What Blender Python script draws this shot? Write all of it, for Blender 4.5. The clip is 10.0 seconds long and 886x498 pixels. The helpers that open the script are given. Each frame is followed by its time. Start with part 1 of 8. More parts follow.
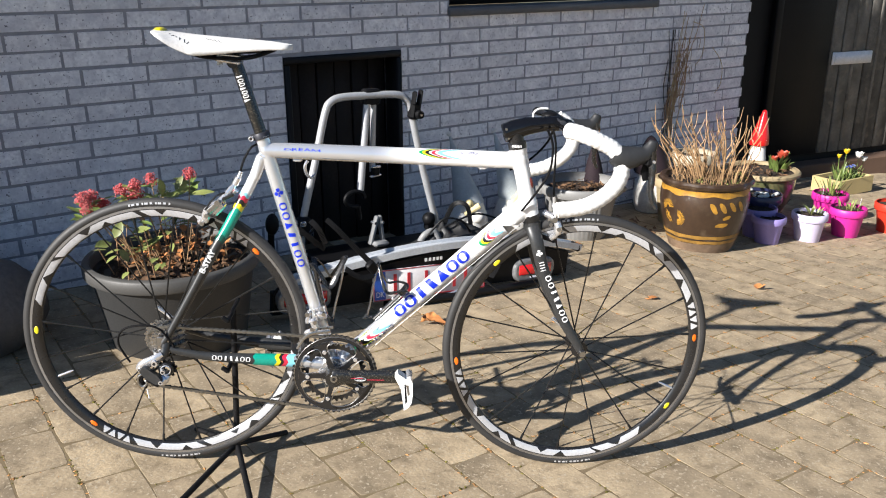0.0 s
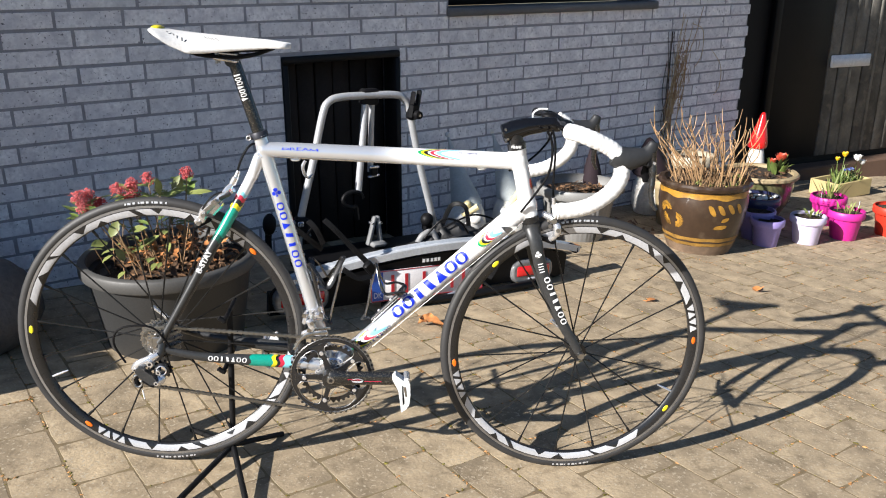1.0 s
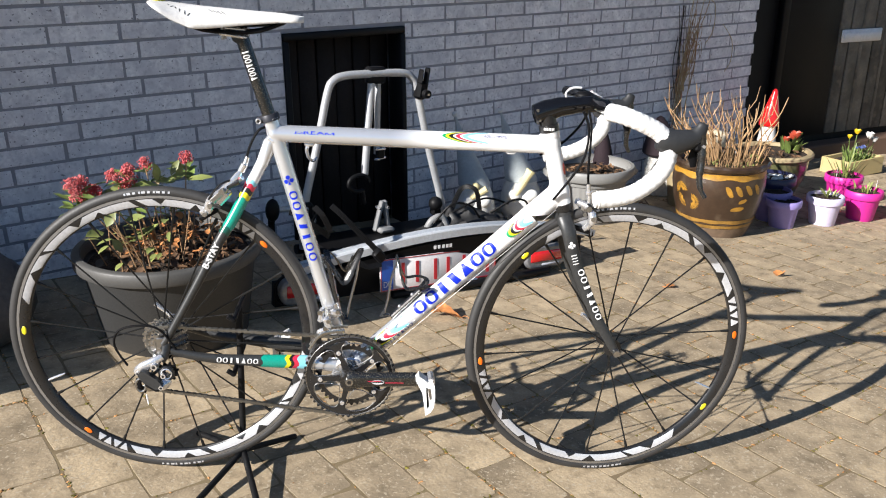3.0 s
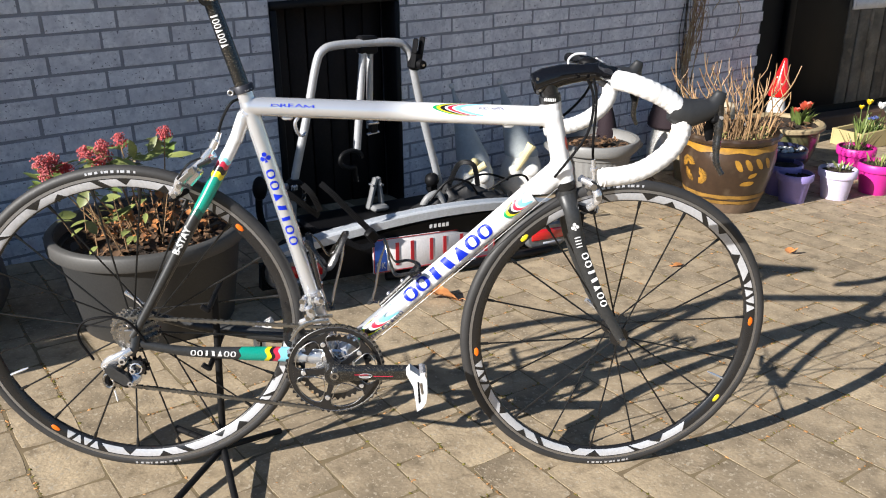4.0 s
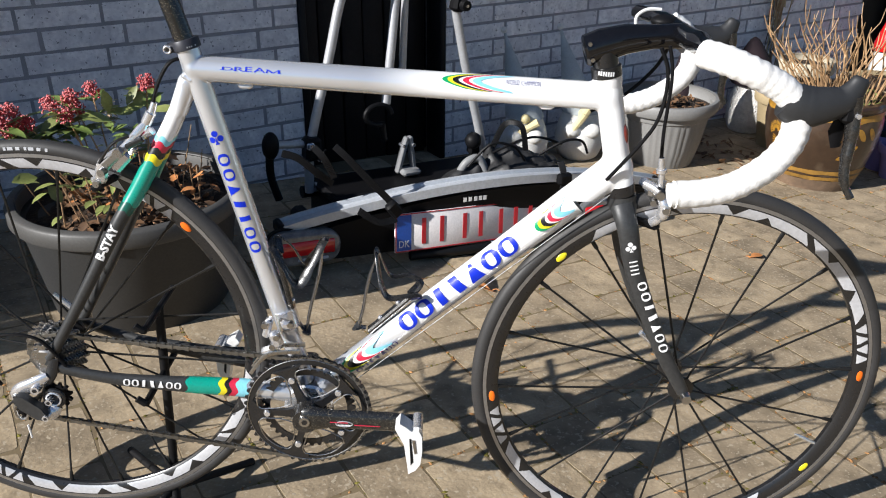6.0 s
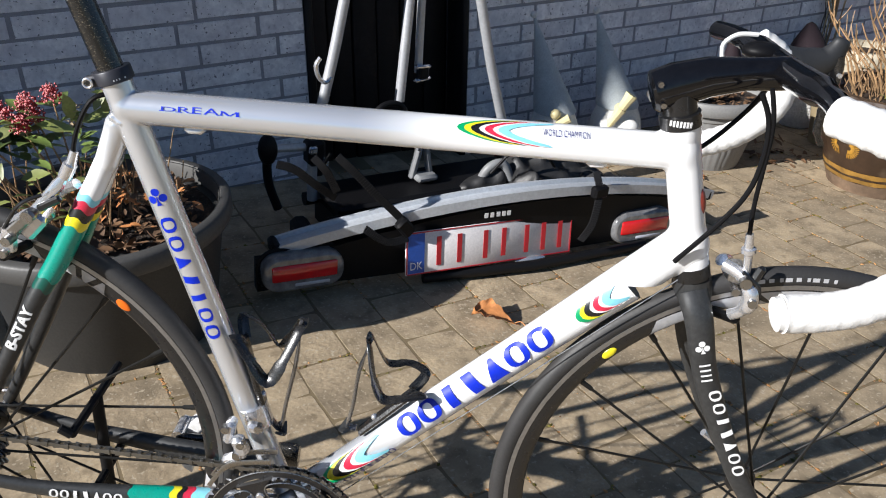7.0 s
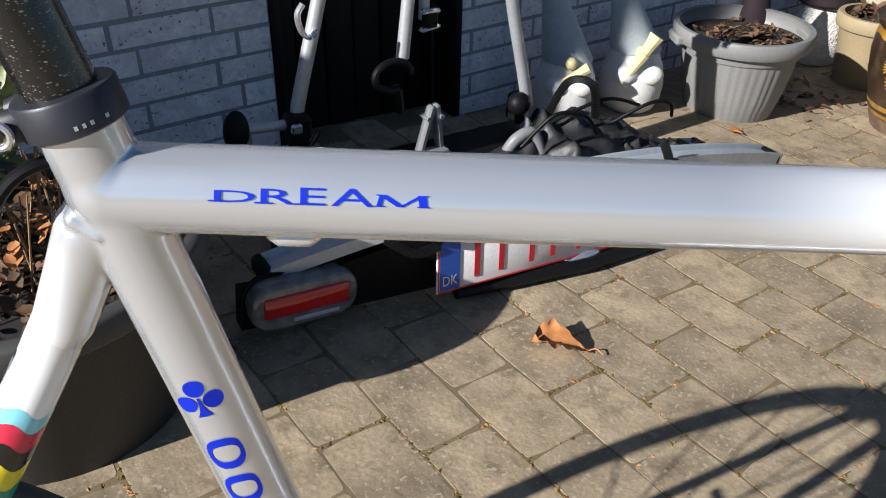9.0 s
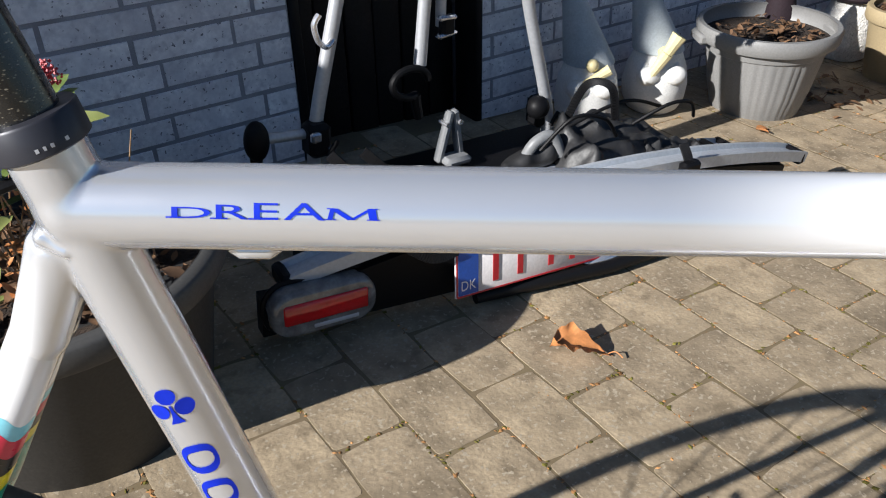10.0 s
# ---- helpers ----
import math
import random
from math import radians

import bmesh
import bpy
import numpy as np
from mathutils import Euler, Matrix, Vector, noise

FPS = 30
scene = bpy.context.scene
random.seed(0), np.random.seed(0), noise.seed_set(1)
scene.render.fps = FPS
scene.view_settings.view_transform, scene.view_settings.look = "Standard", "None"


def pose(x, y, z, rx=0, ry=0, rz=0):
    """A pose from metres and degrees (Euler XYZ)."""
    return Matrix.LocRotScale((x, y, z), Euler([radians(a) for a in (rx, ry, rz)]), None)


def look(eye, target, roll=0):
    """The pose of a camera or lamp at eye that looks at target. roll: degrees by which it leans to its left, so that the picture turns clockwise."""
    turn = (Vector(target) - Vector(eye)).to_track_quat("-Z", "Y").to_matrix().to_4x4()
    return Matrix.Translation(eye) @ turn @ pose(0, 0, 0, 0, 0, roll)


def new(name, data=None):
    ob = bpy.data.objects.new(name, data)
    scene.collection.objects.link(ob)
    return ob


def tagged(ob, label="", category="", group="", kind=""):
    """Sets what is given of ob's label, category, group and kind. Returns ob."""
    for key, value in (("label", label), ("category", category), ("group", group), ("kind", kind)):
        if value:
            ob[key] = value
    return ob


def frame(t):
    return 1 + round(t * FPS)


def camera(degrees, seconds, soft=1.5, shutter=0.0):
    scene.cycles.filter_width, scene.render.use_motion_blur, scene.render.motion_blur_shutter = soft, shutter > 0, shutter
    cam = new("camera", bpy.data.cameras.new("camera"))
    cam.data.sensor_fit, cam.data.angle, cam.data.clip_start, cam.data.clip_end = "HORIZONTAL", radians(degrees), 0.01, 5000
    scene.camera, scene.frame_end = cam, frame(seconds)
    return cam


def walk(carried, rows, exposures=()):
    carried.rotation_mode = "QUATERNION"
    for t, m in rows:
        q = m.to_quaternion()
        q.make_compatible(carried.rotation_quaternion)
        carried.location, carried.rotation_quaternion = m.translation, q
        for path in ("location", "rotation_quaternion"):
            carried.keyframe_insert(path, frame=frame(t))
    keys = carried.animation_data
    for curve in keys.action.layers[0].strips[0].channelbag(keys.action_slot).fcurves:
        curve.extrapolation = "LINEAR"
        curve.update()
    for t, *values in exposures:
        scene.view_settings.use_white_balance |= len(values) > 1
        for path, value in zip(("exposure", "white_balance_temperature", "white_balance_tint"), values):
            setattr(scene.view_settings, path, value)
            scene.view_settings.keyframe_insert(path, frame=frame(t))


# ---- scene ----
from mathutils.bvhtree import BVHTree

# ---------------- camera and its walk ----------------
# The driveway falls 3.4 degrees along the house; SLOPE takes driveway coordinates to the level world.
SLOPE = pose(0, 0, 0, 0, 3.4, 0)
cam = camera(56.3, 10.0, soft=1.1)
PATH = [
    (0, (-0.570, -1.856, 1.145), (0.570, -0.318, 0.564), 2.68),
    (0.5, (-0.566, -1.854, 1.145), (0.581, -0.320, 0.569), 2.99),
    (1, (-0.565, -1.845, 1.141), (0.580, -0.311, 0.563), 3.01),
    (1.5, (-0.568, -1.840, 1.136), (0.569, -0.302, 0.550), 2.89),
    (2, (-0.555, -1.808, 1.127), (0.561, -0.258, 0.532), 2.83),
    (3.5, (-0.514, -1.627, 1.116), (0.653, -0.137, 0.469), 2.91),
    (4, (-0.438, -1.584, 1.093), (0.702, -0.090, 0.408), 2.44),
    (4.5, (-0.337, -1.534, 1.076), (0.741, -0.030, 0.318), 2.32),
    (5, (-0.245, -1.501, 1.077), (0.774, 0.023, 0.279), 3.36),
    (5.5, (-0.181, -1.452, 1.087), (0.802, 0.088, 0.272), 3.44),
    (5.7, (-0.158, -1.382, 1.080), (0.830, 0.151, 0.257), 3.40),
    (6.8, (0.022, -1.058, 1.072), (1.015, 0.434, 0.184), 4.47),
    (7, (0.059, -1.005, 1.079), (0.993, 0.511, 0.168), 4.08),
    (7.5, (0.092, -0.805, 1.041), (0.976, 0.720, 0.096), 3.24),
    (8, (0.092, -0.563, 0.998), (1.092, 0.874, 0.033), 3.88),
    (8.5, (0.107, -0.454, 0.961), (1.177, 0.904, -0.044), 4.97),
    (9, (0.129, -0.429, 0.951), (1.194, 0.913, -0.079), 4.40),
    (9.5, (0.148, -0.439, 0.952), (1.195, 0.918, -0.078), 2.80),
    (10, (0.152, -0.454, 0.960), (1.150, 0.942, -0.067), 2.04),
]
walk(cam, [(t, SLOPE @ look(eye, target, roll)) for t, eye, target, roll in PATH],
     exposures=[(0.0, 1.04, 6700, 10), (4.5, 0.90, 6700, 10), (5.5, 0.74, 6600, 10), (7.0, 0.66, 6450, 10), (7.5, 0.65, 6450, 10), (8.4, 0.61, 6450, 10), (10.0, 0.75, 6450, 10)])

# ---------------- sky and sun ----------------
SUN_WAY = (SLOPE.to_3x3() @ Vector((2.17, 0.058, -1.0))).normalized()
world = bpy.data.worlds.new("sky")
scene.world = world
world.use_nodes = True
wn = world.node_tree
sky = wn.nodes.new("ShaderNodeTexSky")
sky.sky_type = "NISHITA"
sky.sun_disc = False
sky.sun_elevation = math.asin(-SUN_WAY.z)
sky.sun_rotation = radians(267)
sky.ozone_density, sky.dust_density = 5.0, 0.3
wn.nodes["Background"].inputs[1].default_value = 0.0475
wn.links.new(sky.outputs[0], wn.nodes["Background"].inputs[0])
sun_data = bpy.data.lights.new("sun", "SUN")
sun_data.energy, sun_data.angle, sun_data.color = 5.0, radians(0.53), (1.0, 0.98, 0.955)
sun = new("sun", sun_data)
sun.matrix_world = look(-10 * SUN_WAY, (0, 0, 0))


# ---------------- materials ----------------
def mat(name, col, rough=0.5, metal=0.0, var=0.12, scale=12.0, fine=180.0, bump=0.0, depth=0.002, coat=0.0, tint=None,
        speck=None, speck_scale=90.0, speck_at=0.68, rand=0.0, emit=0.0, island=False, rough_var=0.1, spec=0.5, stain=None, stain_scale=26.0):
    """A surface with broad stains, fine grain, optional specks, per-object variation and fine relief."""
    m = bpy.data.materials.new(name)
    m.use_nodes = True
    nt = m.node_tree
    b = nt.nodes["Principled BSDF"]
    co = nt.nodes.new("ShaderNodeTexCoord")
    where = co.outputs["Object"]
    if rand and not island:
        own, mul, plus = (nt.nodes.new("ShaderNode" + k) for k in ("ObjectInfo", "Math", "VectorMath"))
        mul.operation, plus.operation = "MULTIPLY", "ADD"
        mul.inputs[1].default_value = 37.0
        nt.links.new(own.outputs["Random"], mul.inputs[0])
        nt.links.new(where, plus.inputs[0])
        nt.links.new(mul.outputs[0], plus.inputs[1])
        where = plus.outputs[0]

    def noise_at(s, detail=4.0):
        nz = nt.nodes.new("ShaderNodeTexNoise")
        nz.inputs["Scale"].default_value, nz.inputs["Detail"].default_value = s, detail
        nt.links.new(where, nz.inputs["Vector"])
        return nz.outputs["Fac"]

    def mix(fac, a, bb, mode="MIX"):
        mx = nt.nodes.new("ShaderNodeMix")
        mx.data_type, mx.blend_type = "RGBA", mode
        for k, v in ((0, fac), (6, a), (7, bb)):
            if isinstance(v, (float, int)):
                mx.inputs[k].default_value = v
            elif isinstance(v, tuple):
                mx.inputs[k].default_value = (*v, 1)
            else:
                nt.links.new(v, mx.inputs[k])
        return mx.outputs[2]

    def ramp(src, lo, hi):
        mr = nt.nodes.new("ShaderNodeMapRange")
        mr.inputs[1].default_value, mr.inputs[2].default_value = lo, hi
        nt.links.new(src, mr.inputs[0])
        return mr.outputs[0]

    dark = tuple(c * (1 - var) for c in col)
    lite = tint or tuple(min(1, c * (1 + var)) for c in col)
    broad, grain = noise_at(scale), noise_at(fine)
    c = mix(ramp(broad, 0.3, 0.7), dark, lite)
    c = mix(ramp(grain, 0.35, 0.65), c, mix(0.5, c, tuple(x * 0.75 for x in col)))
    if rand:
        oi = nt.nodes.new("ShaderNodeNewGeometry" if island else "ShaderNodeObjectInfo")
        src = oi.outputs["Random Per Island" if island else "Random"]
        c = mix(1.0, c, mix(src, (1 - rand,) * 3, (1 + rand, 1 + rand, 1 + 0.9 * rand)), "MULTIPLY")
    if stain:
        c = mix(ramp(noise_at(stain_scale, 5.0), 0.52, 0.70), c, mix(0.55, c, stain))
    if speck:
        c = mix(ramp(noise_at(speck_scale, 2.0), speck_at, speck_at + 0.04), c, speck)
    nt.links.new(c, b.inputs["Base Color"])
    rr = nt.nodes.new("ShaderNodeMapRange")
    rr.inputs[3].default_value, rr.inputs[4].default_value = max(0.02, rough - rough_var), min(1, rough + rough_var)
    nt.links.new(grain, rr.inputs[0])
    nt.links.new(rr.outputs[0], b.inputs["Roughness"])
    b.inputs["Metallic"].default_value = metal
    b.inputs["Specular IOR Level"].default_value = spec
    b.inputs["Coat Weight"].default_value = coat
    b.inputs["Coat Roughness"].default_value = 0.06
    if bump:
        bn = nt.nodes.new("ShaderNodeBump")
        bn.inputs["Strength"].default_value, bn.inputs["Distance"].default_value = bump, depth
        nt.links.new(noise_at(fine * 0.6, 6.0), bn.inputs["Height"])
        nt.links.new(bn.outputs[0], b.inputs["Normal"])
    if emit:
        b.inputs["Emission Color"].default_value, b.inputs["Emission Strength"].default_value = (*col, 1), emit
    return m


BRICK = mat("brick", (0.84, 0.83, 0.89), 0.9, var=0.18, scale=16, fine=90, bump=0.7, depth=0.0035, stain=(0.46, 0.45, 0.50), stain_scale=48, speck=(0.20, 0.20, 0.23),
            speck_scale=110, speck_at=0.662, rand=0.08)
BRICK_FIELD = mat("brick_field", (0.84, 0.83, 0.89), 0.9, var=0.18, scale=16, fine=90, bump=0.7, depth=0.0035, stain=(0.46, 0.45, 0.50), stain_scale=48,
                  speck=(0.16, 0.16, 0.18), speck_scale=95, speck_at=0.662, rand=0.08, island=True)
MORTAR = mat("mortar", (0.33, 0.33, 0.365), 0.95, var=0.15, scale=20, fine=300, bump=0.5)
PAVER = mat("paver", (0.358, 0.278, 0.182), 0.92, stain=(0.135, 0.10, 0.06), var=0.38, scale=11, fine=165, bump=0.5, depth=0.003, speck=(0.41, 0.34, 0.245),
            speck_scale=110, speck_at=0.61, rand=0.13)
PAVER_FIELD = mat("paver_field", (0.358, 0.278, 0.182), 0.92, stain=(0.135, 0.10, 0.06), var=0.38, scale=11, fine=165, bump=0.5, depth=0.003,
                  speck=(0.41, 0.34, 0.245), speck_scale=110, speck_at=0.61, rand=0.13, island=True)
JOINT = mat("joint_sand", (0.295, 0.220, 0.140), 1.0, var=0.45, scale=9, fine=90, bump=0.2, depth=0.002, tint=(0.22, 0.175, 0.10), spec=0.1)
BLACK_WOOD = mat("black_wood", (0.017, 0.013, 0.012), 0.65, spec=0.2, var=0.3, scale=5, fine=120, bump=0.4, rand=0.25)
DOOR_WOOD = mat("door_wood", (0.150, 0.143, 0.130), 0.65, var=0.5, scale=6, fine=70, bump=0.5, rand=0.3, spec=0.3, stain=(0.22, 0.19, 0.155), stain_scale=18)
BLACK_PAINT = mat("black_paint", (0.006, 0.006, 0.007), 0.55, bump=0.2, spec=0.25)
SLATE = mat("slate", (0.11, 0.115, 0.125), 0.55, bump=0.3)
GLASS_DARK = mat("window_glass", (0.01, 0.012, 0.014), 0.04, var=0.02, coat=1.0, rough_var=0.01)
TERRA = mat("step_brick", (0.13, 0.075, 0.048), 0.85, bump=0.5)
RUBBER = mat("tyre_rubber", (0.032, 0.031, 0.031), 0.58, var=0.2, scale=20, fine=300, bump=0.2, depth=0.0005)
BLACK_ALU = mat("black_rim", (0.012, 0.012, 0.013), 0.3, coat=0.4)
SPOKE_M = mat("black_spoke", (0.012, 0.012, 0.012), 0.38, metal=0.3)
BRAKE_TRACK = mat("brake_track", (0.42, 0.42, 0.43), 0.35, metal=0.9)
CHROME = mat("polished_metal", (0.80, 0.80, 0.82), 0.22, metal=0.78, var=0.06, fine=60)
STEEL = mat("dull_metal", (0.48, 0.47, 0.46), 0.28, metal=1.0, var=0.2, fine=90)
CAGE_M = mat("cage_highlight", (0.30, 0.30, 0.31), 0.2, metal=0.85, var=0.3, scale=40, coat=0.5)
CHAIN_M = mat("oily_chain", (0.27, 0.265, 0.25), 0.3, metal=0.9, var=0.3, fine=90)
LITTER = mat("moss_litter", (0.44, 0.225, 0.095), 0.95, var=0.4, scale=30, rand=0.5, island=True, spec=0.1)
MOSS = mat("moss", (0.16, 0.14, 0.035), 1.0, var=0.4, scale=30, rand=0.4, island=True, spec=0.1)
CARBON = mat("carbon", (0.018, 0.017, 0.016), 0.26, var=0.6, scale=260, fine=420, bump=0.35, depth=0.0006, coat=0.5)
CARBON_M = mat("satin_carbon", (0.03, 0.031, 0.032), 0.4, var=0.3, scale=200, fine=500, coat=0.2)
BLACK_PLASTIC = mat("black_plastic", (0.006, 0.006, 0.007), 0.5, spec=0.16, bump=0.2, depth=0.0006)
LACQUER = mat("lacquered_carbon", (0.005, 0.005, 0.006), 0.12, var=0.3, scale=160, fine=500, coat=0.5, rough_var=0.05, spec=0.35)
HOOD_RUBBER = mat("hood_rubber", (0.024, 0.025, 0.027), 0.5, bump=0.2, depth=0.0006)
WHITE_TAPE = mat("white_tape", (0.82, 0.81, 0.79), 0.6, var=0.06, scale=40, bump=0.5, depth=0.002)
WHITE_GLOSS = mat("white_gloss", (0.80, 0.80, 0.79), 0.28, var=0.04, coat=0.5)
SADDLE_W = mat("white_leather", (0.80, 0.79, 0.77), 0.45, var=0.05, scale=30, bump=0.3, depth=0.0006)
BLUE = mat("blue_decal", (0.003, 0.025, 0.50), 0.45, var=0.03, coat=0.05, spec=0.3)
NAVY = mat("navy_decal", (0.01, 0.015, 0.16), 0.3, var=0.03, coat=0.5)
TEAL = mat("teal_paint", (0.0, 0.30, 0.22), 0.3, var=0.05, coat=0.6)
TEAL_DARK = mat("dark_teal_paint", (0.0, 0.09, 0.065), 0.32, var=0.05, coat=0.5)
CLAMP_BLACK = mat("black_anodised", (0.030, 0.031, 0.040), 0.45, metal=0.2, var=0.1, coat=0.1)
GREEN_D = mat("green_decal", (0.0, 0.33, 0.12), 0.3, var=0.04, coat=0.5)
YELLOW_D = mat("yellow_decal", (0.80, 0.68, 0.02), 0.3, var=0.04, coat=0.5)
BLACK_D = mat("black_decal", (0.01, 0.01, 0.01), 0.3, var=0.04, coat=0.5)
BADGE = mat("badge_enamel", (0.20, 0.03, 0.02), 0.3, var=0.3, scale=300, coat=0.5)
RED_D = mat("red_decal", (0.62, 0.025, 0.065), 0.3, var=0.04, coat=0.5)
CYAN_D = mat("cyan_decal", (0.25, 0.66, 0.78), 0.3, var=0.04, coat=0.5)
WHITE_D = mat("white_decal", (0.78, 0.78, 0.78), 0.35, var=0.04)
SILVER_D = mat("silver_decal", (0.60, 0.61, 0.64), 0.32, metal=0.35, var=0.05)
ORANGE_D = mat("orange_decal", (0.85, 0.16, 0.01), 0.35, var=0.04)
ALU_RAIL = mat("anodised_rail", (0.55, 0.58, 0.62), 0.40, metal=0.25, var=0.08, fine=120)
ALU_TUBE = mat("aluminium_tube", (0.49, 0.50, 0.52), 0.38, metal=0.4, var=0.12, fine=120)
LAMP_RED = mat("red_lens", (0.58, 0.010, 0.012), 0.12, var=0.15, coat=0.8)
LAMP_CLEAR = mat("clear_lens", (0.16, 0.16, 0.165), 0.10, var=0.5, scale=40, coat=0.8)
LAMP_STRIP = mat("pale_strip", (0.42, 0.44, 0.50), 0.25, var=0.1, coat=0.5)
PLATE_W = mat("white_plate", (0.72, 0.69, 0.69), 0.35, var=0.05)
PLATE_RED = mat("plate_red", (0.55, 0.02, 0.03), 0.4)
PLATE_BLUE = mat("plate_blue", (0.02, 0.09, 0.42), 0.4)
STRAP = mat("rubber_strap", (0.008, 0.008, 0.009), 0.5, spec=0.2)
PLANTER = mat("charcoal_planter", (0.029, 0.029, 0.029), 0.6, var=0.12, scale=7, fine=200, bump=0.15)
PLANTER_RIM = mat("planter_rim", (0.068, 0.066, 0.063), 0.55, var=0.12, scale=9)
GREY_POT = mat("grey_pot", (0.225, 0.222, 0.215), 0.5, var=0.08, scale=7)
BROWN_GLAZE = mat("brown_glaze", (0.038, 0.021, 0.012), 0.38, var=0.4, scale=9, fine=60, bump=0.35, coat=0.25, stain=(0.10, 0.07, 0.045), stain_scale=14)
POT_FOOT = mat("worn_clay_foot", (0.15, 0.10, 0.065), 0.7, var=0.4, scale=16, fine=80, bump=0.3, stain=(0.07, 0.045, 0.03), stain_scale=20)
OCHRE_DULL = mat("worn_ochre_glaze", (0.27, 0.145, 0.03), 0.5, var=0.35, scale=22, stain=(0.10, 0.06, 0.03), stain_scale=30)
OCHRE = mat("ochre_glaze", (0.37, 0.19, 0.026), 0.4, var=0.3, scale=30, stain=(0.20, 0.11, 0.035), stain_scale=40)
GREEN_GLAZE = mat("green_glaze", (0.075, 0.10, 0.045), 0.3, var=0.4, scale=12, coat=0.5, tint=(0.15, 0.13, 0.06))
PALE_CLAY = mat("cream_clay", (0.50, 0.44, 0.33), 0.7, var=0.15, scale=9, fine=90, bump=0.2)
BEIGE_POT = mat("beige_clay", (0.36, 0.28, 0.16), 0.7, var=0.12, scale=9)
PURPLE = mat("purple_plastic", (0.30, 0.24, 0.54), 0.45, var=0.07)
LILAC = mat("lilac_plastic", (0.66, 0.60, 0.80), 0.45, var=0.06)
PINK = mat("pink_plastic", (0.62, 0.025, 0.29), 0.45, var=0.07)
RED_POT = mat("red_plastic", (0.60, 0.04, 0.02), 0.45, var=0.07)
NAVY_POT = mat("navy_glaze", (0.03, 0.035, 0.09), 0.3, var=0.2)
CRATE = mat("cream_wood", (0.46, 0.36, 0.17), 0.7, var=0.12, scale=6, bump=0.3)
COVER = mat("limp_rubber", (0.020, 0.020, 0.021), 0.50, var=0.3, scale=30, bump=0.3, depth=0.002)
CLAMP_GREY = mat("grey_plastic", (0.22, 0.225, 0.23), 0.45, var=0.1)
SOIL = mat("soil", (0.035, 0.022, 0.014), 1.0, var=0.5, scale=40, fine=200, bump=1.0, depth=0.01, speck=(0.10, 0.07, 0.045))
DRY_LEAF = mat("dry_leaf", (0.15, 0.080, 0.040), 0.75, var=0.35, scale=25, rand=0.4, island=True)
DEAD_LEAF = mat("orange_dead_leaf", (0.52, 0.21, 0.07), 0.6, var=0.3, scale=40, bump=0.3)
LEAF = mat("green_leaf", (0.15, 0.21, 0.055), 0.45, var=0.35, scale=20, rand=0.35, island=True)
LEAF_PALE = mat("pale_leaf", (0.23, 0.26, 0.08), 0.5, var=0.35, scale=20, rand=0.3, island=True)
BERRY = mat("red_buds", (0.50, 0.045, 0.055), 0.5, var=0.3, scale=60, rand=0.35, island=True)
TWIG = mat("dry_twig", (0.35, 0.215, 0.11), 0.6, var=0.4, scale=30, rand=0.2)
TWIG_DARK = mat("dark_twig", (0.06, 0.045, 0.035), 0.8, var=0.3, scale=30)
TWIG_PALE = mat("pale_cane", (0.50, 0.38, 0.22), 0.75, var=0.25, scale=30)
GNOME_HAT = mat("grey_felt", (0.42, 0.46, 0.48), 0.9, var=0.1, scale=30, bump=0.4)
GNOME_W = mat("white_ceramic", (0.72, 0.71, 0.68), 0.45, var=0.08, scale=30)
GNOME_GOLD = mat("gold_paint", (0.72, 0.62, 0.34), 0.4, var=0.15)
GNOME_RED = mat("red_ceramic", (0.60, 0.012, 0.012), 0.18, var=0.06, coat=0.8)
GNOME_DARK = mat("maroon_felt", (0.014, 0.005, 0.009), 0.85, var=0.2, scale=30)
FLEECE = mat("white_fleece", (0.72, 0.70, 0.66), 0.95, var=0.15, scale=60, fine=200, bump=1.0, depth=0.01)
ROCK = mat("grey_rock", (0.12, 0.11, 0.105), 0.9, var=0.3, scale=6, fine=60, bump=0.8, depth=0.01)
PETAL_W = mat("white_petal", (0.78, 0.78, 0.76), 0.5)
PETAL_Y = mat("yellow_petal", (0.80, 0.55, 0.02), 0.5)
PETAL_R = mat("red_petal", (0.50, 0.075, 0.04), 0.5, var=0.2, scale=30)
FLOWER_BLUE = mat("blue_petal", (0.10, 0.14, 0.40), 0.5)


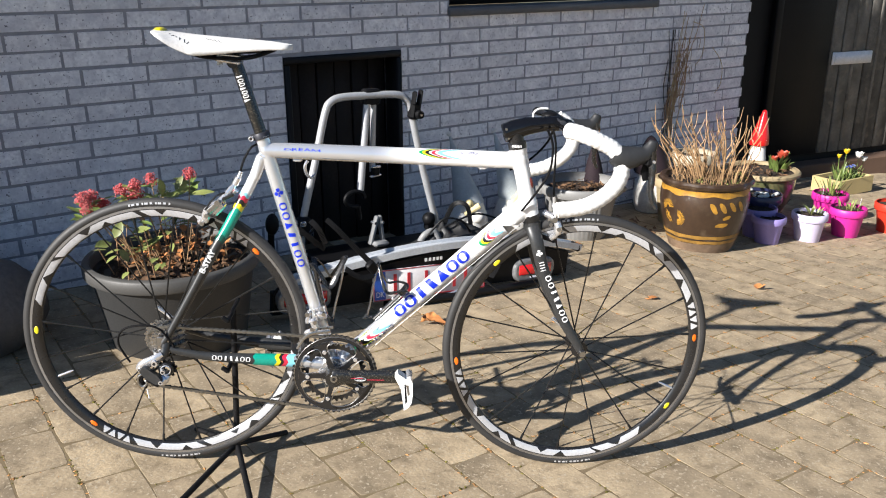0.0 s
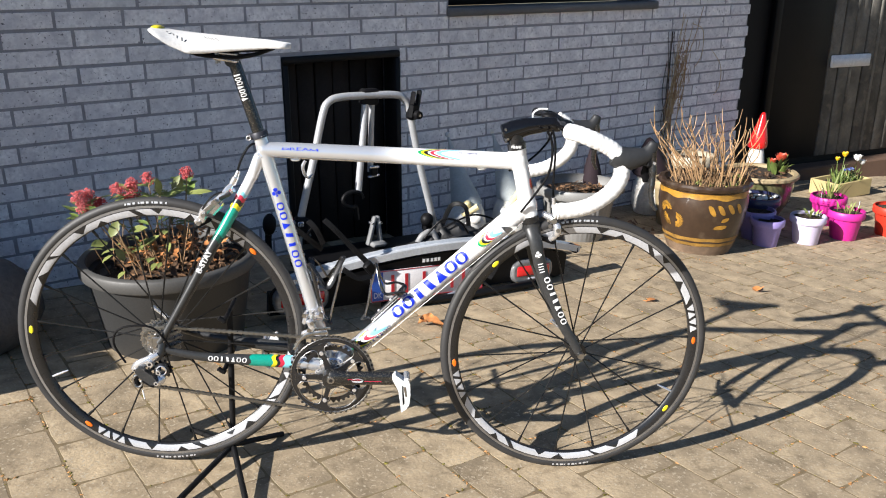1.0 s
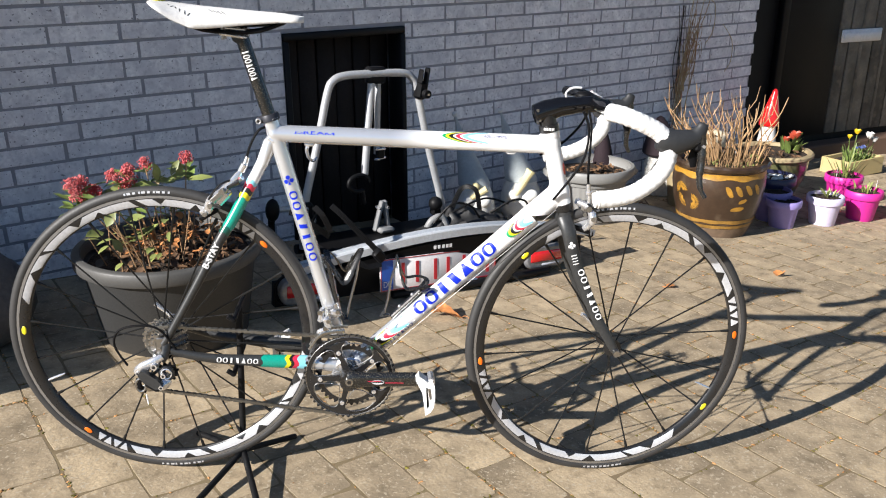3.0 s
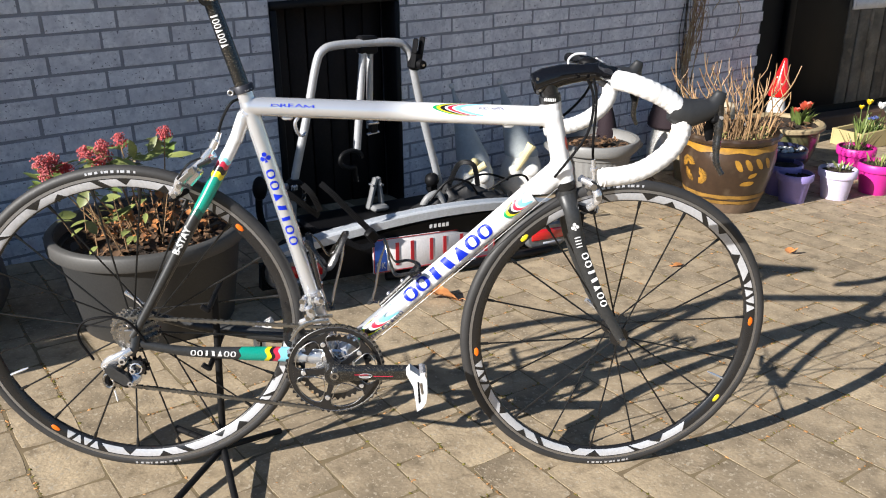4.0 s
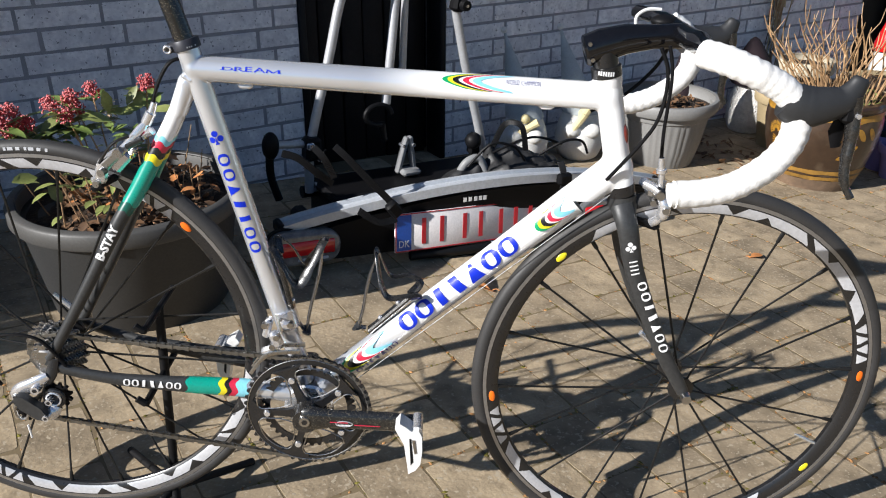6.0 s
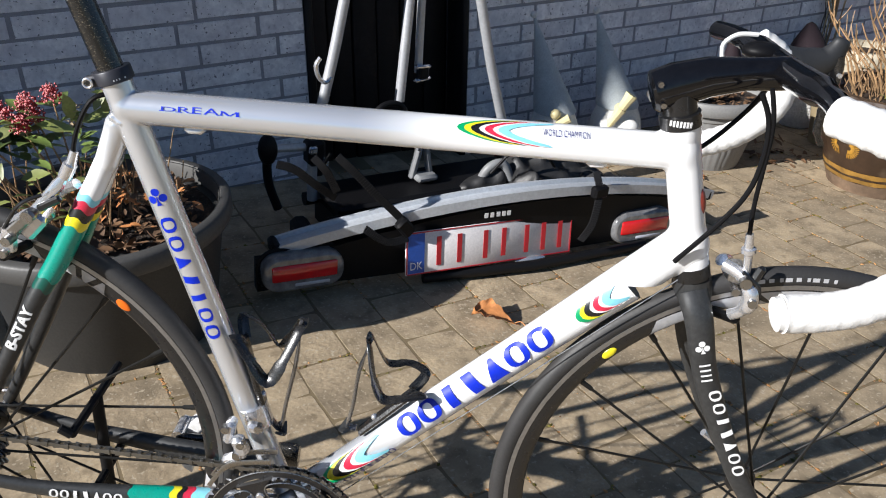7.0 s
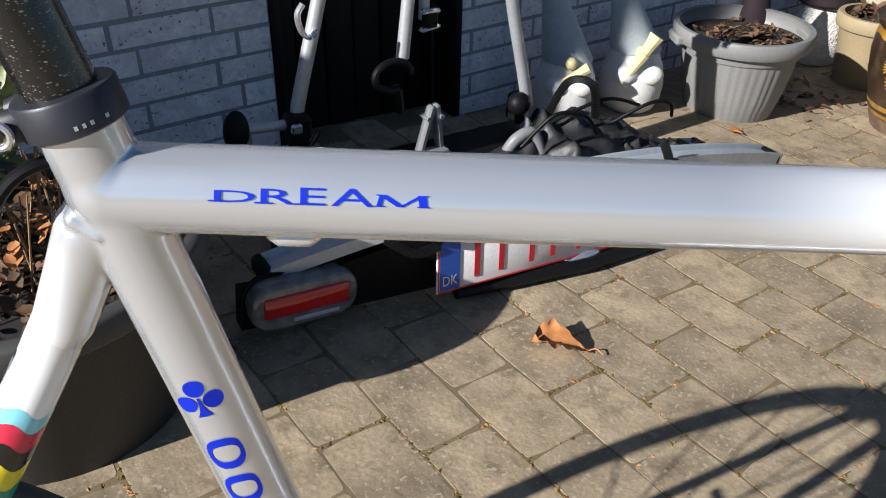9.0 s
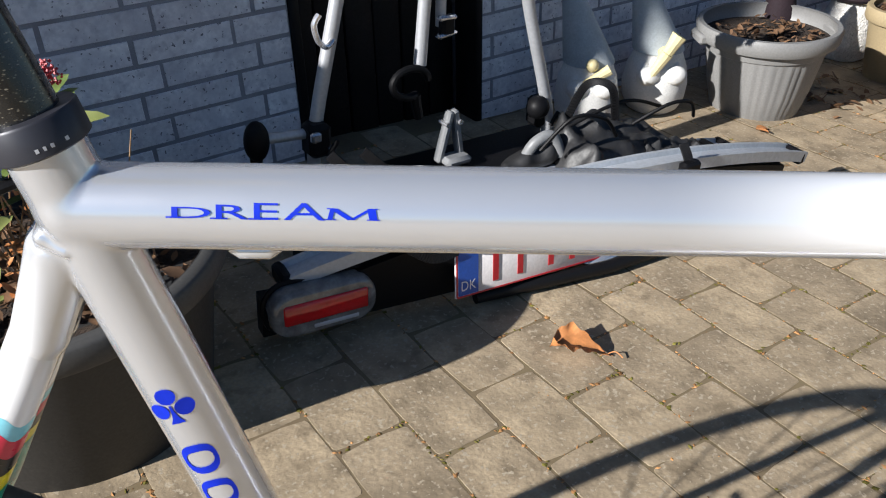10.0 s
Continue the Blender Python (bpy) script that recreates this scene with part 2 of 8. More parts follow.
def weave():
    """Woven carbon under lacquer: a dark weave whose glints are painted in as pale flecks."""
    m = mat("woven_carbon", (0.02, 0.02, 0.02), 0.26, coat=0.6)
    nt = m.node_tree
    co, mp, nz, vo, mr, mx = (nt.nodes.new("ShaderNode" + k) for k in ("TexCoord", "Mapping", "TexNoise", "TexVoronoi", "MapRange", "Mix"))
    mp.inputs["Rotation"].default_value = (0.0, radians(38), 0.0)
    mp.inputs["Scale"].default_value = (1.0, 1.0, 2.1)
    vo.inputs["Scale"].default_value = 520.0
    nz.inputs["Scale"].default_value, nz.inputs["Detail"].default_value = 240.0, 3.0
    mr.inputs[1].default_value, mr.inputs[2].default_value = 0.42, 0.29
    mx.data_type = "RGBA"
    mx.inputs[6].default_value, mx.inputs[7].default_value = (0.010, 0.010, 0.010, 1), (0.24, 0.21, 0.155, 1)
    nt.links.new(co.outputs["Object"], mp.inputs[0])
    nt.links.new(mp.outputs[0], vo.inputs["Vector"])
    nt.links.new(mp.outputs[0], nz.inputs["Vector"])
    av = nt.nodes.new("ShaderNodeMath")
    av.operation = "ADD"
    nt.links.new(vo.outputs["Distance"], av.inputs[0])
    nt.links.new(nz.outputs[0], av.inputs[1])
    half = nt.nodes.new("ShaderNodeMath")
    half.operation = "MULTIPLY"
    half.inputs[1].default_value = 0.55
    nt.links.new(av.outputs[0], half.inputs[0])
    nt.links.new(half.outputs[0], mr.inputs[0])
    nt.links.new(mr.outputs[0], mx.inputs[0])
    nt.links.new(mx.outputs[2], nt.nodes["Principled BSDF"].inputs["Base Color"])
    return m


WEAVE = weave()


def fade_paint():
    """Pearl paint that fades along the frame: white seat stays, silver in the middle, white at the front."""
    m = mat("pearl_paint", (0.62, 0.62, 0.63), 0.24, metal=0.35, var=0.03, scale=60, fine=40, coat=1.0, rough_var=0.03)
    nt = m.node_tree
    b = nt.nodes["Principled BSDF"]
    co, sp, front, back, most, mx, me = (nt.nodes.new("ShaderNode" + k) for k in ("TexCoord", "SeparateXYZ", "MapRange", "MapRange", "Math", "Mix", "MapRange"))
    for mr, lo, hi in ((front, 0.47, 0.60), (back, 0.228, 0.204)):
        mr.interpolation_type = "SMOOTHSTEP"
        mr.inputs[1].default_value, mr.inputs[2].default_value = lo, hi
        nt.links.new(sp.outputs[0], mr.inputs[0])
    most.operation = "MAXIMUM"
    nt.links.new(front.outputs[0], most.inputs[0])
    nt.links.new(back.outputs[0], most.inputs[1])
    mx.data_type = "RGBA"
    mx.inputs[6].default_value, mx.inputs[7].default_value = (0.77, 0.795, 0.84, 1), (0.88, 0.88, 0.88, 1)
    nt.links.new(co.outputs["Object"], sp.inputs[0])
    nt.links.new(most.outputs[0], mx.inputs[0])
    nt.links.new(mx.outputs[2], b.inputs["Base Color"])
    me.inputs[3].default_value, me.inputs[4].default_value = 0.68, 0.0
    nt.links.new(most.outputs[0], me.inputs[0])
    nt.links.new(me.outputs[0], b.inputs["Metallic"])
    return m


PEARL = fade_paint()


# ---------------- shaping helpers ----------------
class Geo:
    """Points and faces of one mesh, put together from simple forms."""

    def __init__(self):
        self.v, self.f = [], []

    def add(self, verts, faces):
        n = len(self.v)
        self.v += [Vector(p) for p in verts]
        self.f += [tuple(n + i for i in fc) for fc in faces]
        return self

    def move(self, m):
        self.v = [m @ p for p in self.v]
        return self

    def box(self, c, s, m=None, bev=0.0):
        x, y, z = (k / 2 for k in s)
        b = min(bev, x * 0.9, y * 0.9, z * 0.9)
        if b <= 0:
            vs = [Vector((i * x, j * y, k * z)) for k in (-1, 1) for j in (-1, 1) for i in (-1, 1)]
            fs = [(0, 2, 3, 1), (4, 5, 7, 6), (0, 1, 5, 4), (2, 6, 7, 3), (0, 4, 6, 2), (1, 3, 7, 5)]
        else:
            rings = [(x - b, y - b, -z), (x, y, -z + b), (x, y, z - b), (x - b, y - b, z)]
            vs, fs = [], []
            for a, d, zz in rings:
                k = b if a == x else 0.35 * b
                vs += [Vector(p) for p in ((-a + k, -d, zz), (a - k, -d, zz), (a, -d + k, zz), (a, d - k, zz), (a - k, d, zz),
                                           (-a + k, d, zz), (-a, d - k, zz), (-a, -d + k, zz))]
            for r in range(3):
                for i in range(8):
                    j = (i + 1) % 8
                    fs.append((8 * r + i, 8 * r + j, 8 * r + 8 + j, 8 * r + 8 + i))
            fs += [tuple(range(7, -1, -1)), tuple(range(24, 32))]
        m = m or Matrix()
        off = Vector(c)
        return self.add([off + (m @ p) for p in vs], fs)

    def sweep(self, pts, rad, n=12, cap=True, flat=1.0, up=(0, 1, 0), loop=False):
        """A round or oval tube along points; flat squeezes it along the up direction."""
        pts = [Vector(p) for p in pts]
        rad = list(rad) if isinstance(rad, (list, tuple)) else [rad] * len(pts)
        vs, fs, k = [], [], len(pts)
        side = None
        for i, p in enumerate(pts):
            if loop:
                t = (pts[(i + 1) % k] - pts[i - 1]).normalized()
            else:
                t = (pts[min(i + 1, k - 1)] - pts[max(i - 1, 0)]).normalized()
            if side is None:
                u = Vector(up)
                side = (u - t * u.dot(t))
                if side.length < 1e-4:
                    side = t.orthogonal()
                side.normalize()
            else:
                side = (side - t * side.dot(t)).normalized()
            other = t.cross(side)
            for j in range(n):
                a = 2 * math.pi * j / n
                vs.append(p + side * (math.cos(a) * rad[i] * flat) + other * (math.sin(a) * rad[i]))
        for i in range(k if loop else k - 1):
            for j in range(n):
                a, b2 = i * n + j, i * n + (j + 1) % n
                c2, d2 = ((i + 1) % k) * n + (j + 1) % n, ((i + 1) % k) * n + j
                fs.append((a, b2, c2, d2))
        if cap and not loop:
            fs += [tuple(range(n - 1, -1, -1)), tuple(range((k - 1) * n, k * n))]
        return self.add(vs, fs)

    def lathe(self, prof, n=40, m=None, wave=None, cap=True):
        """A turned form round z from (radius, height) pairs; wave(angle, index) scales the radius."""
        vs, fs, k = [], [], len(prof)
        for i, (r, z) in enumerate(prof):
            for j in range(n):
                a = 2 * math.pi * j / n
                q = r * (wave(a, i) if wave else 1)
                vs.append(Vector((q * math.cos(a), q * math.sin(a), z)))
        for i in range(k - 1):
            for j in range(n):
                jj = (j + 1) % n
                fs.append((i * n + j, i * n + jj, (i + 1) * n + jj, (i + 1) * n + j))
        if cap:
            fs.append(tuple(range(n - 1, -1, -1)))
            fs.append(tuple(range((k - 1) * n, k * n)))
        if m:
            vs = [m @ p for p in vs]
        return self.add(vs, fs)

    def ball(self, c, r, n=10, m=None, squash=(1, 1, 1)):
        prof = [(math.sin(math.pi * i / n) * 1.0 + 1e-5, -math.cos(math.pi * i / n)) for i in range(n + 1)]
        mm = Matrix.Translation(c) @ (m.to_4x4() if m else Matrix()) @ Matrix.Diagonal((r * squash[0], r * squash[1], r * squash[2], 1))
        return self.lathe(prof, max(6, int(n * 1.4)), mm)

    def sheet(self, outline, thick, m=None):
        """A flat plate with the given outline (x, y), thickened along z."""
        k = len(outline)
        vs = [Vector((x, y, -thick / 2)) for x, y in outline] + [Vector((x, y, thick / 2)) for x, y in outline]
        fs = [tuple(range(k - 1, -1, -1)), tuple(range(k, 2 * k))] + [(i, (i + 1) % k, k + (i + 1) % k, k + i) for i in range(k)]
        if m:
            vs = [m @ p for p in vs]
        return self.add(vs, fs)


def curve(pts, k=6):
    """A smooth line through the given points."""
    pts = [Vector(p) for p in pts]
    out = []
    for i in range(len(pts) - 1):
        a, b, c, d = pts[max(i - 1, 0)], pts[i], pts[i + 1], pts[min(i + 2, len(pts) - 1)]
        for j in range(k):
            t = j / k
            out.append(0.5 * ((2 * b) + (c - a) * t + (2 * a - 5 * b + 4 * c - d) * t * t + (3 * b - a - 3 * c + d) * t ** 3))
    return out + [pts[-1]]


def mesh_of(name, g, material, smooth=True, angle=35):
    me = bpy.data.meshes.new(name)
    me.from_pydata([tuple(p) for p in g.v], [], g.f)
    me.materials.append(material)
    if smooth:
        me.shade_smooth()
        me.set_sharp_from_angle(angle=radians(angle))
    me.update()
    return me


def part(name, g, material, parent, label="", smooth=True, angle=35):
    ob = new(name, mesh_of(name, g, material, smooth, angle))
    ob.parent = parent
    if label:
        tagged(ob, label)
    return ob


def thing(name, m, label, category, group=""):
    ob = new(name)
    ob.empty_display_size = 0.05
    ob.matrix_world = m
    return tagged(ob, label, category, group)


def skin(tubes, lo, hi, step, blend):
    """The outside of several tapered tubes that run into each other with soft weld fillets, inside the box lo to hi.
    tubes: (a, b, radius at a, radius at b, squeeze along y)."""
    lo, hi = np.array(lo, float), np.array(hi, float)
    n = np.ceil((hi - lo) / step).astype(int) + 1

    def field(p):
        out = None
        for a, b, ra, rb, flat in tubes:
            a, b = np.array(a, float), np.array(b, float)
            q = p.copy()
            d = b - a
            k = np.clip(((q - a) @ d) / (d @ d), 0, 1)
            off = q - (a + k[:, None] * d)
            off[:, 1] /= flat
            f = np.linalg.norm(off, axis=1) - (ra + (rb - ra) * k)
            if out is None:
                out = f
            else:
                h = np.clip(blend - np.abs(out - f), 0, None) / blend
                out = np.minimum(out, f) - h * h * blend * 0.25
        return out

    grid = np.stack(np.meshgrid(*[np.arange(c) for c in n], indexing="ij"), -1).reshape(-1, 3)
    f = field(lo + grid * step).reshape(n)
    inside = f < 0
    cells = n - 1
    total, count = np.zeros((*cells, 3)), np.zeros(cells)
    corner = [slice(0, -1), slice(1, None)]
    for ax in range(3):
        others = [o for o in range(3) if o != ax]
        for u in (0, 1):
            for v in (0, 1):
                s0, s1 = [None] * 3, [None] * 3
                s0[ax], s1[ax] = corner[0], corner[1]
                s0[others[0]] = s1[others[0]] = corner[u]
                s0[others[1]] = s1[others[1]] = corner[v]
                fa, fb = f[tuple(s0)], f[tuple(s1)]
                cross = (fa < 0) != (fb < 0)
                t = np.where(cross, fa / np.where(cross, fa - fb, 1), 0)
                base = np.zeros(3)
                base[others[0]], base[others[1]] = u, v
                total += np.where(cross[..., None], base, 0)
                total[..., ax] += t
                count += cross
    idx = np.argwhere(count > 0)
    where = -np.ones(cells, int)
    where[tuple(idx.T)] = np.arange(len(idx))
    p = lo + (idx + total[tuple(idx.T)] / count[tuple(idx.T)][:, None]) * step
    for _ in range(3):
        e = step * 0.05
        v = field(p)
        grad = np.stack([(field(p + e * np.eye(3)[k]) - v) / e for k in range(3)], 1)
        p = p - (v / np.maximum((grad * grad).sum(1), 0.2))[:, None] * grad
    g = Geo()
    g.v = [Vector(q) for q in p]
    for ax in range(3):
        o1, o2 = (ax + 1) % 3, (ax + 2) % 3
        s0, s1 = [slice(None)] * 3, [slice(None)] * 3
        s0[ax], s1[ax] = corner[0], corner[1]
        flip = inside[tuple(s0)] != inside[tuple(s1)]
        for q in np.argwhere(flip):
            if q[o1] < 1 or q[o2] < 1 or q[o1] >= cells[o1] or q[o2] >= cells[o2]:
                continue
            ring = []
            for d1, d2 in ((-1, -1), (0, -1), (0, 0), (-1, 0)):
                c = q.copy()
                c[o1] += d1
                c[o2] += d2
                ring.append(int(where[tuple(c)]))
            if not inside[tuple(q)]:
                ring.reverse()
            g.f.append(tuple(ring))
    return g


def setting(name, g, material, m=None, smooth=False, label="", category=""):
    ob = new(name, mesh_of(name, g, material, smooth))
    if m:
        ob.matrix_world = m
    return tagged(ob, label, category, kind="structure")


def upright(x, y, z=0.0, turn=0.0):
    """A level-standing pose at a spot of the sloping driveway."""
    p = SLOPE @ Vector((x, y, z))
    return pose(p.x, p.y, p.z, 0, 0, turn)


# ---------------- ground, house wall, hatch, window, door ----------------
g = Geo()
g.add([(-400, -400, -0.0003), (400, -400, -0.0003), (400, 400, -0.0003), (-400, 400, -0.0003)], [(0, 1, 2, 3)])
ground = setting("ground", g, JOINT, SLOPE, label="sandy brown jointing bed under concrete block paving", category="ground")

WALL_Y = 1.43
HATCH = (1.03, 1.622, 0.812)       # left, right, top of the opening
WIN = (1.90, 3.36, 0.955)          # left, right, sill height
CORNER = 4.262
BOT, TOP = -0.6, 3.0


def wall_block(x0, x1, z0, z1, y0=WALL_Y + 0.0032, y1=WALL_Y + 0.30):
    return Geo().box(((x0 + x1) / 2, (y0 + y1) / 2, (z0 + z1) / 2), (x1 - x0, y1 - y0, z1 - z0))


g = Geo()
for x0, x1, z0, z1 in ((-6.0, HATCH[0], BOT, TOP), (HATCH[1], WIN[0], BOT, TOP), (HATCH[0], HATCH[1], HATCH[2], TOP),
                       (WIN[0], WIN[1], BOT, WIN[2]), (WIN[1], CORNER - 0.012, BOT, TOP), (WIN[0], WIN[1], WIN[2] + 1.2, TOP)):
    b = wall_block(x0, x1, z0, z1)
    g.add(b.v, b.f)
wall_north = setting("wall_north", g, MORTAR, label="grey mortar of the house's speckled light-grey brick wall", category="wall")

# hatch in the wall: black frame and planks set back in the opening
hatch = thing("wall_hatch", pose(HATCH[0], WALL_Y, 0), "black-stained plank hatch with a black frame set in the brick wall", "hatch")
HW, HT = HATCH[1] - HATCH[0], HATCH[2]
HB = -0.16
part("backing", Geo().box((HW / 2, 0.17, (HT + HB) / 2), (HW, 0.04, HT - HB)), BLACK_PAINT, hatch, smooth=False)
for name, c, s in (("frame_rail", (HW / 2, 0.045, HT - 0.016), (HW - 0.004, 0.11, 0.030)),
                   ("frame_stile", (0.014, 0.045, (HT + HB) / 2 - 0.016), (0.024, 0.11, HT - HB - 0.034)),
                   ("frame_stile", (HW - 0.014, 0.045, (HT + HB) / 2 - 0.016), (0.024, 0.11, HT - HB - 0.034))):
    part(name, Geo().box(c, s, bev=0.004), BLACK_PAINT, hatch, angle=50)
for i in range(6):
    w = (HW - 0.056) / 6
    part("plank", Geo().box((0.028 + w * (i + 0.5), 0.115 + 0.004 * (i % 2), (HT + HB) / 2 - 0.016), (w - 0.005, 0.02, HT - HB - 0.04), bev=0.004),
         BLACK_WOOD, hatch, angle=50)

# window with a slate sill
window_1 = tagged(new("window_1"), "dark window with black frame above a slate sill", "window", kind="structure")
window_1.matrix_world = pose(WIN[0], WALL_Y, WIN[2])
WW, WH = WIN[1] - WIN[0], 1.2
part("window_sill", Geo().box((WW / 2, 0.06, 0.016), (WW + 0.02, 0.16, 0.042), bev=0.006), SLATE, window_1, "dark grey slate sill", angle=50)
for c, s in (((WW / 2, 0.14, 0.075), (WW, 0.06, 0.07)), ((WW / 2, 0.14, WH - 0.035), (WW, 0.06, 0.07)),
             ((0.035, 0.14, WH / 2), (0.07, 0.056, WH - 0.14)), ((WW - 0.035, 0.14, WH / 2), (0.07, 0.056, WH - 0.14))):
    part("window_frame", Geo().box(c, s, bev=0.006), BLACK_PAINT, window_1, angle=50)
part("pane", Geo().box((WW / 2, 0.15, WH / 2), (WW - 0.14, 0.012, WH - 0.2)), GLASS_DARK, window_1, smooth=False)

# boarded entrance wall set back behind the corner, with the door and its letter slot
ENTRY = pose(4.30, 1.670, 0, 0, 0, -11.9)
EB = -0.165
setting("wall_entry", Geo().box((1.8, 0.10, 1.1), (4.0, 0.10, 3.6)), BLACK_PAINT, ENTRY, label="black boarded entrance wall beside the brick corner",
        category="wall")
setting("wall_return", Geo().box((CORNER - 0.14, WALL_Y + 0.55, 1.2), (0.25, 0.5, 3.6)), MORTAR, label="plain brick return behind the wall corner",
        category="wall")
door_1 = tagged(new("door_1"), "weathered black plank door with a pale metal letter slot", "door", kind="structure")
door_1.matrix_world = ENTRY
part("door_post", Geo().box((0.505, 0.022, 1.10 + EB / 2), (0.060, 0.056, 2.20 - EB), bev=0.005), BLACK_PAINT, door_1, angle=50)
part("door_leaf", Geo().box((0.795, 0.036, 1.10 + EB / 2), (0.510, 0.024, 2.20 - EB), bev=0.004), BLACK_PAINT, door_1, "smooth black door leaf", angle=50)
x = 1.055
for i in range(18):
    w = 0.118 + 0.008 * ((i * 7) % 3 - 1)
    part("plank", Geo().box((x + w / 2, 0.036 - 0.004 * (i % 2), 1.10 + EB / 2), (w - 0.008, 0.024, 2.20 - EB), bev=0.005), DOOR_WOOD, door_1, angle=50)
    if i % 2:
        part("cover_strip", Geo().box((x + w, 0.020, 1.10 + EB / 2), (0.030, 0.012, 2.18 - EB), bev=0.004), DOOR_WOOD, door_1, angle=50)
    x += w
SLOT_X, SLOT_Z = 1.27, 0.530
SLOT_M = mat("brushed_aluminium", (0.78, 0.78, 0.80), 0.5, metal=0.2, var=0.08, scale=30)
slot = part("letter_slot", Geo().box((SLOT_X, 0.014, SLOT_Z), (0.40, 0.012, 0.090), bev=0.005), SLOT_M, door_1, "pale brushed metal letter slot", angle=50)
part("slot_flap", Geo().box((SLOT_X, 0.006, SLOT_Z - 0.004), (0.36, 0.006, 0.060), bev=0.002), SLOT_M, slot, angle=50)
setting("door_step", Geo().box((1.55, -0.03, EB - 0.165), (2.9, 0.14, 0.235), bev=0.01), TERRA, ENTRY, label="reddish brown brick door step",
        category="step")

# unseen blocks added left of view, only to shade the wall, planter and ground
p = SLOPE @ Vector((-0.95, 0.57, 0))
# far tall block, made up to stop grazing sun on the bricks
setting("wall_pier", Geo().box((-5.9, 1.21, 3.0), (0.30, 0.44, 8.0), bev=0.01), MORTAR, label="unseen tall grey block added to keep grazing sun off the wall", category="wall")
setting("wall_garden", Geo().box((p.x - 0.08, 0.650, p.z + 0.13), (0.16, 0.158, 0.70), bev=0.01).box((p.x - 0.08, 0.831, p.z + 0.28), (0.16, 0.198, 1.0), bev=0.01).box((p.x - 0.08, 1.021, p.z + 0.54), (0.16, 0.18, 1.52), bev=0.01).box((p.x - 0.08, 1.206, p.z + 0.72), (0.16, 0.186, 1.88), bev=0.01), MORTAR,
        label="unseen stepped grey blocks added to shade the planter and ground", category="wall")

# ---------------- the racing bicycle ----------------
BIKE = SLOPE @ pose(0, 0, 0, 0, 0, -32)
bike = thing("road_bicycle", BIKE, "silver-white road bicycle with carbon fork and white bar tape", "bicycle")
REAR, FRONT, BB = Vector((0, 0, 0.346)), Vector((0.992, 0, 0.334)), Vector((0.399, 0, 0.270))
HEAD_T, HEAD_B = Vector((0.811, 0, 0.822)), Vector((0.852, 0, 0.664))
STEER_AX = (HEAD_T - HEAD_B).normalized()
STEER = Matrix.Translation(HEAD_B) @ Matrix.Rotation(radians(2.0), 4, STEER_AX) @ Matrix.Translation(-HEAD_B)


def wrap(geo2d, a, b, r, phase, flip=1.0, flat=1.0):
    """Lays flat shapes (x along, y round) on a tube from a to b; phase 0 faces the drive side, positive turns upwards."""
    a, b = Vector(a), Vector(b)
    t = (b - a).normalized()
    side = Vector((0, -1, 0))
    side = (side - t * side.dot(t)).normalized()
    up = side.cross(t) * flip
    if up.z < 0:
        up = -up
    out = Geo()
    out.f = list(geo2d.f)
    for p in geo2d.v:
        ang = phase + p.y / r
        out.v.append(a + t * p.x + (side * math.cos(ang) * flat + up * math.sin(ang)) * (r + p.z))
    return out


def flat_poly(pts, z=0.0006, cuts=1):
    g2 = Geo()
    k = len(pts)
    return g2.add([(x, y, z) for x, y in pts], [tuple(range(k))])


def strip(center, half, z=0.0006):
    """A band between two edges, given as a list of (x, y, half width along x)."""
    g2 = Geo()
    vs, fs = [], []
    for (x, y), h in zip(center, half):
        vs += [(x - h, y, z), (x + h, y, z)]
    for i in range(len(center) - 1):
        fs.append((2 * i, 2 * i + 1, 2 * i + 3, 2 * i + 2))
    return g2.add(vs, fs)


def letters(text, size, squeeze=1.0, z=0.0007, bold=0.0, spacing=1.0):
    """Flat lettering as a mesh, from (0, 0) along x, cut fine enough to be laid on a tube."""
    cu = bpy.data.curves.new("lettering", "FONT")
    cu.body, cu.size, cu.offset, cu.space_character, cu.resolution_u = text, size, bold, spacing, 3
    ob = bpy.data.objects.new("lettering", cu)
    scene.collection.objects.link(ob)
    bpy.context.view_layer.update()
    me = bpy.data.meshes.new_from_object(ob.evaluated_get(bpy.context.evaluated_depsgraph_get()))
    bm = bmesh.new()
    bm.from_mesh(me)
    bmesh.ops.triangulate(bm, faces=bm.faces[:])
    ys = [v.co.y for v in bm.verts]
    lo, hi = min(ys), max(ys)
    for k in range(1, 6):
        y = lo + (hi - lo) * k / 6
        bmesh.ops.bisect_plane(bm, geom=bm.verts[:] + bm.edges[:] + bm.faces[:], plane_co=(0, y, 0), plane_no=(0, 1, 0))
    g2 = Geo()
    bm.verts.index_update()
    g2.v = [Vector((v.co.x * squeeze, v.co.y, z)) for v in bm.verts]
    g2.f = [tuple(v.index for v in f.verts) for f in bm.faces]
    bm.free()
    bpy.data.objects.remove(ob)
    bpy.data.meshes.remove(me)
    bpy.data.curves.remove(cu)
    return g2


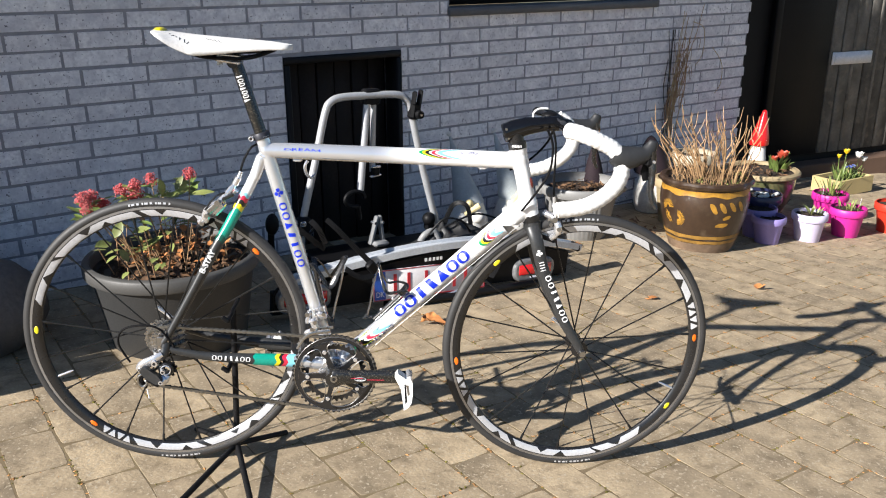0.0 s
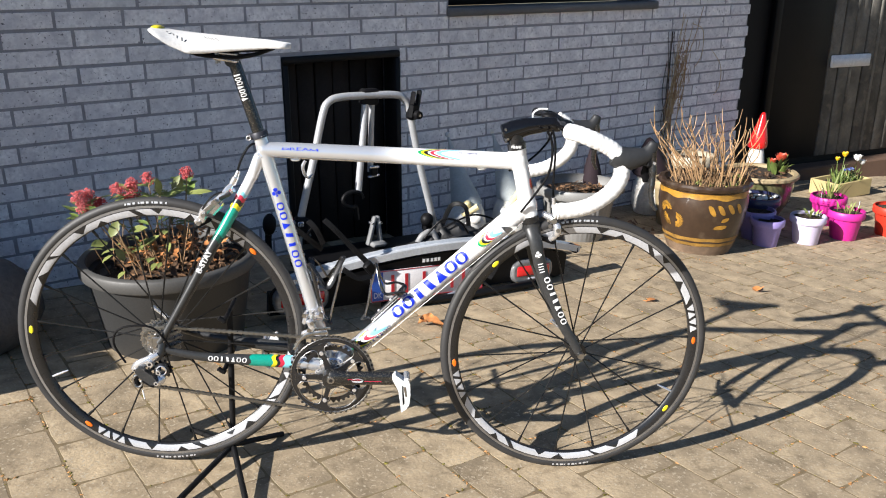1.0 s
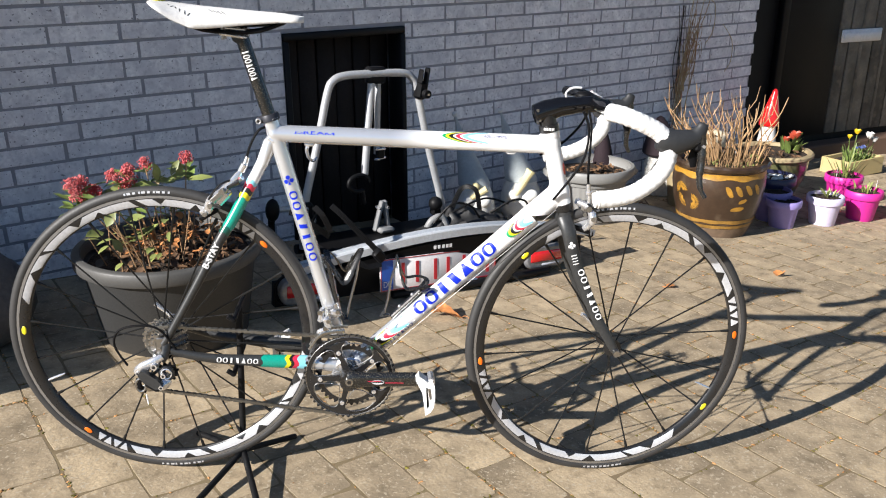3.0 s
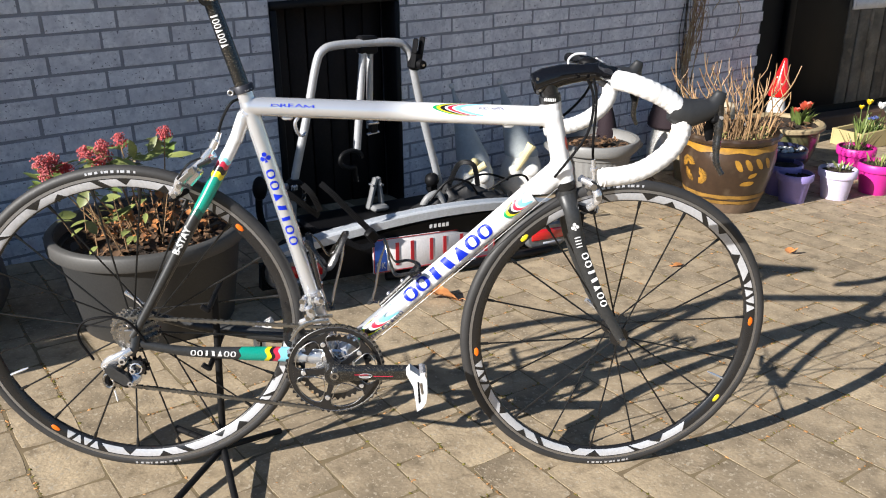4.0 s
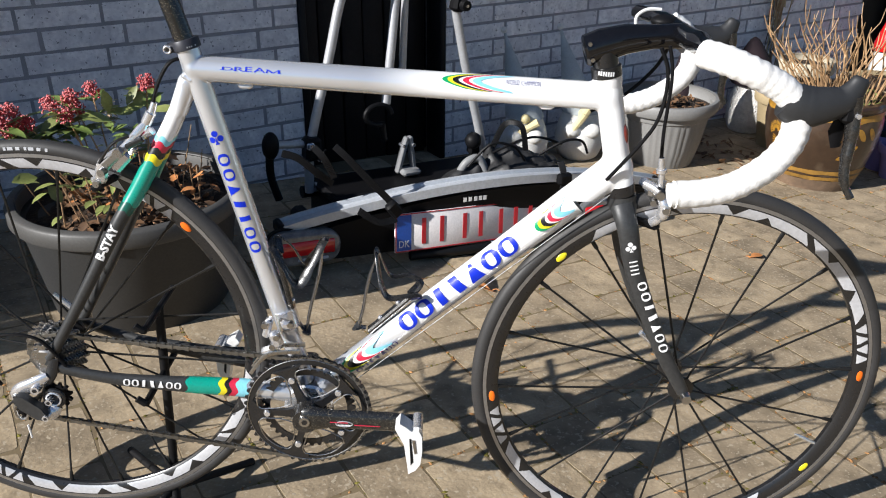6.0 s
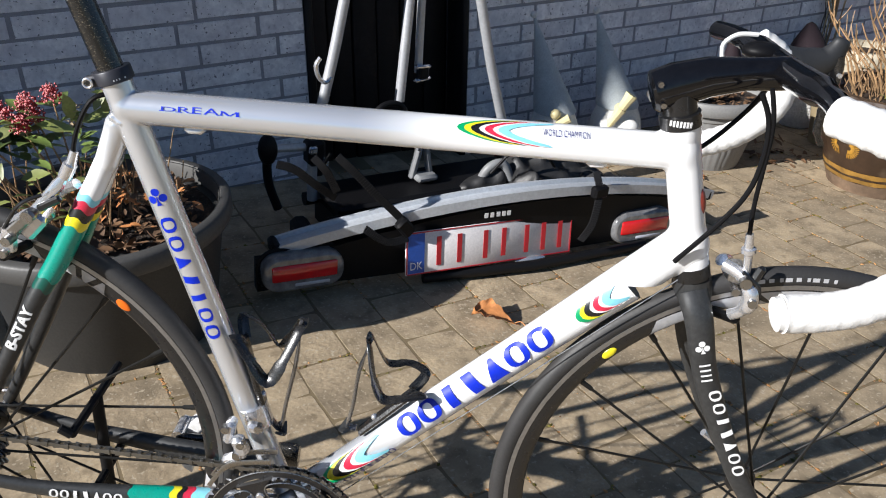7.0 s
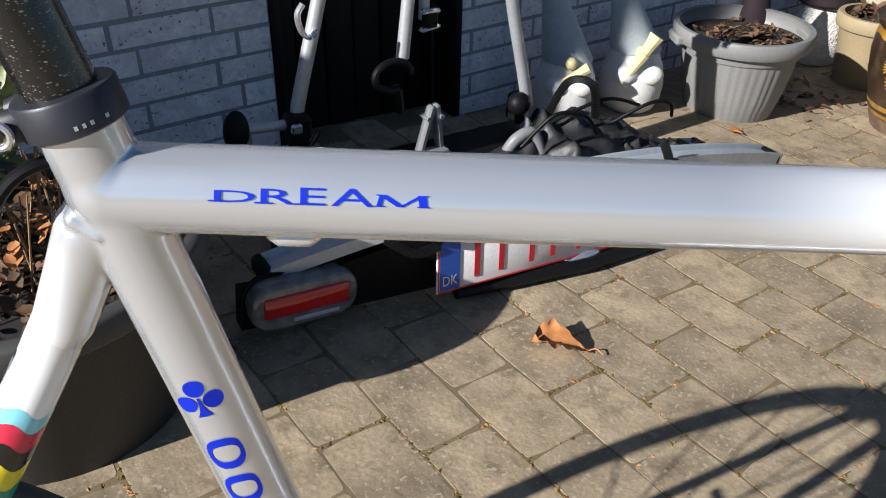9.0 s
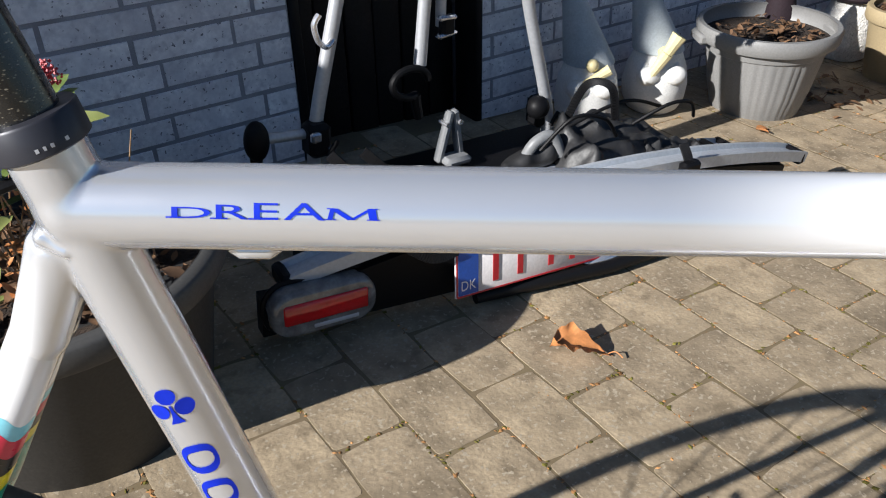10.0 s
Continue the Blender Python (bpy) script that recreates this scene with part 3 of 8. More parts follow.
def letter_m(w, h, z=0.0007):
    """The letter M with small serifs, drawn with straight strokes."""
    g2 = Geo()
    for (xa, ya), (xb, yb), t in (((0.10, 0), (0.16, 1), 0.045), ((0.16, 1), (0.50, 0.02), 0.075), ((0.50, 0.02), (0.86, 1), 0.045), ((0.86, 1), (0.90, 0), 0.075)):
        vs = []
        for i in range(7):
            x, y = xa + (xb - xa) * i / 6, ya + (yb - ya) * i / 6
            vs += [((x - t) * w, y * h, z), ((x + t) * w, y * h, z)]
        g2.add(vs, [(2 * i, 2 * i + 1, 2 * i + 3, 2 * i + 2) for i in range(6)])
    for xa, xb, y in ((0.0, 0.22, 0.0), (0.78, 1.02, 0.0), (0.05, 0.20, 0.93), (0.84, 0.98, 0.93)):
        g2.add([(xa * w, y * h, z + 0.0001), (xb * w, y * h, z + 0.0001), (xb * w, (y + 0.08) * h, z + 0.0001), (xa * w, (y + 0.08) * h, z + 0.0001)], [(0, 1, 2, 3)])
    return g2


def width_of(g2):
    return max(p.x for p in g2.v) - min(p.x for p in g2.v)


def shift(g2, dx, dy):
    g2.v = [p + Vector((dx, dy, 0)) for p in g2.v]
    return g2


def bars(length, height, kinds="oolidoo", gap=0.16, z=0.0007, line=0.34):
    """A row of plain shapes that stands for a maker's name: rings, upright and leaning bars and a wedge, one flat shape each."""
    out, step = [], length / len(kinds)
    for i, kind in enumerate(kinds):
        w, cx = step * (1 - gap), (i + 0.5) * step
        g2, vs = Geo(), []
        if kind == "o":
            k = 22
            for j in range(k):
                a = 2 * math.pi * j / k
                x, y = math.copysign(abs(math.cos(a)) ** 0.8, math.cos(a)), math.copysign(abs(math.sin(a)) ** 0.8, math.sin(a))
                vs += [(cx + x * w / 2, y * height / 2, z), (cx + x * w / 2 * (1 - 1.45 * line), y * height / 2 * (1 - 0.75 * line), z)]
            g2.add(vs, [(2 * j, (2 * j + 2) % (2 * k), (2 * j + 3) % (2 * k), 2 * j + 1) for j in range(k)])
        else:
            half, lean, top = {"l": (0.20, 0.0, 1.0), "i": (0.24, 0.20, 1.0), "d": (0.42, 0.0, 0.16)}[kind]
            for j in range(7):
                q = j / 6
                h = w * half * (1 + (top - 1) * q)
                vs += [(cx + w * lean * (0.5 - q) - h, (q - 0.5) * height, z), (cx + w * lean * (0.5 - q) + h, (q - 0.5) * height, z)]
            g2.add(vs, [(2 * j, 2 * j + 1, 2 * j + 3, 2 * j + 2) for j in range(6)])
        out.append(g2)
    return out


def name_shapes(row, parent, material, dx, dy, a, b, r, phase, label="", turn=Matrix(), **kw):
    for g2 in row:
        part("name_mark", wrap(shift(g2, dx, dy), a, b, r, phase, **kw).move(turn), material, parent, label)


def clover(r, z=0.0007):
    g2 = Geo()
    for ax, ay in ((0, 0.62), (-0.60, -0.20), (0.60, -0.20)):
        k, z = 18, z + 0.00003
        vs = [(r * (ax + 0.46 * math.cos(2 * math.pi * i / k)), r * (ay + 0.46 * math.sin(2 * math.pi * i / k)), z) for i in range(k)]
        g2.add(vs, [tuple(range(k))])
    rows = [(0.10, 0.05), (-0.35, 0.08), (-0.70, 0.17), (-1.0, 0.34)]
    g2.add([(r * q * x, r * y, z + 0.00003) for y, x in rows for q in (-1, 0, 1)], [(3 * i + j, 3 * i + 3 + j, 3 * i + 4 + j, 3 * i + 1 + j) for i in range(3) for j in (0, 1)])
    return g2


# frame tubes
TT_A, TT_B = Vector((0.240, 0, 0.7981)), Vector((0.812, 0, 0.7925))
ST_A, ST_B = Vector((0.3949, 0, 0.270)), Vector((0.2290, 0, 0.8305))
DT_A, DT_B = BB, Vector((0.843, 0, 0.688))


def tt_radius(x):
    return 0.0178 + 0.0016 * (x - 0.240) / 0.572


TT_RUN = [TT_A.lerp(TT_B, k / 24) for k in range(2, 24)]
top_tube = part("top_tube", Geo().sweep(TT_RUN, [tt_radius(q.x) for q in TT_RUN], 40, cap=False), PEARL, bike, angle=60)
for k in (0.12, 0.86):
    q = TT_A.lerp(TT_B, k)
    part("cable_stop", Geo().sweep([q + Vector((-0.010, 0, -0.0185)), q + Vector((-0.006, 0, -0.0205)), q + Vector((0.006, 0, -0.0205)), q + Vector((0.010, 0, -0.0185))],
                                   [0.0030, 0.0042, 0.0042, 0.0030], 12), PEARL, top_tube)
DT_RUN = [DT_A.lerp(DT_B, k / 24) for k in range(1, 22)]
down_tube = part("down_tube", Geo().sweep(DT_RUN, [0.0213 if k < 15 else 0.0213 + 0.0004 * (k - 14) for k in range(len(DT_RUN))], 32, flat=0.92, cap=False), PEARL, bike, angle=60)
ST_RUN = [ST_A.lerp(ST_B, k / 24) for k in range(1, 20)]
seat_tube = part("seat_tube", Geo().sweep(ST_RUN, 0.0162, 36, cap=False), PEARL, bike, angle=60)
# welded seat cluster: seat tube, top tube and the single upper stay run into each other
part("seat_joint", skin(
    [((0.3949, 0, 0.270), (0.2297, 0, 0.8283), 0.01627, 0.0162, 1.0), (TT_A, TT_A.lerp(TT_B, 0.3), tt_radius(TT_A.x), tt_radius(TT_A.lerp(TT_B, 0.3).x) - 0.0006, 1.0),
     *[((0.2290, 0, 0.778), (0.2135, 0.0055 * k, 0.738), 0.0142, 0.0126, 1.0) for k in (-1, 1)],
     *[((0.2135, 0.0055 * k, 0.738), (0.1990, 0.0088 * k, 0.711), 0.0112, 0.0112, 1.0) for k in (-1, 1)],
     *[q for k in (-1, 1) for q in (((0.2240, 0, 0.7895), (0.2272, 0.0110 * k, 0.7890), 0.0034, 0.0034, 1.0), ((0.2272, 0.0110 * k, 0.7890), (0.2360, 0.0148 * k, 0.7835), 0.0034, 0.0016, 1.0))]],
    (0.180, -0.030, 0.690), (0.292, 0.030, 0.8275), 0.0012, 0.0020), PEARL, bike, "silver welded seat joint", angle=180)
head_tube = part("head_tube", Geo().sweep([HEAD_B, HEAD_B + 0.012 * STEER_AX, HEAD_B + 0.016 * STEER_AX, HEAD_B + 0.022 * STEER_AX],
                                          [0.0205, 0.0205, 0.0192, 0.0186], 32), PEARL, bike, angle=60)
part("head_collar", Geo().sweep([HEAD_T - 0.022 * STEER_AX, HEAD_T - 0.014 * STEER_AX, HEAD_T - 0.010 * STEER_AX, HEAD_T], [0.0186, 0.0192, 0.0202, 0.0202], 32), PEARL, head_tube, angle=60)
part("head_joint", skin(
    [(HEAD_B, HEAD_T, 0.0188, 0.0188, 1.0), (TT_B, TT_A, tt_radius(TT_B.x), tt_radius(TT_A.x), 1.0), (DT_B, DT_A, 0.0240, 0.0205, 0.92)],
    (0.765, -0.032, 0.640), (0.885, 0.032, 0.8195), 0.0022, 0.008), PEARL, head_tube, "white welded head joint", angle=180)
part("bottom_bracket", Geo().sweep([BB + Vector((0, -0.036, 0)), BB + Vector((0, 0.036, 0))], 0.0225, 28, up=(1, 0, 0)), PEARL, bike)
# chain stays and the single-bridge seat stay
STAY = [Vector((0.2185, -0.0040, 0.749)), Vector((0.2090, -0.0064, 0.731)), Vector((0.1965, -0.0100, 0.706)), Vector((0.171, -0.0185, 0.657)), Vector((0.150, -0.0270, 0.617)),
        Vector((0.124, -0.038, 0.573)), Vector((0.075, -0.052, 0.478)), Vector((0.020, -0.062, 0.376)), Vector((0.004, -0.064, 0.350))]


def stay_path(sign):
    return curve([Vector((p.x, p.y * sign, p.z)) for p in STAY], 24)


def stay_radius(z):
    return float(np.interp(z, [0.35, 0.45, 0.56, 0.63, 0.72], [0.0078, 0.0088, 0.0106, 0.0117, 0.0116]))


def stay_sleeve(sign, lo, hi, lift, wave=0.0):
    """A painted sleeve round the stay between two heights, its ends waving round the tube."""
    pth = stay_path(sign)
    zs = [q.z for q in pth][::-1]
    g2, n, rows = Geo(), 32, max(3, int((hi - lo) / 0.006))
    vs, fs = [], []
    for i in range(rows + 1):
        for j in range(n):
            a = 2 * math.pi * j / n
            w = wave * math.cos(4 * a)
            z = lo + w + (hi - lo) * i / rows
            c = [float(np.interp(z, zs, [q[k] for q in pth][::-1])) for k in range(3)]
            d = [float(np.interp(z + 0.004, zs, [q[k] for q in pth][::-1])) for k in range(3)]
            t = (Vector(d) - Vector(c)).normalized()
            side = (Vector((0, 1, 0)) - t * t.y).normalized()
            other = t.cross(side)
            r = stay_radius(z) + lift
            vs.append(Vector(c) + side * math.cos(a) * r + other * math.sin(a) * r)
    for i in range(rows):
        for j in range(n):
            jj = (j + 1) % n
            fs.append((i * n + j, i * n + jj, (i + 1) * n + jj, (i + 1) * n + j))
    return g2.add(vs, fs)


for sign in (1, -1):
    pth = stay_path(sign)
    stay = part("seat_stay", Geo().sweep(pth, [stay_radius(q.z) for q in pth], 24, up=(0, 1, 0)), CARBON_M, bike, "black carbon seat stay with teal and white paint")
    for nm2, lo, hi, m_, k in (("white_band", 0.692, 0.7420, PEARL, 1), ("cyan_band", 0.6915, 0.7000, CYAN_D, 2), ("red_band", 0.6822, 0.6925, RED_D, 3),
                               ("black_band", 0.6728, 0.6832, BLACK_D, 4), ("yellow_band", 0.6628, 0.6738, YELLOW_D, 5), ("teal_band", 0.603, 0.6638, TEAL, 6)):
        part(nm2, stay_sleeve(sign, lo, hi, 0.00025 + 0.00008 * k, 0.0 if nm2 == "white_band" else 0.0020), m_, stay)
    part("teal_fade", stay_sleeve(sign, 0.591, 0.604, 0.0002, 0.0020), TEAL_DARK, stay)
    cs = [Vector((0.385, -0.028 * sign, 0.284)), Vector((0.30, -0.039 * sign, 0.2975)), Vector((0.23, -0.046 * sign, 0.3030)), Vector((0.17, -0.0520 * sign, 0.3080)), Vector((0.10, -0.058 * sign, 0.3150)),
          Vector((0.03, -0.064 * sign, 0.331)), Vector((0.0, -0.064 * sign, 0.346))]
    cpath = curve(cs, 6)

    def cs_radius(x):
        return float(np.interp(x, [0.0, 0.06, 0.12, 0.24, 0.40], [0.0085, 0.0092, 0.0110, 0.0148, 0.0165]))

    def cs_at(x):
        for u, v in zip(cpath, cpath[1:]):
            if (u.x - x) * (v.x - x) <= 0 and u.x != v.x:
                return u.lerp(v, (x - u.x) / (v.x - u.x))
        return cpath[-1].copy()

    chain_stay = part("chain_stay", Geo().sweep(cpath, [cs_radius(q.x) for q in cpath], 20, flat=0.72), CARBON_M, bike,
                      "black carbon chain stay with teal end")
    for nm2, lo, hi, m_ in (("teal_band", 0.2080, 0.2600, TEAL), ("yellow_band", 0.2585, 0.2690, YELLOW_D), ("black_band", 0.2680, 0.2750, BLACK_D),
                            ("red_band", 0.2740, 0.2860, RED_D), ("cyan_band", 0.2850, 0.3030, CYAN_D), ("silver_end", 0.3015, 0.38, PEARL)):
        if sign == 1:
            n, rows, vs, fs = 28, 6, [], []
            lift = 0.0004 + 0.00008 * ("tyrbcs".index(nm2[0]))
            for i in range(rows + 1):
                for j in range(n):
                    a = 2 * math.pi * j / n
                    x = lo + (hi - lo) * i / rows + 0.0026 * math.cos(4 * a)
                    c, t = cs_at(x), (cs_at(x + 0.003) - cs_at(x - 0.003)).normalized()
                    side = (Vector((0, 1, 0)) - t * t.y).normalized()
                    other = t.cross(side)
                    r = cs_radius(x) + lift
                    vs.append(c + side * math.cos(a) * (r * 0.72 + lift) + other * math.sin(a) * r)
            for i in range(rows):
                for j in range(n):
                    jj = (j + 1) % n
                    fs.append((i * n + j, i * n + jj, (i + 1) * n + jj, (i + 1) * n + j))
            part(nm2, Geo().add(vs, fs), m_, chain_stay)
    part("dropout", Geo().box((0.004, -0.0655 * sign, 0.345), (0.030, 0.006, 0.040), bev=0.002), STEEL, bike)
    if sign == 1:
        name_shapes(bars(0.090, 0.0115), chain_stay, WHITE_D, 0, 0, (0.112, -0.0572, 0.3140), (0.205, -0.0485, 0.3056), 0.0122, 0.10, flat=0.78)
        gl = letters("B-STAY", 0.0175, 1.02, bold=0.0007)
        a_, b_ = Vector((0.0965, -0.0460, 0.5190)), Vector((0.1300, -0.0360, 0.5850))
        part("lettering", wrap(shift(gl, 0.0, -0.006), a_, b_, 0.0112, 0.1), WHITE_D, stay, "white lettering on the seat stay")

# decals on the tubes
row, x = Geo(), 0.0
for ch, sz in (("D", 0.0124), ("R", 0.0162), ("E", 0.0186), ("A", 0.0190), ("M", 0.0122)):
    one = letter_m(0.0190, sz * 0.73) if ch == "M" else letters(ch, sz, 0.0165 / sz * 1.28)
    lo_x = min(p.x for p in one.v)
    if ch in "DRE":
        one.add([(lo_x - 0.0020, 0, 0.00075), (lo_x + 0.004, 0, 0.00075), (lo_x + 0.004, 0.0011, 0.00075), (lo_x - 0.0020, 0.0011, 0.00075)], [(0, 1, 2, 3)])
    w = width_of(one)
    shift(one, x - lo_x, -0.006 if ch in "DM" else -0.0065)
    row.add(one.v, one.f)
    x += w * 0.985
k = 0.0805 / x
row.v = [Vector((p.x * k, p.y * 0.50, p.z)) for p in row.v]
part("lettering", wrap(shift(row, 0.2812 - TT_A.x, 0.0), TT_A, TT_B, 0.0179, 0.40), BLUE, top_tube, "blue word lettered on the top tube")


def chevrons(parent, a, b, r, s0, length, scale, phase):
    for i, (nm2, m_) in enumerate((("green_chevron", GREEN_D), ("yellow_chevron", YELLOW_D), ("black_chevron", BLACK_D), ("white_chevron", WHITE_D),
                                   ("red_chevron", RED_D), ("white_chevron", WHITE_D), ("cyan_chevron", CYAN_D))):
        cen, hal = [], []
        w = 0.0072 * scale * (0.72 if "white" in nm2 else 1.0)
        for j in range(13):
            q = j / 12 * 2 - 1
            cen.append((s0 + i * 0.0095 * scale + abs(q) ** 1.7 * length, q * 0.0135))
            hal.append(w * (1 + 1.2 * abs(q)) * (0.15 if abs(q) == 1 else 1))
        part(nm2, wrap(strip(cen, hal, 0.0005 + 0.00005 * i), a, b, r, phase), m_, parent)


chevrons(top_tube, TT_A, TT_B, 0.0192, 0.588 - TT_A.x, 0.050, 0.74, 0.70)
gl = letters("WORLD CHAMPION", 0.0110, 0.70, spacing=1.08)
k = 0.0480 / width_of(gl)
gl.v = [Vector((p.x * k, p.y, p.z)) for p in gl.v]
part("lettering", wrap(shift(gl, 0.6705 - TT_A.x, -0.003), TT_A, TT_B, 0.0195, 0.74), NAVY, top_tube, "small navy lettering on the top tube")
name_shapes(bars(0.232, 0.029, gap=0.08, line=0.36), down_tube, BLUE, 0.200, 0.0, DT_A, DT_B, 0.0219, 0.42, "large blue mark of the maker's name", flat=0.95)
part("name_line", wrap(flat_poly([(0.205, -0.0005), (0.44, -0.0005), (0.44, 0.0005), (0.205, 0.0005)]), DT_A, DT_B, 0.0221, -0.65, flat=0.95), NAVY, down_tube)
chevrons(down_tube, DT_A, DT_B, 0.0226, 0.470, 0.020, 0.62, 0.30)
chevrons(down_tube, DT_A, DT_B, 0.0220, 0.078, 0.034, 1.0, 0.35)
name_shapes(bars(0.088, 0.0105), down_tube, NAVY, 0.092, 0.0, DT_A, DT_B, 0.0220, -0.45, flat=0.95)
name_shapes(bars(0.164, 0.0165, gap=0.20, line=0.32), seat_tube, BLUE, 0.266, 0.0, ST_A, ST_B, 0.0159, 0.02, "blue mark of the maker's name")
cl = clover(0.0098)
cl.v = [Vector((p.y, -p.x, p.z)) for p in cl.v]
part("clover_mark", wrap(shift(cl, 0.4520, 0.0), ST_A, ST_B, 0.0159, 0.02), BLUE, seat_tube, "blue three-leaf mark")
badge_at = HEAD_B.lerp(HEAD_T, 0.50)
part("head_badge", Geo().ball(badge_at + Vector((0.0140, -0.0090, 0.0)), 0.011, 10, STEER_AX.to_track_quat("Z", "Y").to_matrix(), squash=(0.5, 0.5, 1.5)), BADGE, head_tube, "small red and gold head badge")

# seat post, clamp and saddle
ST_AX = (ST_B - ST_A).normalized()
ST_BACK = Vector((-ST_AX.z, 0, ST_AX.x))
CL = ST_B.copy()
ring = Geo().sweep([CL - 0.0070 * ST_AX, CL - 0.0062 * ST_AX, CL + 0.0062 * ST_AX, CL + 0.0072 * ST_AX, CL + 0.0074 * ST_AX], [0.0186, 0.0196, 0.0196, 0.0188, 0.0140], 48)
clamp = part("seat_clamp", ring, CLAMP_BLACK, bike, "black anodised seat clamp", angle=40)
for s in (-1, 1):
    ear = [CL + ST_BACK * 0.015 + Vector((0, 0.0075 * s, 0)), CL + ST_BACK * 0.0215 + Vector((0, 0.0085 * s, 0)), CL + ST_BACK * 0.0262 + Vector((0, 0.0085 * s, 0))]
    part("clamp_ear", Geo().sweep(ear, [0.0066, 0.0068, 0.0058], 16, flat=0.72), CLAMP_BLACK, clamp, angle=50)
q = CL + ST_BACK * 0.0222
part("clamp_bolt", Geo().sweep([q + Vector((0, -0.0150, 0)), q + Vector((0, 0.0145, 0))], 0.0040, 16, up=(1, 0, 0)), STEEL, clamp)
part("bolt_rim", Geo().sweep([q + Vector((0.0046 * math.cos(a), -0.0152, 0.0046 * math.sin(a))) for a in [2 * math.pi * i / 20 for i in range(20)]], 0.0014, 8, loop=True), CHROME, clamp, "bright bolt rim")
part("bolt_socket", Geo().sweep([q + Vector((0, -0.0156, 0)), q + Vector((0, -0.0140, 0))], 0.0026, 6, up=(1, 0, 0)), BLACK_D, clamp)
for i, wd in enumerate((0.0022, 0.0018, 0.0022, 0.0024)):
    a = -1.22 + 0.15 * i + (0.16 if i > 2 else 0)
    u = (-ST_BACK * math.cos(a) + Vector((0, 1, 0)) * math.sin(a))
    v = (ST_BACK * math.sin(a) + Vector((0, 1, 0)) * math.cos(a))
    part("clamp_mark", Geo().box(CL - 0.0030 * ST_AX + u * 0.01965, (0.0002, wd * 0.6, 0.0016), Matrix((u, v, ST_AX)).transposed()), SILVER_D, clamp)
POST_A, POST_B = Vector((0.2285, 0, 0.8315)), Vector((0.1775, 0, 0.987))
post = part("seat_post", Geo().sweep([POST_A.lerp(POST_B, k / 6) for k in range(7)], 0.0136, 32), WEAVE, bike, "glossy woven carbon seat post")
name_shapes(bars(0.062, 0.0135, "doodool"), post, WHITE_D, 0.078, 0.0, POST_A, POST_B, 0.0137, -0.12)
head = part("post_head", Geo().sweep([(0.172, -0.019, 0.990), (0.172, 0.019, 0.990)], 0.0125, 18, up=(1, 0, 0)), BLACK_ALU, bike, "black seat post head")
part("clamp_plate", Geo().box((0.168, 0, 1.0045), (0.044, 0.046, 0.008), Matrix.Rotation(radians(3), 3, "Y"), 0.003), CHROME, head, "polished clamp plate")
part("clamp_plate", Geo().box((0.162, 0, 0.9925), (0.056, 0.050, 0.007), Matrix.Rotation(radians(6), 3, "Y"), 0.003), CHROME, head, "polished clamp plate")
for y in (-0.013, 0.013):
    part("clamp_screw", Geo().sweep([(0.142, y, 0.983), (0.142, y, 1.008)], 0.0035, 8, up=(1, 0, 0)), STEEL, bike)
    part("saddle_rail", Geo().sweep(curve([(0.060, y * 2.4, 1.024), (0.105, y * 1.8, 1.001), (0.200, y * 1.6, 1.000), (0.262, y * 0.7, 1.020)], 5), 0.0042, 8), BLACK_PLASTIC, bike)


def saddle_shell():
    g2 = Geo()
    n, m_ = 26, 22
    vs, fs = [], []
    for i in range(n + 1):
        u = i / n
        x = 0.0105 + 0.2890 * u
        half = 0.066 * (1 - u) ** 1.25 * (1 if u > 0.06 else (0.80 + 0.2 * u / 0.06)) + 0.0185
        if u > 0.94:
            half *= math.sqrt(max(0.05, 1 - ((u - 0.94) / 0.06) ** 2))
        if u < 0.08:
            half *= 0.72 + 0.28 * math.sqrt(u / 0.08)
        top = float(np.interp(u, [0, 0.1, 0.3, 0.6, 0.85, 1.0], [1.0530, 1.0495, 1.0450, 1.0405, 1.0375, 1.0325]))
        drop = float(np.interp(u, [0, 0.06, 0.16, 0.28, 0.40, 0.60, 0.85, 1.0], [0.005, 0.011, 0.028, 0.040, 0.036, 0.026, 0.016, 0.010]))
        for j in range(m_ + 1):
            a = math.pi * (j / m_) - math.pi / 2
            y = half * math.sin(a)
            z = top - drop * (1 - math.cos(a) ** 0.85 if math.cos(a) > 1e-6 else 1)
            vs.append((x, y, z))
        for j in range(m_ + 1):
            a = math.pi * (1 - j / m_) - math.pi / 2
            y = half * 0.93 * math.sin(a)
            z = top - drop * (1 - 0.72 * (max(1e-6, math.cos(a)) ** 0.85)) - 0.002
            vs.append((x, y, z))
    k = 2 * (m_ + 1)
    for i in range(n):
        for j in range(k):
            fs.append((i * k + j, i * k + (j + 1) % k, (i + 1) * k + (j + 1) % k, (i + 1) * k + j))
    fs += [tuple(range(k - 1, -1, -1)), tuple(range(n * k, n * k + k))]
    return g2.add(vs, fs)


saddle_geo = saddle_shell()
saddle = part("saddle", saddle_geo, SADDLE_W, bike, "slim white leather racing saddle", angle=70)
part("tail_bumper", Geo().ball((0.018, 0, 1.0495), 0.019, 12, squash=(0.75, 1.4, 0.42)), YELLOW_D, saddle, "yellow-green bumper at the saddle's tail")
part("saddle_base", Geo().ball((0.15, 0, 1.018), 0.05, 12, squash=(2.1, 0.60, 0.22)), BLACK_PLASTIC, saddle)
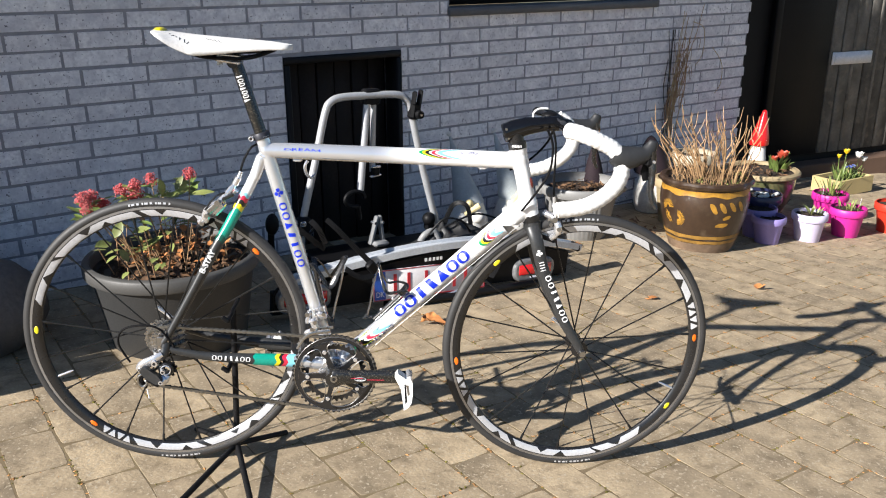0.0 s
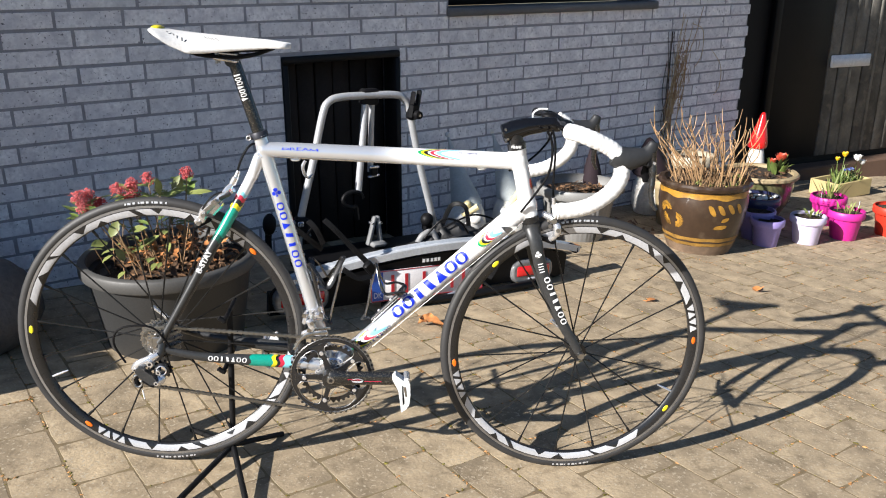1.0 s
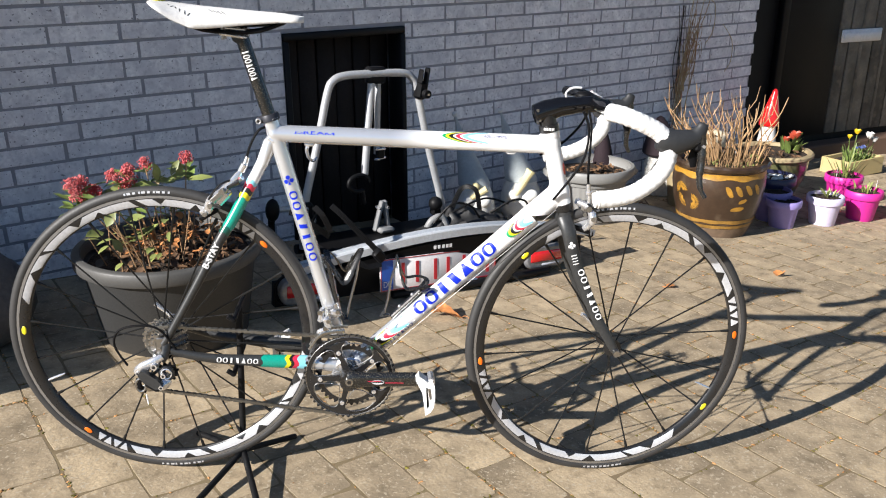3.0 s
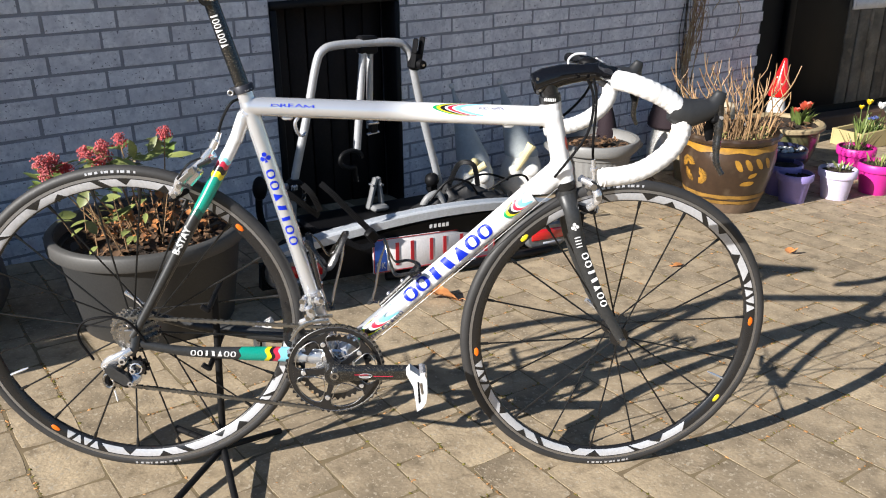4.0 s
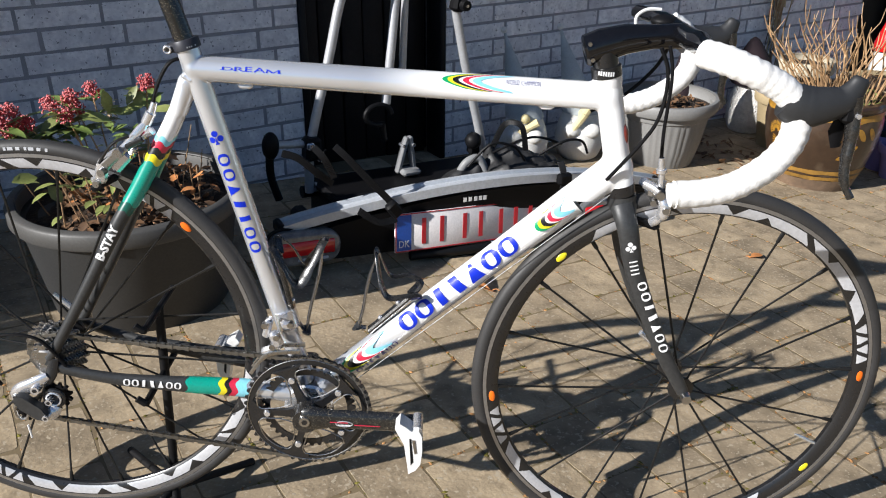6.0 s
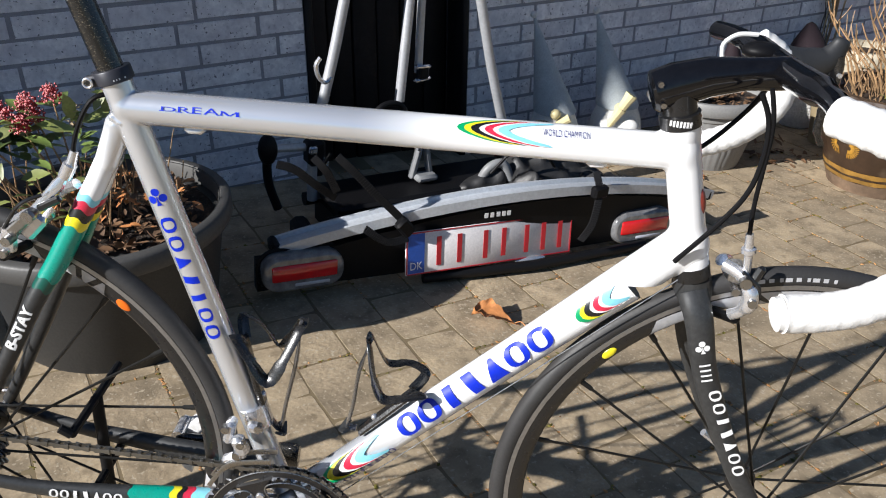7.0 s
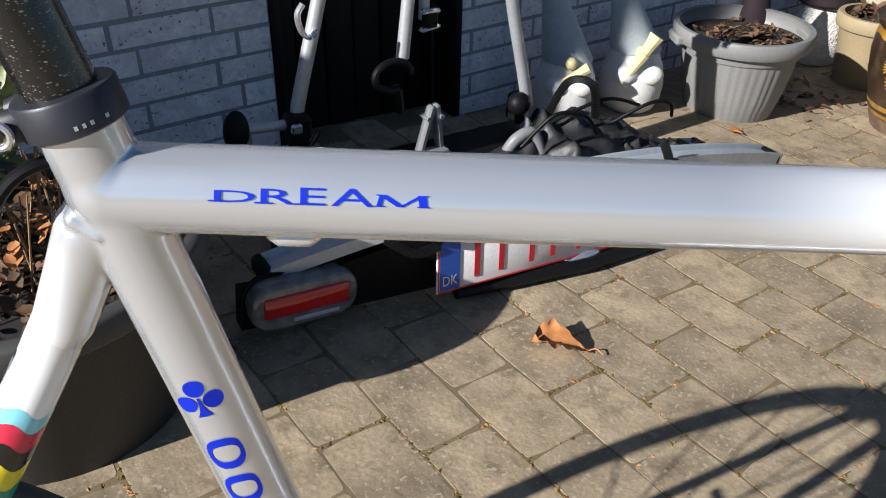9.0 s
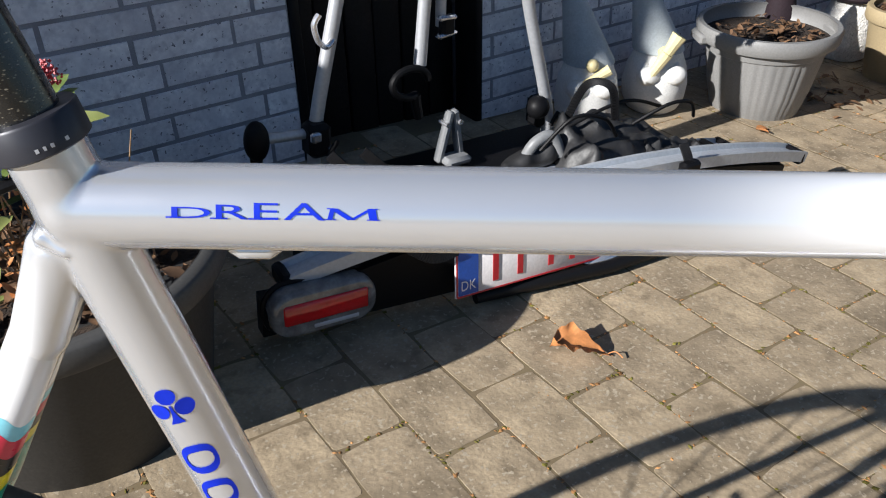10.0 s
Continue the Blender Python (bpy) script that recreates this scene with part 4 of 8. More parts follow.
# small dark marks on the saddle's flank, laid on its skin
flank = BVHTree.FromPolygons(saddle_geo.v, saddle_geo.f)
for x, z, wide, tall, lean in ((0.047, 1.0460, 0.0016, 0.007, 20), (0.055, 1.0430, 0.0016, 0.009, -25), (0.062, 1.0410, 0.0014, 0.007, 25), (0.070, 1.0370, 0.0016, 0.009, 10), (0.080, 1.0330, 0.0016, 0.010, 10), (0.087, 1.0300, 0.0014, 0.008, -30),
                               (0.125, 1.0370, 0.0010, 0.012, 50), (0.133, 1.0360, 0.0010, 0.012, 50), (0.141, 1.0350, 0.0010, 0.012, 50), (0.149, 1.0340, 0.0010, 0.012, 50)):
    hit, nor = flank.ray_cast(Vector((x, -0.3, z)), Vector((0, 1, 0)))[:2]
    if hit:
        if nor.y > 0:
            nor = -nor
        side = Vector((1, 0, 0)).cross(nor).normalized()
        turn_ = Matrix.Rotation(radians(lean), 3, nor) @ Matrix((nor.cross(side), side, nor)).transposed()
        part("saddle_mark", Geo().box(hit + nor * 0.0003, (wide, tall, 0.0006), turn_), BLACK_D, saddle, smooth=False)

# headset, fork, stem, handlebar (all steered a little)


def steered(name, g2, m_, parent=None, label="", **kw):
    return part(name, g2.move(STEER), m_, parent or bike, label, **kw)


steered("lower_headset", Geo().sweep([HEAD_B - 0.015 * STEER_AX, HEAD_B + 0.001 * STEER_AX], 0.0212, 24), BLACK_ALU, label="black headset cup")
uh = steered("upper_headset", Geo().sweep([HEAD_T - 0.001 * STEER_AX, HEAD_T + 0.013 * STEER_AX, HEAD_T + 0.014 * STEER_AX, HEAD_T + 0.020 * STEER_AX],
                                          [0.0212, 0.0212, 0.017, 0.017], 24), BLACK_ALU, label="black headset cup with white marks")
CROWN = HEAD_B - 0.016 * STEER_AX
steered("fork_crown", Geo().sweep([CROWN + Vector((0.002, 0, 0)), CROWN - 0.018 * STEER_AX, CROWN - 0.038 * STEER_AX], [0.0205, 0.0225, 0.0185], 24), CARBON_M,
        label="matt black carbon fork crown")
for sign in (1, -1):
    leg = curve([CROWN + Vector((0.001, -0.013 * sign, -0.012)), (0.8665, -0.029 * sign, 0.605), (0.887, -0.036 * sign, 0.535), (0.938, -0.044 * sign, 0.424), (0.978, -0.050 * sign, 0.358), (0.990, -0.051 * sign, 0.338)], 6)
    fl = steered("fork_leg", Geo().sweep(leg, [0.0175 - 0.0085 * i / (len(leg) - 1) for i in range(len(leg))], 16, flat=0.62), CARBON_M, label="black carbon fork blade with white marks")
    if sign == 1:
        name_shapes(bars(0.130, 0.0135, gap=0.22), fl, WHITE_D, 0.0, 0.0, (0.895, -0.0380, 0.530), (0.958, -0.0470, 0.394), 0.0145, -0.15, turn=STEER, flat=0.62)
        c2 = clover(0.0075)
        c2.v = [Vector((p.y, -p.x, p.z)) for p in c2.v]
        c2.v = [Vector((-p.x, p.y, p.z)) for p in c2.v]
        steered("clover_mark", wrap(shift(c2, 0.010, 0), (0.8705, -0.0305, 0.590), (0.887, -0.036, 0.535), 0.0168, -0.1, flat=0.62), WHITE_D, fl)
        name_shapes(bars(0.026, 0.012, "llll"), fl, WHITE_D, 0.030, 0, (0.8705, -0.0305, 0.590), (0.887, -0.036, 0.535), 0.0164, -0.1, turn=STEER, flat=0.62)
STEM_A, STEM_B = Vector((0.778, 0, 0.854)), Vector((0.912, 0, 0.881))
stem = steered("stem", Geo().sweep([STEM_A + Vector((-0.003, 0, -0.001)), STEM_A, (0.798, 0, 0.8625), (0.830, 0, 0.8725), (0.868, 0, 0.8780), (0.900, 0, 0.8805), STEM_B],
                                   [0.0185, 0.0222, 0.0232, 0.0205, 0.0168, 0.0175, 0.0165], 20, flat=0.82), LACQUER, label="glossy black lacquered stem")
steered("steerer_spacer", Geo().sweep([HEAD_T + 0.014 * STEER_AX, HEAD_T + 0.034 * STEER_AX], 0.0178, 20), BLACK_ALU, stem)
for z in (-0.009, 0.012):
    steered("stem_bolt", Geo().sweep([STEM_A + Vector((0.004 - z * 0.3, -0.012, z)), STEM_A + Vector((0.004 - z * 0.3, -0.0195, z))], 0.0030, 8, up=(1, 0, 0)), STEEL, stem)
for i in range(7):
    a_ = 0.5 + 0.16 * i
    u = Vector((math.sin(a_ - 1.2), -math.cos(a_ - 1.2), 0)) * 0.0214
    steered("headset_mark", Geo().box(HEAD_T + 0.006 * STEER_AX + u, (0.0021, 0.0006, 0.006), Matrix.Rotation(a_ - 1.2, 3, "Z")), WHITE_D, uh)
part_bar = curve([(0.888, 0.175, 0.886), (0.900, 0.12, 0.888), (0.906, 0.0, 0.883), (0.900, -0.12, 0.888), (0.888, -0.175, 0.886)], 6)
steered("handlebar", Geo().sweep(part_bar, [0.0125] * 8 + [0.0170] * 9 + [0.0125] * 8, 16, flat=0.85, up=(0, 0, 1)), LACQUER, label="black carbon handlebar top")
for sign in (1, -1):
    y = -0.205 * sign
    pts = [(0.884, y * 0.82, 0.888), (0.900, y * 0.95, 0.887), (0.925, y, 0.879), (0.950, y, 0.869), (0.971, y, 0.858), (0.987, y, 0.842), (0.994, y, 0.818), (0.991, y, 0.795), (0.975, y * 1.01, 0.771),
           (0.949, y * 1.02, 0.750), (0.922, y * 1.03, 0.737), (0.893, y * 1.03, 0.730), (0.862, y * 1.03, 0.727)]
    pth = curve(pts if sign == 1 else pts[3:], 8)
    # wound tape: the radius swells and falls at each turn
    rad = [0.0168 + 0.0004 * (i % 4 == 0) + 0.0004 * math.sin(i * 1.7) for i in range(len(pth))]
    drop = steered("bar_tape", Geo().sweep(pth, rad, 18, up=(0, 1, 0)), WHITE_TAPE, label="white wound bar tape on the drop", angle=60)
    e = Vector(pts[-1])
    steered("bar_end_plug", Geo().sweep([e + Vector((-0.006, 0, -0.001)), e], 0.0150, 16), WHITE_GLOSS, drop)
    hood_path = curve([(0.972, y, 0.848), (0.996, y * 1.01, 0.841), (1.019, y * 1.02, 0.8445), (1.039, y * 1.02, 0.851), (1.0495, y * 1.02, 0.864), (1.0550, y * 1.02, 0.879)], 5)
    hood_rad = [float(np.interp(i, [0, 3, 6, 10, 15, 20, 24, 25], [0.0200, 0.0245, 0.0250, 0.0215, 0.0178, 0.0138, 0.0100, 0.0070])) for i in range(len(hood_path))]
    hd = steered("brake_hood", Geo().sweep(hood_path, hood_rad, 18, flat=0.72), HOOD_RUBBER, label="black rubber brake hood", angle=60)
    steered("hood_pivot", Geo().box((1.050, y * 1.02, 0.838), (0.018, 0.018, 0.026), bev=0.004), BLACK_PLASTIC, hd)
    lever = Geo().sweep(curve([(1.052, y * 1.02, 0.858), (1.056, y * 1.02, 0.836), (1.058, y * 1.04, 0.808), (1.057, y * 1.06, 0.778), (1.060, y * 1.08, 0.755), (1.070, y * 1.10, 0.738)], 5),
                        [0.0112] * 5 + [0.0100] * 5 + [0.0085] * 5 + [0.0070] * 6 + [0.0055] * 5, 14, flat=0.80, up=(1, 0, 0))
    steered("brake_lever", lever, CARBON, hd, "black carbon brake lever")
    steered("shift_paddle", Geo().sweep([(1.046, y * 0.98, 0.830), (1.046, y * 0.97, 0.812), (1.050, y * 0.97, 0.792)], [0.006, 0.010, 0.006], 10, flat=0.3, up=(0, 1, 0)), BLACK_PLASTIC, hd)
    steered("pivot_screw", Geo().sweep([(1.056, y * 1.02 - 0.0145, 0.836), (1.056, y * 1.02 + 0.0145, 0.836)], 0.0030, 10, up=(1, 0, 0)), CHROME, hd)

# cycle computer with a white-edged loop on the far side of the stem
steered("computer", Geo().ball((0.892, 0.040, 0.893), 0.021, 12, squash=(1.0, 0.8, 0.45)), BLACK_PLASTIC, label="small black handlebar computer")
steered("computer_edge", Geo().sweep(curve([(0.852, 0.040, 0.884), (0.851, 0.040, 0.898), (0.864, 0.040, 0.908), (0.884, 0.040, 0.909)], 5), 0.0024, 8), WHITE_GLOSS)

# cables
for pts, r in (([(0.883, -0.03, 0.872), (0.893, -0.030, 0.831), (0.897, -0.022, 0.751), (0.901, -0.020, 0.711)], 0.0026),
               ([(0.866, -0.05, 0.872), (0.879, -0.05, 0.845), (0.882, -0.05, 0.808), (0.876, -0.048, 0.770), (0.856, -0.042, 0.731), (0.825, -0.026, 0.678)], 0.0028),
               ([(0.892, 0.00, 0.870), (0.886, 0.03, 0.831), (0.848, 0.03, 0.790), (0.800, 0.022, 0.765)], 0.0026)):
    steered("cable", Geo().sweep(curve(pts, 8), r, 8), BLACK_PLASTIC, label="black outer cable")
part("cable", Geo().sweep(curve([(0.258, 0.012, 0.779), (0.240, 0.020, 0.805), (0.224, -0.004, 0.8115), (0.209, -0.013, 0.8065), (0.1965, -0.015, 0.788), (0.187, -0.015, 0.766), (0.181, -0.015, 0.744)], 8), 0.0026, 8), BLACK_PLASTIC, bike)
part("cable", Geo().sweep(curve([(0.03, -0.068, 0.340), (0.000, -0.075, 0.388), (-0.040, -0.078, 0.398), (-0.082, -0.078, 0.386), (-0.093, -0.078, 0.352), (-0.070, -0.076, 0.305)], 8), 0.0026, 8), BLACK_PLASTIC, bike)
part("bare_cable", Geo().sweep([(0.835, -0.024, 0.655), (0.470, -0.024, 0.312)], 0.0008, 6), STEEL, bike)
part("bare_cable", Geo().sweep([(0.310, 0, 0.7795), (0.726, 0, 0.7742)], 0.0008, 6), STEEL, bike)


# wheels
def wheel(name, center, spokes, label, turn=Matrix(), rear=False):
    c = center

    def ringed(prof, n=96):
        g2 = Geo()
        vs, fs, k = [], [], len(prof)
        for j in range(n):
            a = 2 * math.pi * j / n
            for r, y in prof:
                vs.append(c + Vector((r * math.cos(a), y, r * math.sin(a))))
        for j in range(n):
            jj = (j + 1) % n
            for i in range(k):
                ii = (i + 1) % k
                fs.append((j * k + i, jj * k + i, jj * k + ii, j * k + ii))
        return g2.add(vs, fs).move(turn)

    w = part(name, ringed([(0.2905, -0.0035), (0.2905, 0.0035), (0.2960, 0.0085), (0.3065, 0.0098), (0.3165, 0.0098), (0.3165, -0.0098), (0.3065, -0.0098), (0.2960, -0.0085)]), BLACK_ALU, bike, label, angle=40)
    for s in (-1, 1):
        part("brake_track", ringed([(0.3105, 0.0100 * s), (0.3160, 0.0100 * s), (0.3160, 0.0104 * s), (0.3105, 0.0104 * s)]), BRAKE_TRACK, w, "grey machined brake track")
    tyre_prof = [(0.3225 + 0.0118 * math.cos(a), 0.0116 * math.sin(a)) for a in [2 * math.pi * i / 16 for i in range(16)]]
    tyre = part("tyre", ringed(tyre_prof, 120), RUBBER, w, "black tyre with white sidewall marks", angle=60)
    # sidewall writing as bars, on both halves of the tyre
    for start in (1.50, 4.62):
        g2 = Geo()
        for i in range(10):
            a0 = start + i * 0.031
            a1 = a0 + 0.012 + 0.006 * (i % 3)
            vs = []
            for a in (a0, a1):
                for r in (0.3215, 0.3262):
                    yy = -0.0116 * math.sqrt(max(0, 1 - ((r - 0.3225) / 0.0118) ** 2)) - 0.0005
                    vs.append(c + Vector((r * math.cos(a), yy, r * math.sin(a))))
            g2.add(vs, [(0, 2, 3, 1)])
        tagged(part("sidewall_bars", g2.move(turn), SILVER_D, tyre), kind="stuff")
    # two silver name fields on each rim side, from the orange mark to the yellow one: zigzag first, then leaning fields parted by black strokes
    fields = (0.79, 4.04) if rear else (0.07, 3.28)
    for s in (-1, 1):
        for start in fields:
            at = start + 0.075
            shapes = []
            for i in range(4):
                shapes.append((at + 0.062 * i, 0.012 if i % 2 else 0.062, 0.062 if i % 2 else 0.012, 0.0))
            at += 0.285
            for wide, lean, gap in ((0.150, 0.060, 0.045), (0.205, -0.040, 0.030), (0.110, 0.075, 0.055), (0.240, 0.060, 0.028), (0.130, -0.070, 0.050), (0.265, 0.050, 0.030), (0.150, 0.080, 0.060), (0.190, -0.050, 0.0)):
                shapes.append((at, wide, wide, lean))
                at += wide + gap
            for a0, inner, outer, lean in shapes:
                g2, vs, k = Geo(), [], 6
                for i in range(k + 1):
                    for r, y, q in ((0.2932, 0.0069, 0.0), (0.2968, 0.0091, 0.25), (0.3085, 0.0102, 1.0)):
                        wide = inner + (outer - inner) * q
                        a = a0 + wide * (i / k - 0.5) + max(inner, outer) / 2 + lean * (q - 0.5)
                        vs.append(c + Vector((r * math.cos(a), y * s, r * math.sin(a))))
                fs = [(3 * i + j, 3 * i + j + 1, 3 * i + j + 4, 3 * i + j + 3) for i in range(k) for j in (0, 1)]
                part("rim_decal", g2.add(vs, fs).move(turn), SILVER_D, w)
    # hub and spokes
    part("hub", Geo().sweep([c + Vector((0, y, 0)) for y in (-0.050, -0.036, -0.034, -0.028, -0.026, 0.026, 0.028, 0.034, 0.036, 0.050)],
                            [0.0085, 0.0085, 0.020, 0.020, 0.0115, 0.0115, 0.020, 0.020, 0.0085, 0.0085], 24, up=(1, 0, 0)).move(turn), BLACK_ALU, w)
    part("axle_nut", Geo().sweep([c + Vector((0, -0.066, 0)), c + Vector((0, -0.050, 0))], [0.0075, 0.0095], 14, up=(1, 0, 0)).move(turn), STEEL, w)
    part("skewer_lever", Geo().sweep(curve([c + Vector((0, 0.052, 0)), c + Vector((0, 0.068, 0)), c + Vector((-0.02, 0.074, 0.02)), c + Vector((-0.045, 0.074, 0.04))], 4), 0.005, 10).move(turn), CHROME, w)
    for i in range(spokes):
        a = 2 * math.pi * (i + (0.71 if rear else 0.27)) / spokes
        side = -1 if i % 2 else 1
        lead = (0.55 if i % 4 < 2 else -0.55) if (rear and side > 0) else 0.0
        h = c + Vector((0.019 * math.cos(a + lead * 2.2), 0.030 * side, 0.019 * math.sin(a + lead * 2.2)))
        rm = c + Vector((0.2915 * math.cos(a), 0.001 * side, 0.2915 * math.sin(a)))
        part("spoke", Geo().sweep([h, h.lerp(rm, 0.93), h.lerp(rm, 0.94), rm], [0.0019, 0.0019, 0.0032, 0.0036], 8, flat=0.80, up=(0, 1, 0)).move(turn), SPOKE_M, w)
    va = 3.55 if rear else 5.85
    part("valve", Geo().sweep([c + Vector((r * math.cos(va), 0, r * math.sin(va))) for r in (0.292, 0.262, 0.250)], [0.0030, 0.0030, 0.0018], 8).move(turn), CHROME, w)
    for ang, m_ in (((3.116, YELLOW_D), (4.04, ORANGE_D), (0.79, ORANGE_D)) if rear else ((2.36, YELLOW_D), (3.28, ORANGE_D), (0.07, ORANGE_D), (5.70, YELLOW_D))):
        g2 = Geo().ball((0, 0, 0), 1, 8, squash=(0.0100, 0.0016, 0.0052))
        mm = Matrix.Translation(c + Vector((0.3015 * math.cos(ang), -0.0100, 0.3015 * math.sin(ang)))) @ Matrix.Rotation(-ang + math.pi / 2, 4, "Y")
        part("rim_mark", g2.move(mm).move(turn), m_, w, "coloured oval rim mark")
    return w


rear_wheel = wheel("rear_wheel", REAR, 20, "rear wheel with black rim, silver decals and bladed black spokes", rear=True)
wheel("front_wheel", FRONT, 18, "front wheel with black rim, silver decals and bladed black spokes", STEER)


# drive train
def toothed(c, r, teeth, y, thick, inner):
    g2 = Geo()
    vs, fs, n = [], [], teeth * 4
    for s in (-1, 1):
        for i in range(n):
            a = 2 * math.pi * i / n
            rr = r + (0.0035 if i % 4 in (1, 2) else -0.0020)
            vs.append(c + Vector((rr * math.cos(a), y + s * thick / 2, rr * math.sin(a))))
        for i in range(n):
            a = 2 * math.pi * i / n
            vs.append(c + Vector((inner * math.cos(a), y + s * thick / 2, inner * math.sin(a))))
    for i in range(n):
        j = (i + 1) % n
        fs += [(i, j, n + j, n + i), (2 * n + i, 3 * n + i, 3 * n + j, 2 * n + j), (i, 2 * n + i, 2 * n + j, j), (n + i, n + j, 3 * n + j, 3 * n + i)]
    return g2.add(vs, fs)


crankset = part("crankset", Geo().sweep([BB + Vector((0, -0.084, 0)), BB + Vector((0, -0.050, 0))], [0.020, 0.024], 24, up=(1, 0, 0)), CARBON, bike, "black carbon crankset with two chainrings")
part("outer_chainring", toothed(BB, 0.0985, 50, -0.052, 0.0035, 0.0865), BLACK_ALU, crankset, "black outer chainring")
part("inner_chainring", toothed(BB, 0.0720, 36, -0.044, 0.003, 0.062), BLACK_ALU, crankset, "black inner chainring")
part("bearing_cup", Geo().sweep([BB + Vector((0, -0.043, 0)), BB + Vector((0, -0.040, 0)), BB + Vector((0, -0.036, 0))], [0.036, 0.040, 0.028], 32, up=(1, 0, 0)), CHROME, crankset, "polished bottom bracket plate")
part("ring_edge", Geo().sweep([BB + Vector((0.0960 * math.cos(a), -0.0542, 0.0960 * math.sin(a))) for a in [2 * math.pi * i / 60 for i in range(60)]], 0.0007, 6, loop=True), STEEL, crankset)
for i in range(5):
    a = radians(40 + 72 * i)
    u, v = Vector((math.cos(a), 0, math.sin(a))), Vector((-math.sin(a), 0, math.cos(a)))
    base = Matrix.Translation(BB + Vector((0, -0.0565, 0))) @ Matrix((u, v, u.cross(v))).transposed().to_4x4()
    half = [(0.012, 0.0115), (0.030, 0.0065), (0.052, 0.0050), (0.062, 0.0064), (0.072, 0.0085), (0.0800, 0.0150), (0.0850, 0.0240)]
    part("spider_arm", Geo().sheet(half + [(x, -y) for x, y in half[::-1]], 0.006, base), BLACK_ALU, crankset, "black spider arm")
    q = BB + 0.064 * u
    part("ring_bolt", Geo().sweep([q + Vector((0, -0.0625, 0)), q + Vector((0, -0.0610, 0)), q + Vector((0, -0.050, 0))], [0.0046, 0.0056, 0.0056], 12, up=(1, 0, 0)), CHROME, crankset, "silver chainring bolt")
    # bright machined edge round each opening
    mid = a + radians(36)
    loop = [(0.030, 0.0), (0.044, 0.38), (0.060, 0.47), (0.072, 0.50), (0.0800, 0.42), (0.0838, 0.20), (0.0850, 0.0)]
    loop = loop + [(r, -w) for r, w in loop[-2:0:-1]]
    ring = [BB + Vector((r * math.cos(mid + w), -0.0598, r * math.sin(mid + w))) for r, w in loop]
    part("machined_edge", Geo().sweep(curve(ring + ring[:1], 3)[:-1], 0.0009, 6, loop=True), STEEL, crankset)
for s, y in ((1, -0.078), (-1, 0.078)):
    arm = [BB + Vector((-0.004, y, 0.004)), BB + Vector((s * 0.05, y * 1.03, 0.007)), BB + Vector((s * 0.125, y * 1.06, 0.009)), BB + Vector((s * 0.178, y * 1.08, 0.010))]
    ca_ = part("crank_arm", Geo().sweep(curve(arm, 5), [0.0190, 0.0215, 0.0212, 0.0195] + [0.0172] * 8 + [0.0160] * 3 + [0.0125], 16, flat=0.50, up=(0, 1, 0)), WEAVE, crankset, "glossy woven carbon crank arm")
    if s == 1:
        part("crank_bolt", Geo().sweep([BB + Vector((0, -0.0905, 0.004)), BB + Vector((0, -0.083, 0.004))], [0.0085, 0.0105], 14, up=(1, 0, 0)), STEEL, ca_)
        part("crank_bolt_socket", Geo().sweep([BB + Vector((0, -0.0912, 0.004)), BB + Vector((0, -0.090, 0.004))], 0.0048, 6, up=(1, 0, 0)), BLACK_ALU, ca_)
        oval = [BB + Vector((0.062 + 0.013 * math.cos(q), -0.0903, 0.005 + 0.0048 * math.sin(q))) for q in [2 * math.pi * k / 20 for k in range(20)]]
        part("logo_ring", Geo().sweep(oval, 0.0007, 6, loop=True), SILVER_D, ca_)
        for x0, x1, z0, m_ in ((0.040, 0.068, 0.0075, RED_D), (0.052, 0.072, 0.0030, WHITE_D), (0.078, 0.118, 0.0040, RED_D)):
            part("arm_mark", Geo().box(BB + Vector(((x0 + x1) / 2, -0.0905, z0)), (x1 - x0, 0.001, 0.0011)), m_, ca_)
    px = BB.x + s * 0.172
    ped = part("pedal", Geo().sweep([(px + s * 0.004, y * 1.05, 0.290), (px + s * 0.004, y * 1.52, 0.290)], [0.0090, 0.0085], 14, up=(1, 0, 0)), CHROME, crankset, "white and silver clipless pedal")
    out = [(-0.034, 0.034), (-0.026, 0.046), (-0.015, 0.039), (-0.004, 0.030), (0.008, 0.033), (0.014, 0.020), (0.016, -0.010), (0.014, -0.038), (0.006, -0.052), (-0.007, -0.061), (-0.010, -0.040), (-0.017, 0.002)]
    face = Matrix.Translation((px, y * 1.42, 0.266)) @ Matrix(((s, 0, 0), (0, 0, 1), (0, 1, 0))).to_4x4()
    out = [(x * 0.86, z * 0.88) for x, z in out]
    part("pedal_body", Geo().sheet(out, 0.028, face), WHITE_GLOSS, ped, "white pedal platform", angle=30)
    part("pedal_slot", Geo().sheet([(-0.007, 0.014), (-0.004, 0.014), (0.001, -0.030), (-0.003, -0.036)], 0.0290, face), BLACK_PLASTIC, ped)
    part("pedal_spring", Geo().sheet([(-0.003, 0.012), (0.002, 0.012), (0.0055, -0.012), (0.002, -0.014)], 0.0300, face), STEEL, ped)
for i in range(9):
    rr = 0.024 + 0.0028 * i
    part("sprocket", toothed(REAR, rr, 12 + i, -0.054 + 0.0036 * i, 0.002, 0.015), STEEL, rear_wheel)
